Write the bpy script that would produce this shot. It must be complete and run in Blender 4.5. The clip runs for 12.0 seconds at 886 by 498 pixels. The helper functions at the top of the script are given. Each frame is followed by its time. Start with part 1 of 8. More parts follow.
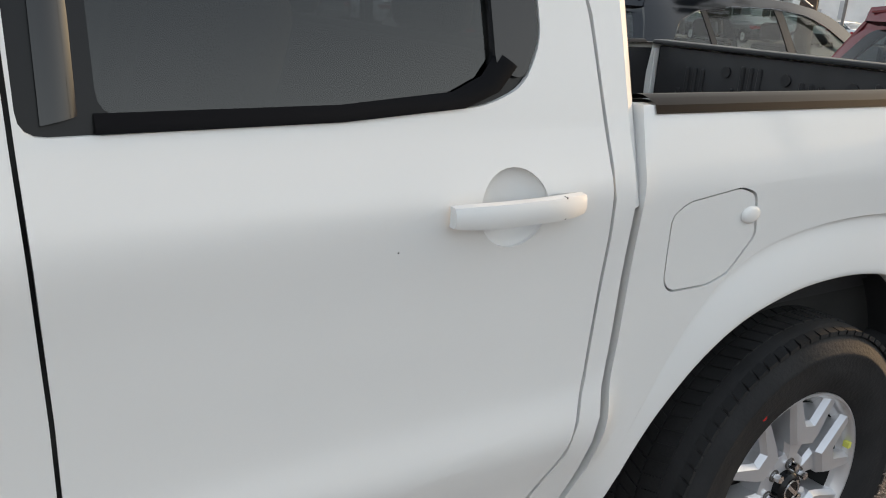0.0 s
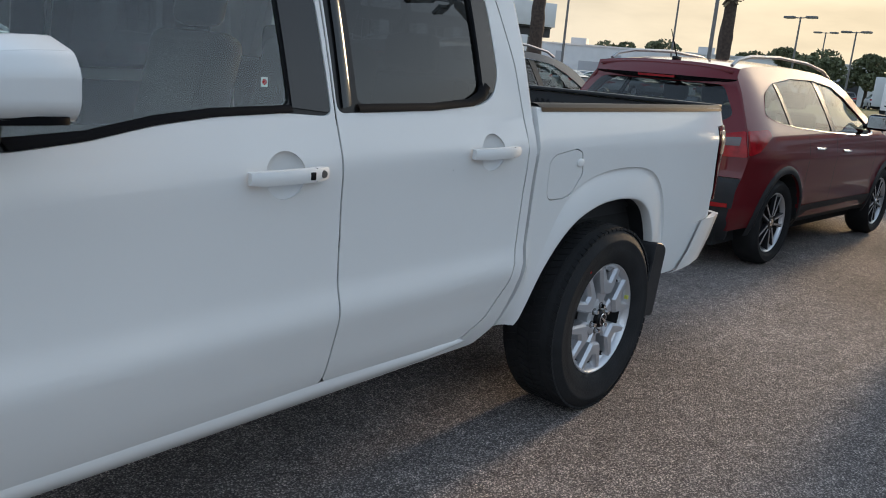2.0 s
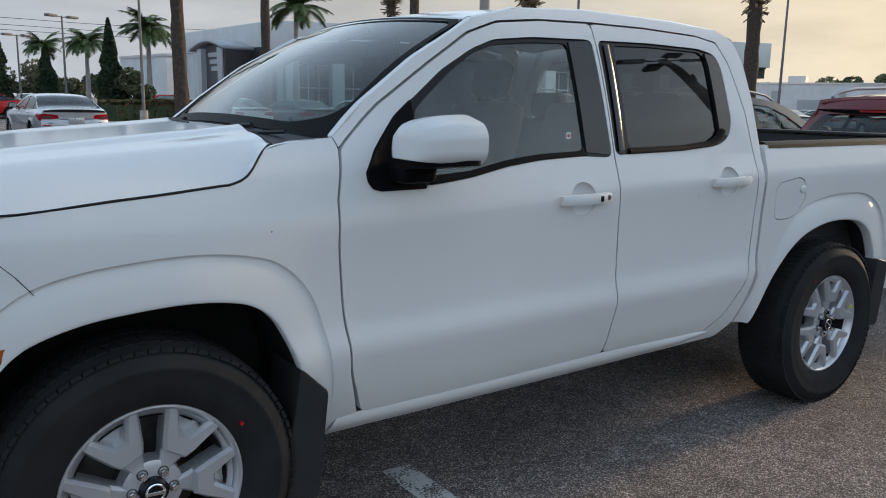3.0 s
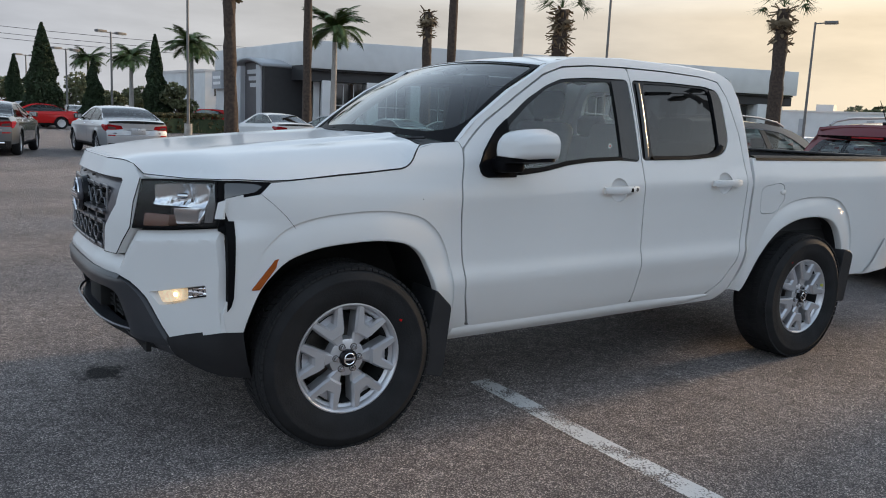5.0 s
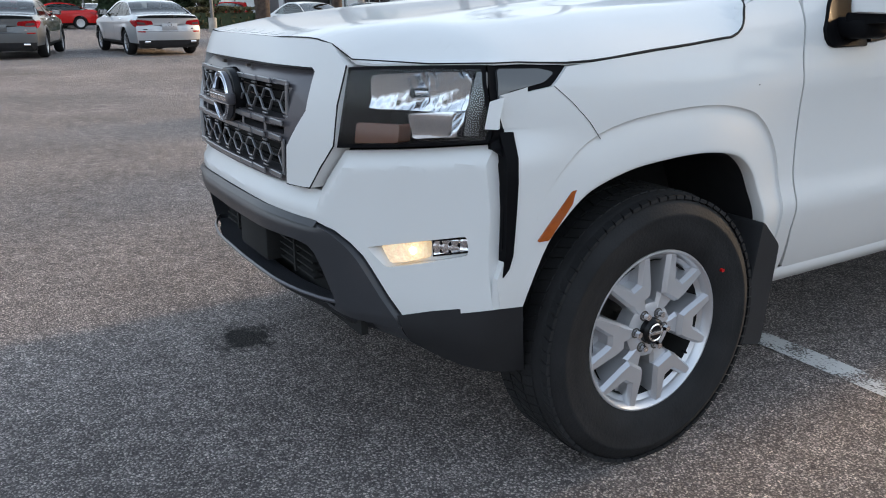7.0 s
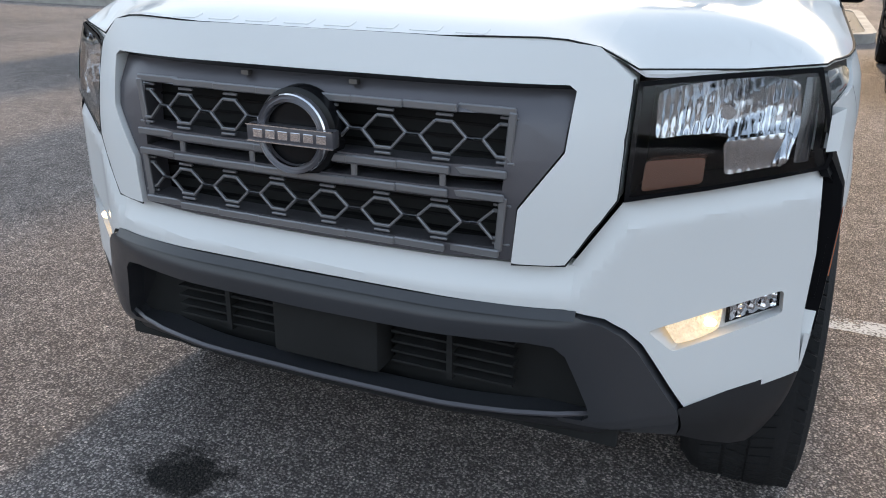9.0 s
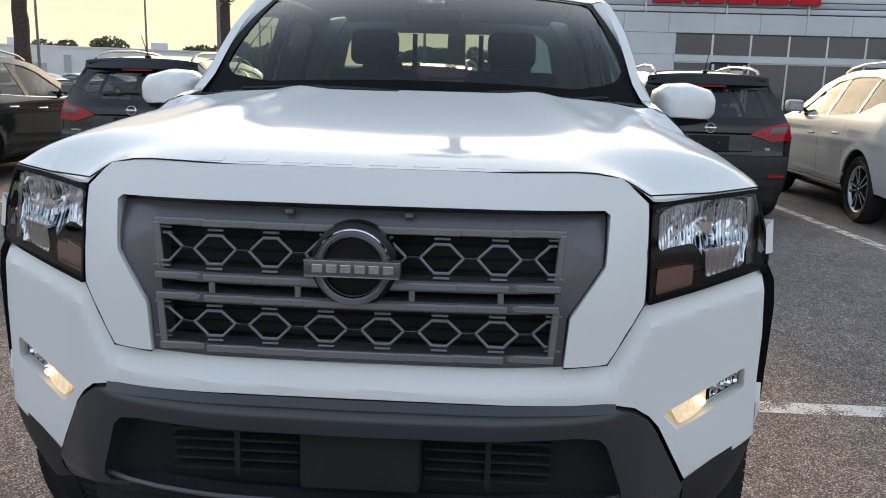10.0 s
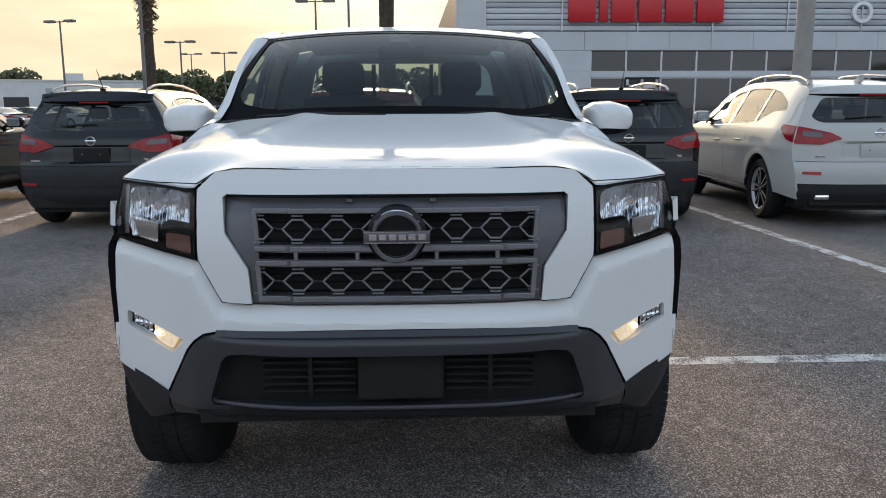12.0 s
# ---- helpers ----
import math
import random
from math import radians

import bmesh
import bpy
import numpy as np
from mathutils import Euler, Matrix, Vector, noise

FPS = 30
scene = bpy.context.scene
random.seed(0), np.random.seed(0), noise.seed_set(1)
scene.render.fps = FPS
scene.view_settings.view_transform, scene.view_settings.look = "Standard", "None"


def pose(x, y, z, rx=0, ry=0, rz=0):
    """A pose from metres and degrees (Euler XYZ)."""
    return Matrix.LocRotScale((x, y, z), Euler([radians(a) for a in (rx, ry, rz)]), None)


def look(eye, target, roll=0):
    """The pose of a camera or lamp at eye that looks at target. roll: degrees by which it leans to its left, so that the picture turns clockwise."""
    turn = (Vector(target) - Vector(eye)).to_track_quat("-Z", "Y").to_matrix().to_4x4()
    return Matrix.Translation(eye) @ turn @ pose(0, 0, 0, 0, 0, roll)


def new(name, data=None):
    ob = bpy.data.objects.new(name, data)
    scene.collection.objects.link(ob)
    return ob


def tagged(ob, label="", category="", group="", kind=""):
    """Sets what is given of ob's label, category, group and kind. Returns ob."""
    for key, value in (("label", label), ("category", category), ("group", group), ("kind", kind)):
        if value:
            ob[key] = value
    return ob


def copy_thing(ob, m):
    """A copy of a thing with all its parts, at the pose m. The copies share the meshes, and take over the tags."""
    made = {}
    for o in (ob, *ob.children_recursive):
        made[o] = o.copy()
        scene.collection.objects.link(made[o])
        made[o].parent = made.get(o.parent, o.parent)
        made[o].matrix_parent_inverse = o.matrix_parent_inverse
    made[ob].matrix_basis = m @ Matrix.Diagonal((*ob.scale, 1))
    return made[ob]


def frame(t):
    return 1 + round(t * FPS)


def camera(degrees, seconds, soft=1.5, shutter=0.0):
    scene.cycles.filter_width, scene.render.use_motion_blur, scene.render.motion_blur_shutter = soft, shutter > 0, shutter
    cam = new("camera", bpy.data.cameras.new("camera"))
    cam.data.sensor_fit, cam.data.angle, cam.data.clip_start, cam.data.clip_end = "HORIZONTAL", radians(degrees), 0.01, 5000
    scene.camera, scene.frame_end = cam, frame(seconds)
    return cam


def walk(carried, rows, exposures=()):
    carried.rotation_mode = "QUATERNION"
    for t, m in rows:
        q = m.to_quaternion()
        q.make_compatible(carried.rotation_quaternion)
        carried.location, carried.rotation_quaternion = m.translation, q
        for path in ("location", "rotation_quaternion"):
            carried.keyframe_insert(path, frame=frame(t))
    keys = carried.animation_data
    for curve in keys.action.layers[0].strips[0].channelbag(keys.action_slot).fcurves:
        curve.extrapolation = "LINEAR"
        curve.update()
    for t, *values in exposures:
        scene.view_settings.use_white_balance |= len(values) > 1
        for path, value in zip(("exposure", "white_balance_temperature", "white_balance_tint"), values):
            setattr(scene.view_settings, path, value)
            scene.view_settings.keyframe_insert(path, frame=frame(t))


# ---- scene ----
cam = camera(58.0, 12.0, soft=1.0)
PATH = [
    (0, (1.667, -1.834, 1.414), (2.680, -0.219, 0.808), 3.9),
    (0.5, (1.455, -2.105, 1.429), (2.856, -0.842, 0.762), 7.1),
    (1, (1.069, -2.191, 1.409), (2.688, -1.159, 0.85), 7.2),
    (1.5, (0.696, -2.298, 1.405), (2.307, -1.216, 0.923), 7.5),
    (2, (0.303, -2.477, 1.399), (1.79, -1.221, 0.937), 4.9),
    (2.5, (-0.11, -2.667, 1.39), (1.17, -1.198, 0.941), 1.9),
    (3, (-0.491, -2.962, 1.416), (0.629, -1.345, 1.055), 1.2),
    (3.5, (-0.778, -3.299, 1.403), (0.271, -1.626, 1.087), 0.7),
    (5.3, (-1.488, -3.887, 1.391), (-0.404, -2.237, 1.072), 3.3),
    (5.5, (-1.494, -3.823, 1.373), (-0.432, -2.164, 1.025), 4.8),
    (6, (-1.597, -3.385, 1.329), (-0.591, -1.718, 0.873), 5.4),
    (6.5, (-1.618, -2.859, 1.294), (-0.652, -1.195, 0.748), 4.0),
    (7, (-1.587, -2.405, 1.264), (-0.59, -0.771, 0.684), 0.2),
    (7.2, (-1.586, -2.229, 1.264), (-0.545, -0.628, 0.668), -0.8),
    (8.8, (-2.004, -0.93, 1.336), (-0.333, -0.106, 0.61), 1.5),
    (9, (-2.081, -0.805, 1.329), (-0.363, -0.069, 0.616), 0.7),
    (9.5, (-2.18, -0.482, 1.301), (-0.332, -0.106, 0.636), 1.7),
    (10, (-2.343, -0.236, 1.347), (-0.386, -0.145, 0.945), 1.6),
    (10.5, (-2.659, -0.137, 1.361), (-0.687, -0.151, 1.027), 0.6),
    (11, (-2.816, -0.098, 1.339), (-0.848, -0.161, 0.989), 0.1),
    (11.5, (-2.931, -0.073, 1.339), (-0.963, -0.144, 0.992), -0.1),
    (12, (-3.05, -0.034, 1.356), (-1.082, -0.118, 1.005), -0.2),
]
EXPOSURES = ((0, 0.78, 7430, 9), (0.5, 0.58, 7380, 8), (1, 0.6, 6980, 9), (1.5, 0.32, 6480, 8), (2, 0.2, 6230, 6), (2.5, 0.1, 6130, 6), (3, 0.1, 6180, 6), (3.5, 0.08, 6230, 6), (5.5, 0.3, 6430, 8), (6.5, 0.65, 6430, 8), (7.2, 0.65, 6480, 8), (8.8, 0.72, 6530, 8), (9.5, 0.75, 6630, 8), (10, 0.52, 6730, 9), (10.3, -0.08, 6780, 9), (10.7, -0.08, 6680, 9), (11, 0.17, 6630, 8), (11.5, 0.26, 6530, 8), (12, 0.3, 6530, 8))
walk(cam, [(t, look(eye, target, roll)) for t, eye, target, roll in PATH], EXPOSURES)

from mathutils.geometry import tessellate_polygon

# ---- world, sun, exposure ----
SUN_AZ, SUN_EL = 1.6, 12.0
world = bpy.data.worlds.new("sky")
scene.world = world
world.use_nodes = True


def build_sky():
    nt = world.node_tree
    nt.nodes.clear()
    N, L = nt.nodes.new, nt.links.new
    out, bg = N("ShaderNodeOutputWorld"), N("ShaderNodeBackground")
    sky = N("ShaderNodeTexSky")
    sky.sky_type = 'NISHITA'
    sky.sun_disc = False
    sky.sun_elevation = radians(SUN_EL)
    sky.sun_rotation = radians(90 - SUN_AZ)
    sky.dust_density, sky.air_density, sky.ozone_density = 3.0, 1.2, 1.0
    tc = N("ShaderNodeTexCoord")
    sep = N("ShaderNodeSeparateXYZ")
    L(tc.outputs["Generated"], sep.inputs[0])
    # thin high cloud and haze, warmer towards the sun
    dot = N("ShaderNodeVectorMath")
    dot.operation = 'DOT_PRODUCT'
    sv = Vector((math.cos(radians(SUN_EL)) * math.cos(radians(SUN_AZ)), math.cos(radians(SUN_EL)) * math.sin(radians(SUN_AZ)), math.sin(radians(SUN_EL))))
    dot.inputs[1].default_value = sv
    L(tc.outputs["Generated"], dot.inputs[0])
    warm = N("ShaderNodeValToRGB")
    e = warm.color_ramp.elements
    e[0].position, e[0].color = 0.0, (0.48, 0.50, 0.56, 1)
    e[1].position, e[1].color = 1.0, (1.7, 1.36, 0.98, 1)
    for p, c in ((0.45, (0.56, 0.54, 0.53, 1)), (0.70, (0.64, 0.57, 0.49, 1)), (0.90, (0.86, 0.70, 0.50, 1)), (0.97, (1.06, 0.84, 0.57, 1)), (0.990, (1.22, 1.0, 0.70, 1))):
        k = e.new(p)
        k.color = c
    L(dot.outputs["Value"], warm.inputs[0])
    mp = N("ShaderNodeMapping")
    mp.inputs["Scale"].default_value = (1.6, 1.6, 7.0)
    L(tc.outputs["Generated"], mp.inputs[0])
    noi = N("ShaderNodeTexNoise")
    noi.inputs["Scale"].default_value, noi.inputs["Detail"].default_value, noi.inputs["Roughness"].default_value = 2.2, 6.0, 0.55
    L(mp.outputs[0], noi.inputs["Vector"])
    cr = N("ShaderNodeMapRange")
    cr.inputs["From Min"].default_value, cr.inputs["From Max"].default_value = 0.38, 0.68
    cr.inputs["To Min"].default_value, cr.inputs["To Max"].default_value = 1.08, 0.80
    L(noi.outputs["Fac"], cr.inputs["Value"])
    cl = N("ShaderNodeVectorMath")
    cl.operation = 'SCALE'
    L(warm.outputs[0], cl.inputs[0])
    L(cr.outputs[0], cl.inputs["Scale"])
    # the clear sky shows through higher up
    up = N("ShaderNodeMapRange")
    up.inputs["From Min"].default_value, up.inputs["From Max"].default_value = 0.13, 0.30
    up.inputs["To Min"].default_value, up.inputs["To Max"].default_value = 0.0, 1.0
    L(sep.outputs["Z"], up.inputs["Value"])
    sc = N("ShaderNodeVectorMath")
    sc.operation = 'SCALE'
    sc.inputs["Scale"].default_value = SKY_GAIN
    L(sky.outputs[0], sc.inputs[0])
    mix = N("ShaderNodeMix")
    mix.data_type = 'RGBA'
    L(up.outputs[0], mix.inputs["Factor"])
    L(cl.outputs[0], mix.inputs["A"])
    add = N("ShaderNodeVectorMath")
    add.operation = 'ADD'
    cool = N("ShaderNodeValToRGB")
    ce = cool.color_ramp.elements
    ce[0].position, ce[0].color = 0.10, (*[c * 1.36 for c in SKY_TOP], 1)
    ce[1].position, ce[1].color = 1.0, (*[c * k for c, k in zip(SKY_TOP, (.25, .28, .33))], 1)
    k = ce.new(0.45)
    k.color = (*[c * k for c, k in zip(SKY_TOP, (.66, .69, .73))], 1)
    L(sep.outputs["Z"], cool.inputs[0])
    L(cool.outputs[0], add.inputs[1])
    L(sc.outputs[0], add.inputs[0])
    L(add.outputs[0], mix.inputs["B"])
    L(mix.outputs["Result"], bg.inputs["Color"])
    bg.inputs["Strength"].default_value = 1.0
    L(bg.outputs[0], out.inputs[0])


SKY_GAIN = 0.12
SKY_TOP = (0.84, 0.93, 1.06)
build_sky()
sun = new("sun", bpy.data.lights.new("sun", 'SUN'))
sun.data.energy, sun.data.angle, sun.data.color = 2.95, radians(6.5), (1.0, 0.68, 0.40)
sun.matrix_world = look((0, 0, 0), (-math.cos(radians(SUN_EL)) * math.cos(radians(SUN_AZ)), -math.cos(radians(SUN_EL)) * math.sin(radians(SUN_AZ)), -math.sin(radians(SUN_EL))))


# ---- materials ----
def mat(name, color, rough=0.5, metal=0.0, coat=0.0, vary=0.0, vscale=3.0, bump=0.0, bscale=60.0, spec=None, emit=None, estr=0.0, trans=0.0, ior=1.45, tint=None):
    m = bpy.data.materials.new(name)
    m.use_nodes = True
    nt = m.node_tree
    b = nt.nodes["Principled BSDF"]
    b.inputs["Base Color"].default_value = (*color, 1)
    b.inputs["Roughness"].default_value = rough
    b.inputs["Metallic"].default_value = metal
    b.inputs["Coat Weight"].default_value = coat
    b.inputs["Coat Roughness"].default_value = 0.05
    b.inputs["IOR"].default_value = ior
    b.inputs["Transmission Weight"].default_value = trans
    if spec is not None:
        b.inputs["Specular IOR Level"].default_value = spec
    if emit:
        b.inputs["Emission Color"].default_value = (*emit, 1)
        b.inputs["Emission Strength"].default_value = estr
    if vary or bump:
        tc = nt.nodes.new("ShaderNodeTexCoord")
        if vary:
            no = nt.nodes.new("ShaderNodeTexNoise")
            no.inputs["Scale"].default_value, no.inputs["Detail"].default_value = vscale, 8.0
            nt.links.new(tc.outputs["Object"], no.inputs["Vector"])
            rp = nt.nodes.new("ShaderNodeValToRGB")
            t2 = tint or color
            rp.color_ramp.elements[0].position, rp.color_ramp.elements[1].position = 0.30, 0.72
            rp.color_ramp.elements[0].color = (*[c * (1 - vary) for c in color], 1)
            rp.color_ramp.elements[1].color = (*[min(1, c * (1 + vary)) for c in t2], 1)
            nt.links.new(no.outputs["Fac"], rp.inputs[0])
            nt.links.new(rp.outputs[0], b.inputs["Base Color"])
        if bump:
            n2 = nt.nodes.new("ShaderNodeTexNoise")
            n2.inputs["Scale"].default_value, n2.inputs["Detail"].default_value = bscale, 4.0
            nt.links.new(tc.outputs["Object"], n2.inputs["Vector"])
            bp = nt.nodes.new("ShaderNodeBump")
            bp.inputs["Strength"].default_value, bp.inputs["Distance"].default_value = bump, 0.01
            nt.links.new(n2.outputs["Fac"], bp.inputs["Height"])
            nt.links.new(bp.outputs[0], b.inputs["Normal"])
    return m


def glass_mat(name, color, mixture, rough=0.0, power=4.3):
    """A thin pane: clear by the given tint, mirror by Fresnel."""
    m = bpy.data.materials.new(name)
    m.use_nodes = True
    nt = m.node_tree
    nt.nodes.clear()
    out, mx, tr, gl, lw, pw, mr = [nt.nodes.new("ShaderNode" + k) for k in ("OutputMaterial", "MixShader", "BsdfTransparent", "BsdfGlossy", "LayerWeight", "Math", "MapRange")]
    tr.inputs[0].default_value = (*color, 1)
    gl.inputs["Roughness"].default_value = rough
    lw.inputs[0].default_value = 0.5
    pw.operation, pw.inputs[1].default_value = 'POWER', power
    nt.links.new(lw.outputs["Facing"], pw.inputs[0])
    r0 = ((mixture - 1) / (mixture + 1)) ** 2 * 1.5
    mr.inputs["To Min"].default_value, mr.inputs["To Max"].default_value = r0, 1.0
    nt.links.new(pw.outputs[0], mr.inputs["Value"])
    nt.links.new(mr.outputs[0], mx.inputs[0])
    nt.links.new(tr.outputs[0], mx.inputs[1])
    nt.links.new(gl.outputs[0], mx.inputs[2])
    nt.links.new(mx.outputs[0], out.inputs[0])
    return m


def paint(name, color, flake=0.0, vary=0.03, coat=1.0, rough=0.45, spec=0.0):
    """Body colour under a hard clear coat with a faint orange-peel."""
    m = mat(name, color, rough=rough, metal=flake, coat=coat, vary=vary, vscale=1.3, spec=spec)
    b = m.node_tree.nodes["Principled BSDF"]
    b.inputs["Coat Roughness"].default_value, b.inputs["Coat IOR"].default_value = 0.025, 1.44
    tc, no, bp = [m.node_tree.nodes.new("ShaderNode" + k) for k in ("TexCoord", "TexNoise", "Bump")]
    no.inputs["Scale"].default_value, no.inputs["Detail"].default_value = 260, 1.0
    bp.inputs["Strength"].default_value, bp.inputs["Distance"].default_value = 0.05, 0.001
    m.node_tree.links.new(tc.outputs["Object"], no.inputs["Vector"])
    m.node_tree.links.new(no.outputs["Fac"], bp.inputs["Height"])
    m.node_tree.links.new(bp.outputs[0], b.inputs["Coat Normal"])
    return m


M_WHITE = paint("white_paint", (0.66, 0.66, 0.655), coat=0.6)
M_PEARL = paint("pearl_white_paint", (0.44, 0.435, 0.415))
M_MAROON = paint("maroon_paint", (0.11, 0.010, 0.014), 0.1, coat=0.8, rough=0.5, spec=0.1)
M_BLACKPAINT = paint("black_paint", (0.006, 0.006, 0.007), coat=1.0)
M_NAVY = paint("dark_navy_paint", (0.006, 0.007, 0.010), coat=1.0)
M_SILVER = paint("silver_paint", (0.42, 0.43, 0.45), 0.6)
M_GREY = paint("grey_paint", (0.13, 0.135, 0.14), 0.5)
M_RED = paint("red_paint", (0.45, 0.012, 0.012), 0.1)
# black plastic lightened a little, in place of glare from the low sun
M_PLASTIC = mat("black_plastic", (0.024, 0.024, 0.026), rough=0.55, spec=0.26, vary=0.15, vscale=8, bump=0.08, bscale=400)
M_TRIM = mat("satin_black_trim", (0.008, 0.008, 0.009), rough=0.24, spec=0.25, vary=0.1)
M_BEZEL = mat("matt_black_bezel", (0.005, 0.005, 0.006), rough=0.5, spec=0.06)
M_FILM = mat("satin_pillar_film", (0.014, 0.014, 0.016), rough=0.20, spec=0.45)
M_GLOSS = mat("gloss_black", (.014, .014, .015), .09)
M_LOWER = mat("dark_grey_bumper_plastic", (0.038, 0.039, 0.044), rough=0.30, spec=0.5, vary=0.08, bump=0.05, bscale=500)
M_GUNMETAL = mat("gunmetal_satin", (0.105, 0.10, 0.11), rough=0.32, metal=0.4, vary=0.08, bump=0.05, bscale=500)
M_MESH = mat("grille_mesh_metal", (0.24, 0.24, 0.25), rough=0.30, metal=0.6, vary=0.06)
# this black is raised slightly too, for the same sun glare
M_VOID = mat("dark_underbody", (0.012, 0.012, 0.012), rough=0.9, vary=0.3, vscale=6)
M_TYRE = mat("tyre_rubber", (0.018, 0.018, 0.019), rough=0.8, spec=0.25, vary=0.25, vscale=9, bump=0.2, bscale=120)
M_ALLOY = mat("silver_alloy", (0.56, 0.56, 0.58), rough=0.34, metal=0.6, coat=0.5, vary=0.05)
M_DARKALLOY = mat("dark_alloy", (0.03, 0.03, 0.033), rough=0.3, metal=0.5)
M_LAMPSILVER = mat("lamp_reflector_silver", (0.62, 0.63, 0.65), rough=0.07, metal=1.0)
M_CHROME = mat("chrome", (0.82, 0.82, 0.84), rough=0.06, metal=1.0)
M_STEEL = mat("brake_steel", (0.16, 0.15, 0.14), rough=0.45, metal=0.8, vary=0.3, vscale=20)
M_GLASS_WS = glass_mat("windscreen_glass", (0.36, 0.46, 0.46), 1.46, power=4.6)
M_GLASS_F = glass_mat("front_door_glass", (0.84, 0.92, 0.88), 1.60)
M_GLASS_R = glass_mat("privacy_glass", (0.06, 0.065, 0.07), 1.46)
M_LENS = glass_mat("lamp_lens", (0.94, 0.95, 0.96), 1.36)
M_AMBER = mat("amber_lens", (0.34, 0.075, 0.008), rough=0.14, coat=0.7, vary=0.15, vscale=30)
M_AMBERDIM = mat("amber_turn_lens", (0.13, 0.06, 0.04), rough=0.15, coat=1.0)
M_TAIL = mat("red_tail_lens", (0.26, 0.004, 0.008), rough=0.12, coat=0.35, spec=0.2, vary=0.3, vscale=18)
M_REFL = mat("red_reflector", (0.30, 0.008, 0.01), rough=0.2, coat=0.6)
M_BULB = mat("lit_bulb", (1, 0.8, 0.5), emit=(1.0, 0.62, 0.26), estr=5.0)
M_FOGLIT = mat("lit_fog_lens", (0.75, 0.70, 0.58), rough=0.12, coat=0.6, emit=(1.0, 0.66, 0.32), estr=0.38, vary=0.2, vscale=60, bump=0.6, bscale=160)
M_SEAT = mat("charcoal_cloth", (0.05, 0.05, 0.053), rough=0.95, bump=0.4, bscale=300)
M_DASH = mat("dashboard_vinyl", (0.02, 0.02, 0.022), rough=0.7, bump=0.2, bscale=200)
M_HEADLINER = mat("grey_headliner", (0.50, 0.50, 0.48), rough=0.95, bump=0.2, bscale=300)


# ---- mesh helpers ----
def finish(name, bm, material, parent=None, label="", sharp=32, mats=()):
    if all(e.is_manifold for e in bm.edges):
        bmesh.ops.recalc_face_normals(bm, faces=bm.faces)
    me = bpy.data.meshes.new(name)
    bm.to_mesh(me)
    bm.free()
    me.polygons.foreach_set("use_smooth", [True] * len(me.polygons))
    me.set_sharp_from_angle(angle=radians(sharp))
    me.materials.append(material)
    for m in mats:
        me.materials.append(m)
    ob = new(name, me)
    if parent:
        ob.parent = parent
    if label:
        tagged(ob, label)
    return ob


def part(name, bm, material, parent, label="", sharp=32, mats=()):
    return finish(name, bm, material, parent, label, sharp, mats)


def thing(name, label, category, group="", at=None, kind=""):
    ob = new(name)
    ob.empty_display_size = 0.1
    if at is not None:
        ob.matrix_world = at
    return tagged(ob, label, category, group, kind)


def curve(points):
    """A smooth function through (a, b) pairs, flat beyond the ends."""
    xs, ys = [p[0] for p in points], [p[1] for p in points]
    n = len(xs)
    d = [(ys[i + 1] - ys[i]) / (xs[i + 1] - xs[i]) for i in range(n - 1)]
    m = [d[0]] + [0 if d[i - 1] * d[i] <= 0 else 2 * d[i - 1] * d[i] / (d[i - 1] + d[i]) for i in range(1, n - 1)] + [d[-1]]

    def f(x):
        if x <= xs[0]:
            return ys[0]
        if x >= xs[-1]:
            return ys[-1]
        i = 0
        while x > xs[i + 1]:
            i += 1
        h = xs[i + 1] - xs[i]
        t = (x - xs[i]) / h
        return ((2 * t - 3) * t * t + 1) * ys[i] + ((t - 2) * t + 1) * t * h * m[i] + (3 - 2 * t) * t * t * ys[i + 1] + (t - 1) * t * t * h * m[i + 1]
    return f


def sstep(a, b, x):
    t = max(0.0, min(1.0, (x - a) / (b - a)))
    return t * t * (3 - 2 * t)


def soften(poly, r=0.03, n=4, closed=True):
    """Round the corners of a polygon by at most r."""
    out = []
    k = len(poly)
    for i in range(k):
        p = Vector(poly[i])
        if not closed and i in (0, k - 1):
            out.append(tuple(p))
            continue
        a, c = Vector(poly[i - 1]), Vector(poly[(i + 1) % k])
        la, lc = (a - p).length, (c - p).length
        q = min(r, la * 0.45, lc * 0.45)
        s, e = p + (a - p) / la * q, p + (c - p) / lc * q
        for j in range(n + 1):
            t = j / n
            out.append(tuple(s * (1 - t) ** 2 + p * 2 * t * (1 - t) + e * t * t))
    return out


def smooth_line(pts, n=5):
    """An open line drawn smoothly through its points."""
    out = []
    k = len(pts)
    for i in range(k - 1):
        p0, p1, p2, p3 = [Vector(pts[min(max(j, 0), k - 1)]) for j in (i - 1, i, i + 1, i + 2)]
        for q in range(n):
            t = q / n
            out.append(tuple((p1 * 2 + (p2 - p0) * t + (p0 * 2 - p1 * 5 + p2 * 4 - p3) * t * t + (p1 * 3 - p0 - p2 * 3 + p3) * t ** 3) * .5))
    return out + [tuple(pts[-1])]


def resample(pts, n):
    """n + 1 points at even steps along a line."""
    v = [Vector(p) for p in pts]
    ls = [0.0]
    for a, b in zip(v, v[1:]):
        ls.append(ls[-1] + (b - a).length)
    out, i = [], 0
    for k in range(n + 1):
        d = ls[-1] * k / n
        while i < len(v) - 2 and ls[i + 1] < d:
            i += 1
        out.append(v[i].lerp(v[i + 1], min(1.0, (d - ls[i]) / max(1e-9, ls[i + 1] - ls[i]))))
    return out


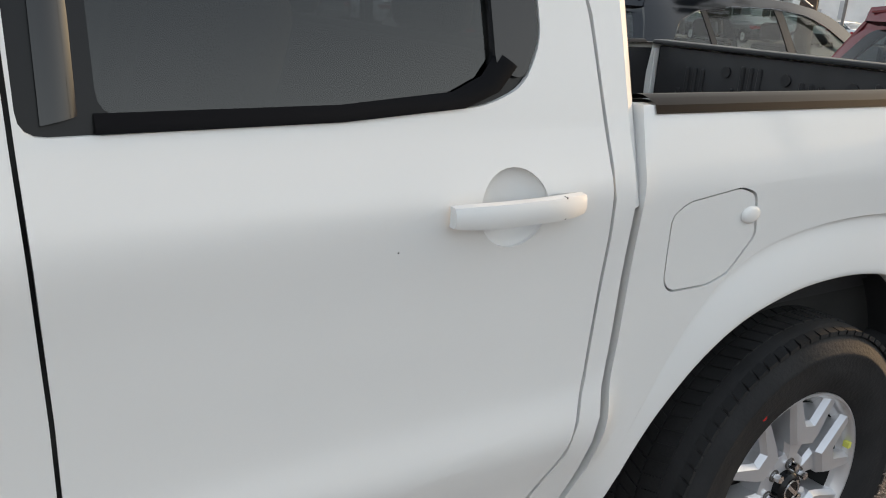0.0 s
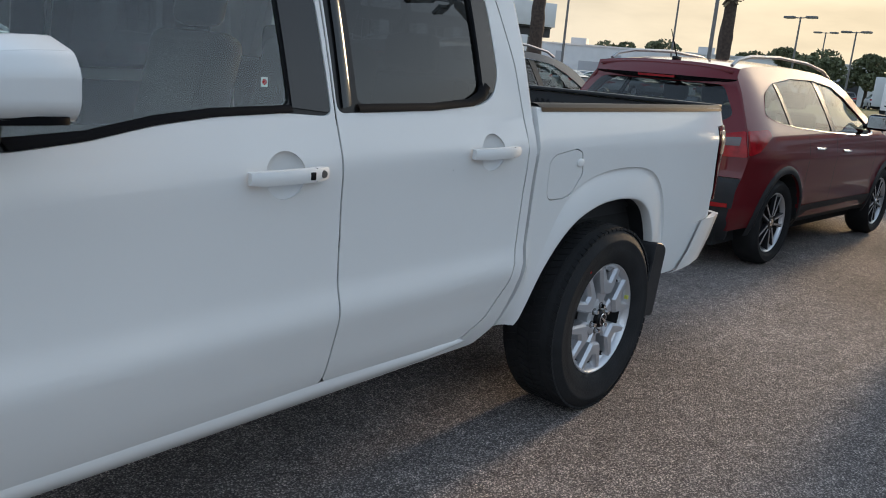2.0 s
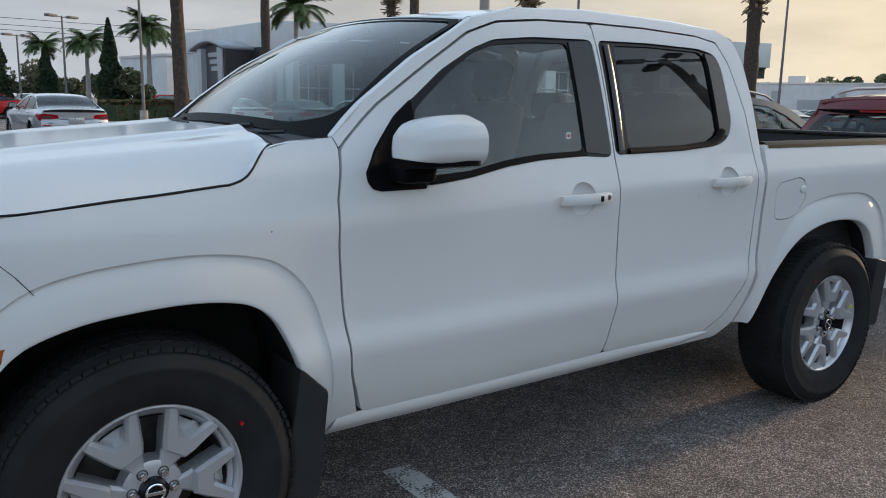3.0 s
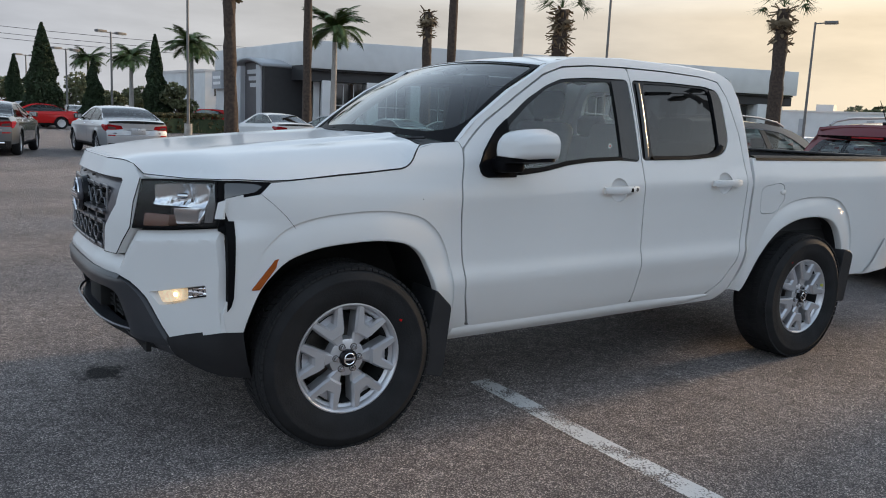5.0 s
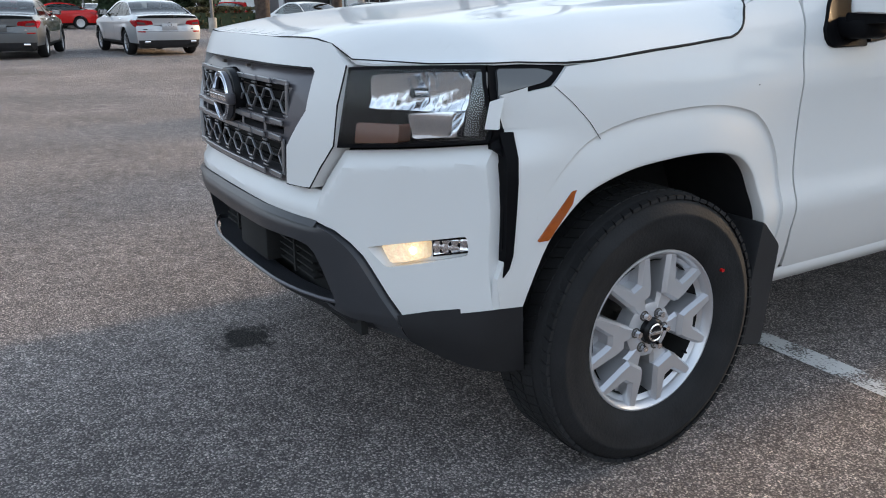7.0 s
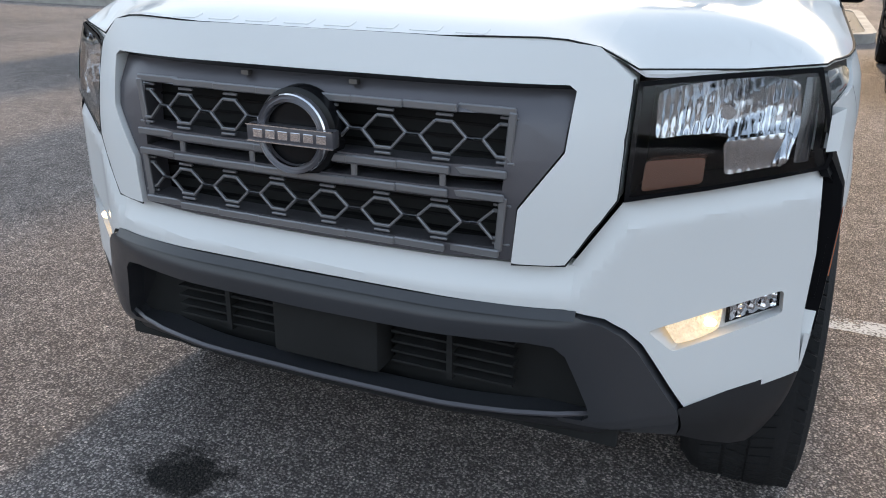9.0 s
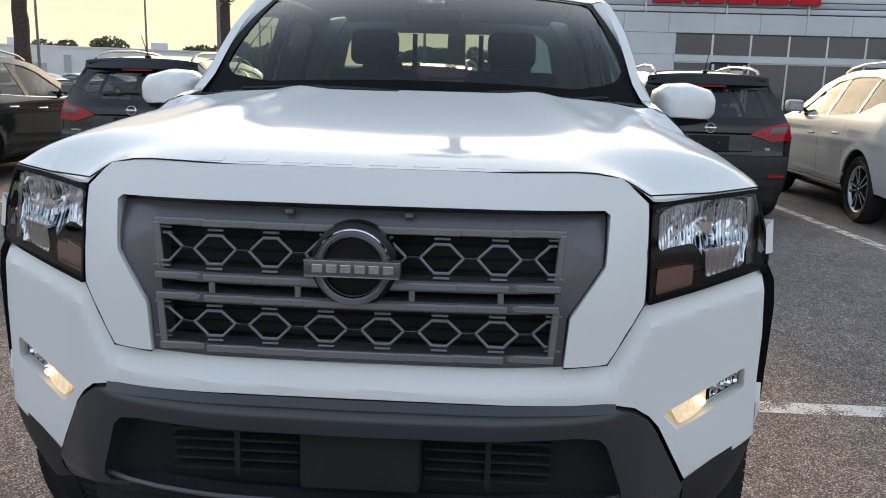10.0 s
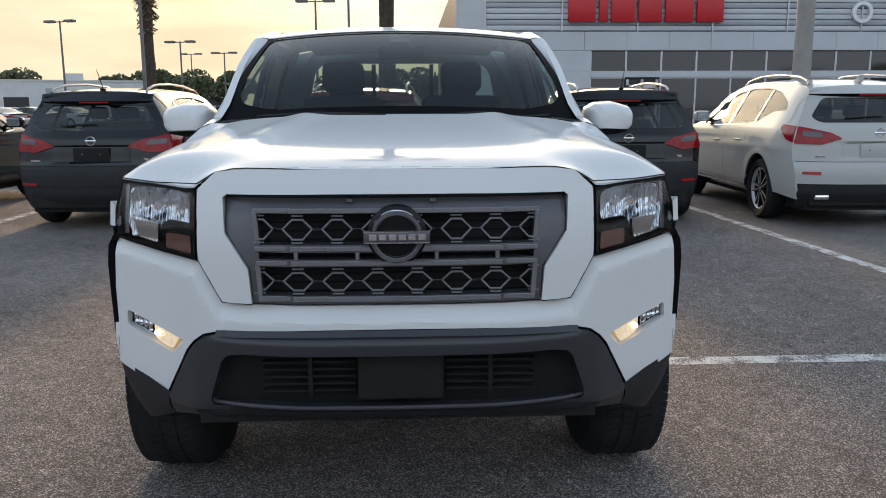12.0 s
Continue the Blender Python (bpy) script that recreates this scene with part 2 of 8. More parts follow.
def flat(outline, holes=(), step=0.05, vstep=None):
    """A flat triangulated sheet in (u, v), cut along a grid."""
    loops = [[Vector((u, v, 0)) for u, v in lp] for lp in (outline, *holes)]
    bm = bmesh.new()
    verts = [bm.verts.new(p) for lp in loops for p in lp]
    for tri in tessellate_polygon(loops):
        try:
            bm.faces.new([verts[i] for i in tri])
        except ValueError:
            pass
    us, vs = [p[0] for p in outline], [p[1] for p in outline]
    for ax, lo, hi, st in ((0, min(us), max(us), step), (1, min(vs), max(vs), vstep or step)):
        n = int((hi - lo) / st)
        for i in range(1, n + 1):
            co, no = [0, 0, 0], [0, 0, 0]
            co[ax], no[ax] = lo + (hi - lo) * i / (n + 1), 1
            bmesh.ops.bisect_plane(bm, geom=bm.verts[:] + bm.edges[:] + bm.faces[:], dist=1e-6, plane_co=co, plane_no=no)
    bmesh.ops.remove_doubles(bm, verts=bm.verts, dist=1e-5)
    return bm


def rim_in(bm, vec, depth, lip=0.003):
    """Turn the open edge of a sheet inwards along vec, with a small rounded lip."""
    vec = Vector(vec).normalized()
    edges = [e for e in bm.edges if e.is_boundary]
    for d in (lip, depth):
        r = bmesh.ops.extrude_edge_only(bm, edges=edges)
        for v in [g for g in r["geom"] if isinstance(g, bmesh.types.BMVert)]:
            v.co += vec * d
        edges = [g for g in r["geom"] if isinstance(g, bmesh.types.BMEdge) and g.is_boundary]


def sheet(outline, f, inward, holes=(), step=0.05, depth=0.02, vstep=None):
    bm = flat(outline, holes, step, vstep)
    for v in bm.verts:
        v.co = f(v.co.x, v.co.y)
    bmesh.ops.recalc_face_normals(bm, faces=bm.faces)
    bm.normal_update()
    if sum((fa.normal * fa.calc_area() for fa in bm.faces), Vector()).dot(Vector(inward)) > 0:
        bmesh.ops.reverse_faces(bm, faces=bm.faces)
    if depth:
        rim_in(bm, inward, depth)
    return bm


def strip(a, b, bulge=0.0, n=4, out=(0, 0, 1)):
    """A band between two lines of as many points."""
    bm = bmesh.new()
    out = Vector(out)
    rows = []
    for p, q in zip(a, b):
        p, q = Vector(p), Vector(q)
        rows.append([bm.verts.new(p.lerp(q, j / n) + out * bulge * math.sin(math.pi * j / n)) for j in range(n + 1)])
    for r, s in zip(rows, rows[1:]):
        for j in range(n):
            bm.faces.new((r[j], r[j + 1], s[j + 1], s[j]))
    return bm


def add_box(bm, x0, x1, y0, y1, z0, z1, bevel=0.0, seg=2, m=None):
    r = bmesh.ops.create_cube(bm, size=1)
    vs = r["verts"]
    for v in vs:
        v.co = Vector(((x0 + x1) / 2 + v.co.x * (x1 - x0), (y0 + y1) / 2 + v.co.y * (y1 - y0), (z0 + z1) / 2 + v.co.z * (z1 - z0)))
    if bevel:
        es = list({e for v in vs for e in v.link_edges})
        g = bmesh.ops.bevel(bm, geom=es, offset=bevel, segments=seg, affect='EDGES', profile=0.5)
        vs = list({v for f in g["faces"] for v in f.verts} | {v for v in vs if v.is_valid})
    if m is not None:
        bmesh.ops.transform(bm, matrix=m, verts=vs)
    return vs


def box(x0, x1, y0, y1, z0, z1, bevel=0.0, seg=2, m=None):
    bm = bmesh.new()
    add_box(bm, x0, x1, y0, y1, z0, z1, bevel, seg, m)
    return bm


def add_rod(bm, p, q, r, r2=None, seg=10, cap=True):
    p, q = Vector(p), Vector(q)
    m = Matrix.Translation((p + q) / 2) @ (q - p).to_track_quat('Z', 'Y').to_matrix().to_4x4()
    return bmesh.ops.create_cone(bm, cap_ends=cap, segments=seg, radius1=r, radius2=r if r2 is None else r2, depth=(q - p).length, matrix=m)["verts"]


def rod(p, q, r, r2=None, seg=10):
    bm = bmesh.new()
    add_rod(bm, p, q, r, r2, seg)
    return bm


def tube(points, r, seg=8, rf=None):
    """A pipe along points; rf(t) may vary its radius."""
    bm = bmesh.new()
    rings = []
    pts = [Vector(p) for p in points]
    n = len(pts)
    for i, p in enumerate(pts):
        d = (pts[min(i + 1, n - 1)] - pts[max(i - 1, 0)]).normalized()
        q = d.to_track_quat('Z', 'Y')
        rr = r if rf is None else rf(i / (n - 1))
        rings.append([bm.verts.new(p + q @ Vector((rr * math.cos(a), rr * math.sin(a), 0))) for a in [2 * math.pi * k / seg for k in range(seg)]])
    for a, b in zip(rings, rings[1:]):
        for k in range(seg):
            bm.faces.new((a[k], a[(k + 1) % seg], b[(k + 1) % seg], b[k]))
    bm.faces.new(rings[0][::-1])
    bm.faces.new(rings[-1])
    return bm


def prism(outline, depth, f, inset=0.0):
    """A solid plate: outline (u, v) mapped by f(u, v, w), w from 0 (face) to depth; inset bevels the face."""
    bm = bmesh.new()
    c = Vector((sum(p[0] for p in outline) / len(outline), sum(p[1] for p in outline) / len(outline)))
    loops = []
    for w, k in ((0, inset), (inset, 0), (depth, 0)):
        lp = []
        for u, v in outline:
            d = Vector((u, v)) - c
            s = 1 - k / max(d.length, 1e-6)
            lp.append(bm.verts.new(f(c.x + d.x * s, c.y + d.y * s, w)))
        loops.append(lp)
    n = len(outline)
    for a, b in zip(loops, loops[1:]):
        for i in range(n):
            bm.faces.new((a[i], a[(i + 1) % n], b[(i + 1) % n], b[i]))
    bm.faces.new(loops[0])
    bm.faces.new(loops[-1][::-1])
    bmesh.ops.triangulate(bm, faces=[fa for fa in bm.faces if len(fa.verts) > 4])
    return bm


def lathe(profile, seg=48, axis='Y'):
    """Turn (r, y) points round the y axis."""
    bm = bmesh.new()
    rings = [[bm.verts.new((r * math.cos(2 * math.pi * k / seg), y, r * math.sin(2 * math.pi * k / seg))) for k in range(seg)] for r, y in profile]
    for a, b in zip(rings, rings[1:]):
        for k in range(seg):
            bm.faces.new((a[k], a[(k + 1) % seg], b[(k + 1) % seg], b[k]))
    return bm


def mirrored(bm):
    for v in bm.verts:
        v.co.y = -v.co.y
    bmesh.ops.reverse_faces(bm, faces=bm.faces)
    return bm

# ---- the pickup truck: front axle at x = 0.02, nose towards -x ----
AX_F, AX_R, HUB_Z, TYRE_R = 0.008, 3.215, 0.390, 0.399
_prof = curve([(0.30, .74), (0.36, .785), (0.42, .828), (0.50, .868), (0.58, .898), (0.64, .916), (0.672, .9225), (0.690, .9225), (0.706, .9195), (0.752, .9085), (0.770, .9065), (0.85, .9055), (0.95, .909), (1.03, .914), (1.052, .9145), (1.072, .912), (1.12, .902), (1.20, .886), (1.26, .872), (1.45, .822), (1.65, .757), (1.72, .722), (1.80, .65)])
_bed = curve([(0.40, .872), (0.60, .895), (0.80, .902), (1.0, .907), (1.095, .911), (1.118, .9115), (1.140, .9085), (1.20, .892), (1.30, .860)])
_low = curve([(0.30, .86), (0.45, .908), (0.60, .934), (0.80, .942), (1.0, .945), (1.08, .938), (1.13, .921), (1.20, .891), (1.30, .842)])


def side(x, z):
    """Half width of the truck's skin."""
    # the shoulder and lower creases climb towards the tail
    h = _prof(z - max(0.0, min(1.0, (x - .75) / 1.6)) * (.075 * sstep(.86, 1.0, z) * (1 - sstep(1.12, 1.24, z)) + .025 * sstep(.50, .62, z) * (1 - sstep(.80, .90, z))))
    k = sstep(2.60, 2.66, x)
    h = h * (1 - k) + _bed(z) * k
    k = 1 - sstep(0.08, 0.62, x)
    h = h * (1 - k) + _low(z) * k
    if x < 1.3 and z > 1.2:
        h -= 0.055 * sstep(1.2, 1.4, z) * ((1.3 - x) / 0.7) ** 2
    if x < -0.15:
        h -= (0.17 + 0.31 * sstep(0.90, 1.00, z)) * (-0.15 - x) ** 2
    if x > 3.9:
        h -= 0.12 * (x - 3.9) ** 2
    if x > 4.25:
        h -= 2.2 * (x - 4.25) ** 2
    return h


_plan = curve([(0, -.888), (.25, -.882), (.40, -.858), (.50, -.826), (.57, -.788), (.65, -.724), (.70, -.686), (.80, -.611), (.86, -.566), (.90, -.531), (.92, -.508), (.95, -.472), (.98, -.41)])


def nose(y, z):
    """Where the truck's front skin stands."""
    x = _plan(abs(y))
    x += 0.05 * (max(0, z - 0.90) / 0.25) ** 2
    x += 0.10 * max(0, 0.55 - z) ** 1
    return x


def inset_poly(o, k):
    """A closed counter-clockwise outline moved inwards by k."""
    n, out = len(o), []
    for i in range(n):
        p, a, c = Vector(o[i]), Vector(o[i - 1]), Vector(o[(i + 1) % n])
        d1, d2 = (p - a).normalized(), (c - p).normalized()
        n1, n2 = Vector((-d1.y, d1.x)), Vector((-d2.y, d2.x))
        b = (n1 + n2)
        out.append(tuple(p + b * (k / max(.45, 1 + n1.dot(n2)))))
    return out


def chamfered(o, f, cham, drop, depth):
    """A solid plate over an outline with a broad chamfer round its face."""
    bm = bmesh.new()
    loops = [[bm.verts.new(f(u, v, w)) for u, v in lp] for lp, w in ((inset_poly(o, cham), 0), (o, drop), (o, depth))]
    n = len(o)
    for a, b in zip(loops, loops[1:]):
        for i in range(n):
            bm.faces.new((a[i], a[(i + 1) % n], b[(i + 1) % n], b[i]))
    for tri in tessellate_polygon([[Vector((u, v, 0)) for u, v in inset_poly(o, cham)]]):
        bm.faces.new([loops[0][i] for i in tri])
    return bm


def build_wheel(name, cy, parent, m, spokes, R, rim_r, w, rim_mat, lug=True, tread=True, marks=False):
    """A wheel whose outer face looks to -y, its middle at the origin."""
    wh = part(name, box(-.02, .02, 0.02, w * .5, -.02, .02), M_STEEL, parent)
    wh.matrix_local = m
    # tyre
    hw = w / 2
    prof = [(rim_r + .004, -hw + .030), (rim_r + .018, -hw + .012), (rim_r + (R - rim_r) * .45, -hw - .002), (rim_r + (R - rim_r) * .62, -hw - .001), (rim_r + (R - rim_r) * .66, -hw - .004), (rim_r + (R - rim_r) * .70, -hw - .001), (rim_r + (R - rim_r) * .74, -hw + .004), (R - .022, -hw + .014), (R - .008, -hw + .030), (R - .002, -hw + .05), (R - .001, 0), (R - .002, hw - .05), (R - .008, hw - .03), (R - .04, hw), (rim_r + .02, hw - .012), (rim_r, hw - .03)]
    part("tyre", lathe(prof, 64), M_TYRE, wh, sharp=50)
    if tread:
        bm = bmesh.new()
        n = 76
        for i in range(n):
            for j, (y0, y1, sk) in enumerate(((-hw + .012, -hw + .058, .35), (-hw + .066, -.022, -.3), (-.016, .03, .3), (.038, hw - .05, -.3))):
                a = 2 * math.pi * (i + .5 * (j % 2)) / n
                l = 2 * math.pi * R / n * .40
                vs = add_box(bm, -l, l, y0, y1, R - .016, R + .002 - (.008 if j == 0 else 0))
                for v in vs:
                    v.co.x += (v.co.y - y0) * sk
                bmesh.ops.transform(bm, matrix=Matrix.Rotation(a, 4, 'Y'), verts=vs)
        part("tread", bm, M_TYRE, wh, sharp=20)
    # rim barrel, back plate, brake
    fy = -hw + .022
    part("rim_lip", lathe([(rim_r - .036, .06), (rim_r - .016, fy + .03), (rim_r - .006, fy + .006), (rim_r + .001, fy + .000), (rim_r + .006, fy + .001), (rim_r + .009, fy + .01)], 64), rim_mat if spokes != 5 else M_ALLOY, wh, sharp=40)
    # barrel in near black, so the gaps between the spokes show dark
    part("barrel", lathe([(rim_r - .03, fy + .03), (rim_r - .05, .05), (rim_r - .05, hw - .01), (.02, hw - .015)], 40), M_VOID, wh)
    part("brake_disc", lathe([(.02, .035), (rim_r * .74, .035), (rim_r * .74, .052), (.02, .052)], 40), M_STEEL, wh)
    if spokes == 6:
        # six pairs of chunky angular spokes
        for i in range(6):
            th = 2 * math.pi * i / 6
            def f(u, v, w_, th=th):
                return Vector((u * math.cos(th) - v * math.sin(th), fy + .001 + w_ + .006 * sstep(.13, rim_r, u), u * math.sin(th) + v * math.cos(th)))
            half = [(.106, .033), (.132, .048), (rim_r - .003, .089), (rim_r - .003, .054), (.164, .013)]
            part("spoke", chamfered([(u, -v) for u, v in half] + [(u, v) for u, v in half[::-1]], f, .008, .013, .074), rim_mat, wh, sharp=15)
            half = [(.058, .017), (.088, .026), (.122, .041)]
            part("spoke_root", chamfered([(u, -v) for u, v in half] + [(u, v) for u, v in half[::-1]], lambda u, v, w_: f(u, v, w_ + .019), .008, .010, .055), rim_mat, wh, sharp=15)

            def ff(u, v, w_, th=th):
                return Vector((u * math.cos(th) - v * math.sin(th), fy + .052 + w_ - .006 * sstep(.17, rim_r, u), u * math.sin(th) + v * math.cos(th)))
            part("fork_floor", prism([(.150, -.012), (.150, .012), (rim_r - .006, .056), (rim_r - .006, -.056)][::-1], .02, ff, .002), rim_mat, wh, sharp=18)
            # black plate laid on the fork floor in place of an open slot
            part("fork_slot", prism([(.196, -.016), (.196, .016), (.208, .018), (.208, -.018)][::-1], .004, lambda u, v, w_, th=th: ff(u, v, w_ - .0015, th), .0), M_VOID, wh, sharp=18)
        part("hub", lathe([(.0, fy + .020), (.066, fy + .021), (.080, fy + .026), (.086, fy + .07)], 36), rim_mat, wh)
        part("rim_floor", lathe([(rim_r - .032, fy + .060), (rim_r - .028, fy + .036), (rim_r - .008, fy + .020)], 64), rim_mat, wh, sharp=40)
        for i in range(6):
            a = 2 * math.pi * i / 6
            p = Vector((.054 * math.cos(a), 0, .054 * math.sin(a)))
            bm = rod(p + Vector((0, fy + .000, 0)), p + Vector((0, fy + .03, 0)), .0095, seg=6)
            part("lug_nut", bm, M_CHROME, wh, sharp=20)
            part("lug_seat", lathe_at(p, [(.0110, fy + .0190), (.0150, fy + .0185), (.0160, fy + .024)], 14), M_STEEL, wh)
        part("centre_cap", lathe([(0, fy - .004), (.031, fy - .003), (.038, fy + .004), (.039, fy + .03)], 32), M_TRIM, wh)
        part("cap_ring", lathe([(.021, fy - .0045), (.024, fy - .006), (.027, fy - .0045)], 28), M_CHROME, wh)
        part("cap_bar", box(-.026, .026, fy - .007, fy - .003, -.005, .005, .001), M_CHROME, wh)
        part("valve_stem", rod((.16, fy + .03, -.10), (.155, fy + .012, -.098), .004, seg=6), M_TRIM, wh)
    else:
        # five twin spokes, dark with a bright machined face
        for i in range(5):
            th = 2 * math.pi * (i + .25) / 5
            for s in (-1, 1):
                o = [(.05, s * .006), (.05, s * .030), (rim_r - .008, s * .062), (rim_r - .008, s * .036)]
                o2 = [(.06, s * .012), (.06, s * .024), (rim_r - .012, s * .050), (rim_r - .012, s * .040)]
                if s < 0:
                    o, o2 = o[::-1], o2[::-1]

                def f(u, v, w_, th=th, k=.0):
                    return Vector((u * math.cos(th) - v * math.sin(th), fy + .010 + w_ - k, u * math.sin(th) + v * math.cos(th)))
                part("spoke", prism(o, .03, f, .003), M_DARKALLOY, wh, sharp=20)
                part("machined_face", prism(o2, .006, lambda u, v, w_, f=f: f(u, v, w_, k=.004), .001), M_ALLOY, wh, sharp=20)
        part("hub", lathe([(0, fy + .006), (.05, fy + .008), (.066, fy + .02), (.066, fy + .05)], 28), M_DARKALLOY, wh)
        part("centre_cap", lathe([(0, fy + .002), (.028, fy + .003), (.03, fy + .01)], 24), M_CHROME, wh)
    return wh


def lathe_at(p, prof, seg):
    bm = lathe(prof, seg)
    bmesh.ops.translate(bm, verts=bm.verts, vec=p)
    return bm


def build_truck():
    T = thing("pickup_truck", "white crew-cab pickup truck parked on grey asphalt with fog lamps lit", "pickup truck")
    front_door = [(.672, .447), (.612, .60), (.582, .80), (.566, 1.0), (.570, 1.13), (.600, 1.275), (.75, 1.402), (.95, 1.537), (1.12, 1.642), (1.25, 1.687), (1.45, 1.707), (1.698, 1.714), (1.7025, 1.60), (1.7125, 1.22), (1.7245, .90), (1.729, .482), (1.722, .467), (.74, .432)]
    fd_hole = [(.695, 1.163), (.716, 1.25), (.805, 1.375), (.99, 1.520), (1.12, 1.593), (1.22, 1.630), (1.40, 1.648), (1.685, 1.655), (1.703, 1.228), (1.55, 1.236), (1.35, 1.226), (1.2, 1.208), (1.05, 1.178), (.90, 1.160)]
    fd_glass = [(.880, 1.182), (.872, 1.385), (1.0, 1.495), (1.12, 1.575), (1.22, 1.612), (1.40, 1.630), (1.565, 1.634), (1.575, 1.252), (1.35, 1.243), (1.2, 1.225), (1.05, 1.196)]
    rear_door = [(1.742, .470), (1.7350, .482), (1.7305, .90), (1.7185, 1.22), (1.7085, 1.60), (1.704, 1.714), (2.0, 1.714), (2.3, 1.704), (2.42, 1.684), (2.472, 1.60), (2.532, 1.40), (2.555, 1.22), (2.564, 1.05), (2.551, .80), (2.521, .66), (2.45, .54), (2.36, .470), (2.30, .455)]
    rd_hole = [(1.722, 1.236), (1.715, 1.655), (2.0, 1.660), (2.30, 1.655), (2.395, 1.636), (2.422, 1.58), (2.436, 1.36), (2.40, 1.292), (2.33, 1.264), (2.1, 1.247)]
    rd_glass = [(1.805, 1.257), (1.80, 1.640), (2.0, 1.646), (2.30, 1.641), (2.330, 1.62), (2.352, 1.34), (2.335, 1.30), (2.29, 1.280), (2.1, 1.263)]
    frame_out = [(.548, .374), (2.46, .415), (2.53, .47), (2.575, .60), (2.605, .85), (2.612, 1.10), (2.605, 1.28), (2.597, 1.45), (2.578, 1.60), (2.545, 1.70), (2.46, 1.742), (2.2, 1.757), (1.7, 1.765), (1.35, 1.745), (1.15, 1.695), (.9, 1.558), (.7, 1.413), (.585, 1.312)]
    frame_in = [(.594, 1.281), (.745, 1.410), (.945, 1.545), (1.115, 1.650), (1.25, 1.695), (1.45, 1.715), (1.7, 1.722), (2.0, 1.722), (2.3, 1.711), (2.427, 1.690), (2.479, 1.60), (2.539, 1.40), (2.562, 1.22), (2.571, 1.05), (2.558, .80), (2.528, .657), (2.456, .533), (2.362, .462), (2.30, .447), (1.735, .460), (.74, .424), (.660, .440), (.648, .46), (.555, .41)]
    front_arch = smooth_line([(.508, .41), (.475, .52), (.428, .655), (.392, .740), (.348, .812), (.285, .860), (.205, .882), (.10, .891), (-.03, .885), (-.155, .869), (-.272, .829), (-.340, .766), (-.388, .700), (-.428, .60), (-.443, .548)], 4)
    fender = [(.508, .41), (.548, .376), (.655, .446), (.604, .60), (.574, .80), (.558, 1.0), (.562, 1.13), (.590, 1.276), (.582, 1.306), (.46, 1.297), (.362, 1.272), (.330, 1.240), (.300, 1.212), (.262, 1.192), (.2, 1.180), (.06, 1.166), (-.04, 1.158), (-.20, 1.144), (-.33, 1.130), (-.375, 1.086), (-.490, 1.065), (-.503, .988), (-.480, .980), (-.492, .80), (-.505, .68), (-.523, .628), (-.508, .552), (-.443, .548)]
    rear_arch = smooth_line([(2.640, .462), (2.684, .545), (2.724, .620), (2.772, .692), (2.85, .780), (2.945, .845), (3.08, .886), (3.20, .899), (3.32, .896), (3.43, .876), (3.52, .822), (3.582, .73), (3.618, .64), (3.638, .56), (3.645, .49)], 4)
    bed_rest = [(4.03, .490), (4.10, .55), (4.26, .72), (4.252, .80), (4.262, .86), (4.222, 1.06), (4.205, 1.186), (4.395, 1.200), (4.415, 1.275), (2.668, 1.262), (2.640, 1.262), (2.632, 1.10), (2.625, .85), (2.60, .60), (2.545, .475)]
    # the folds of the pressed flares, and the stretch of each arch below them
    fl_up = resample(smooth_line([(.560, .47), (.545, .60), (.517, .740), (.489, .831), (.445, .905), (.381, .962), (.318, .990), (.204, 1.012), (.096, 1.017), (-.033, 1.010), (-.157, .995), (-.251, .967), (-.319, .924), (-.385, .850), (-.425, .760)], 4), 72)
    fl_lo = resample([p for p in front_arch if p[1] > .47 and p[0] > -.40], 72)
    rl_up = resample(smooth_line([(2.655, .575), (2.705, .68), (2.775, .815), (2.840, .905), (2.909, .958), (3.004, .998), (3.15, 1.022), (3.31, 1.028), (3.452, 1.018), (3.56, .984), (3.647, .912), (3.706, .810), (3.735, .70), (3.74, .58)], 4), 72)
    rl_lo = resample([p for p in rear_arch if p[1] > .53], 72)
    cut = lambda lo, up: [tuple(lo[0])] + [tuple(p) for p in up[::2]] + [tuple(lo[-1])]
    fender_cut = [p for p in front_arch[1:] if p[1] <= .47] + cut(fl_lo, fl_up) + [p for p in front_arch[:-1] if p[0] <= -.40]
    rear_cut = [p for p in rear_arch if p[0] < 3 and p[1] <= .53] + cut(rl_lo, rl_up) + [p for p in rear_arch if p[0] > 3 and p[1] <= .53]
    fuel = [(2.706, 1.076), (2.742, 1.100), (2.878, 1.118), (2.922, 1.104), (2.945, 1.018), (2.885, .948), (2.830, .930), (2.735, .930), (2.714, .950)]

    for s in (-1, 1):
        tag = s < 0
        S = lambda u, v, s=s: Vector((u, s * side(u, v), v))
        D = lambda u, v, k, s=s: Vector((u, s * (side(u, v) - k), v))
        inn = (0, -s, 0)

        def door(name, outline, hole, glass, gmat, hx, hz, lock):
            # panel with the recess behind its handle
            ring = [(hx + .062 * math.cos(a), hz + .060 * math.sin(a)) for a in np.linspace(0, 2 * math.pi, 33)[:-1]]
            d = part(name, sheet(soften(outline, .02), S, inn, [soften(hole, .03), ring], .018, .025), M_WHITE, T)
            bm = bmesh.new()
            rows = []
            for r, k in ((.0645, .002), (.061, .008), (.052, .016), (.036, .022), (.016, .025)):
                rows.append([bm.verts.new(D(hx + r * math.cos(a), hz + r * .97 * math.sin(a), k)) for a in np.linspace(0, 2 * math.pi, 33)[:-1]])
            for a, b in zip(rows, rows[1:]):
                for q in range(32):
                    bm.faces.new((a[q], a[(q + 1) % 32], b[(q + 1) % 32], b[q]))
            bm.faces.new(rows[-1])
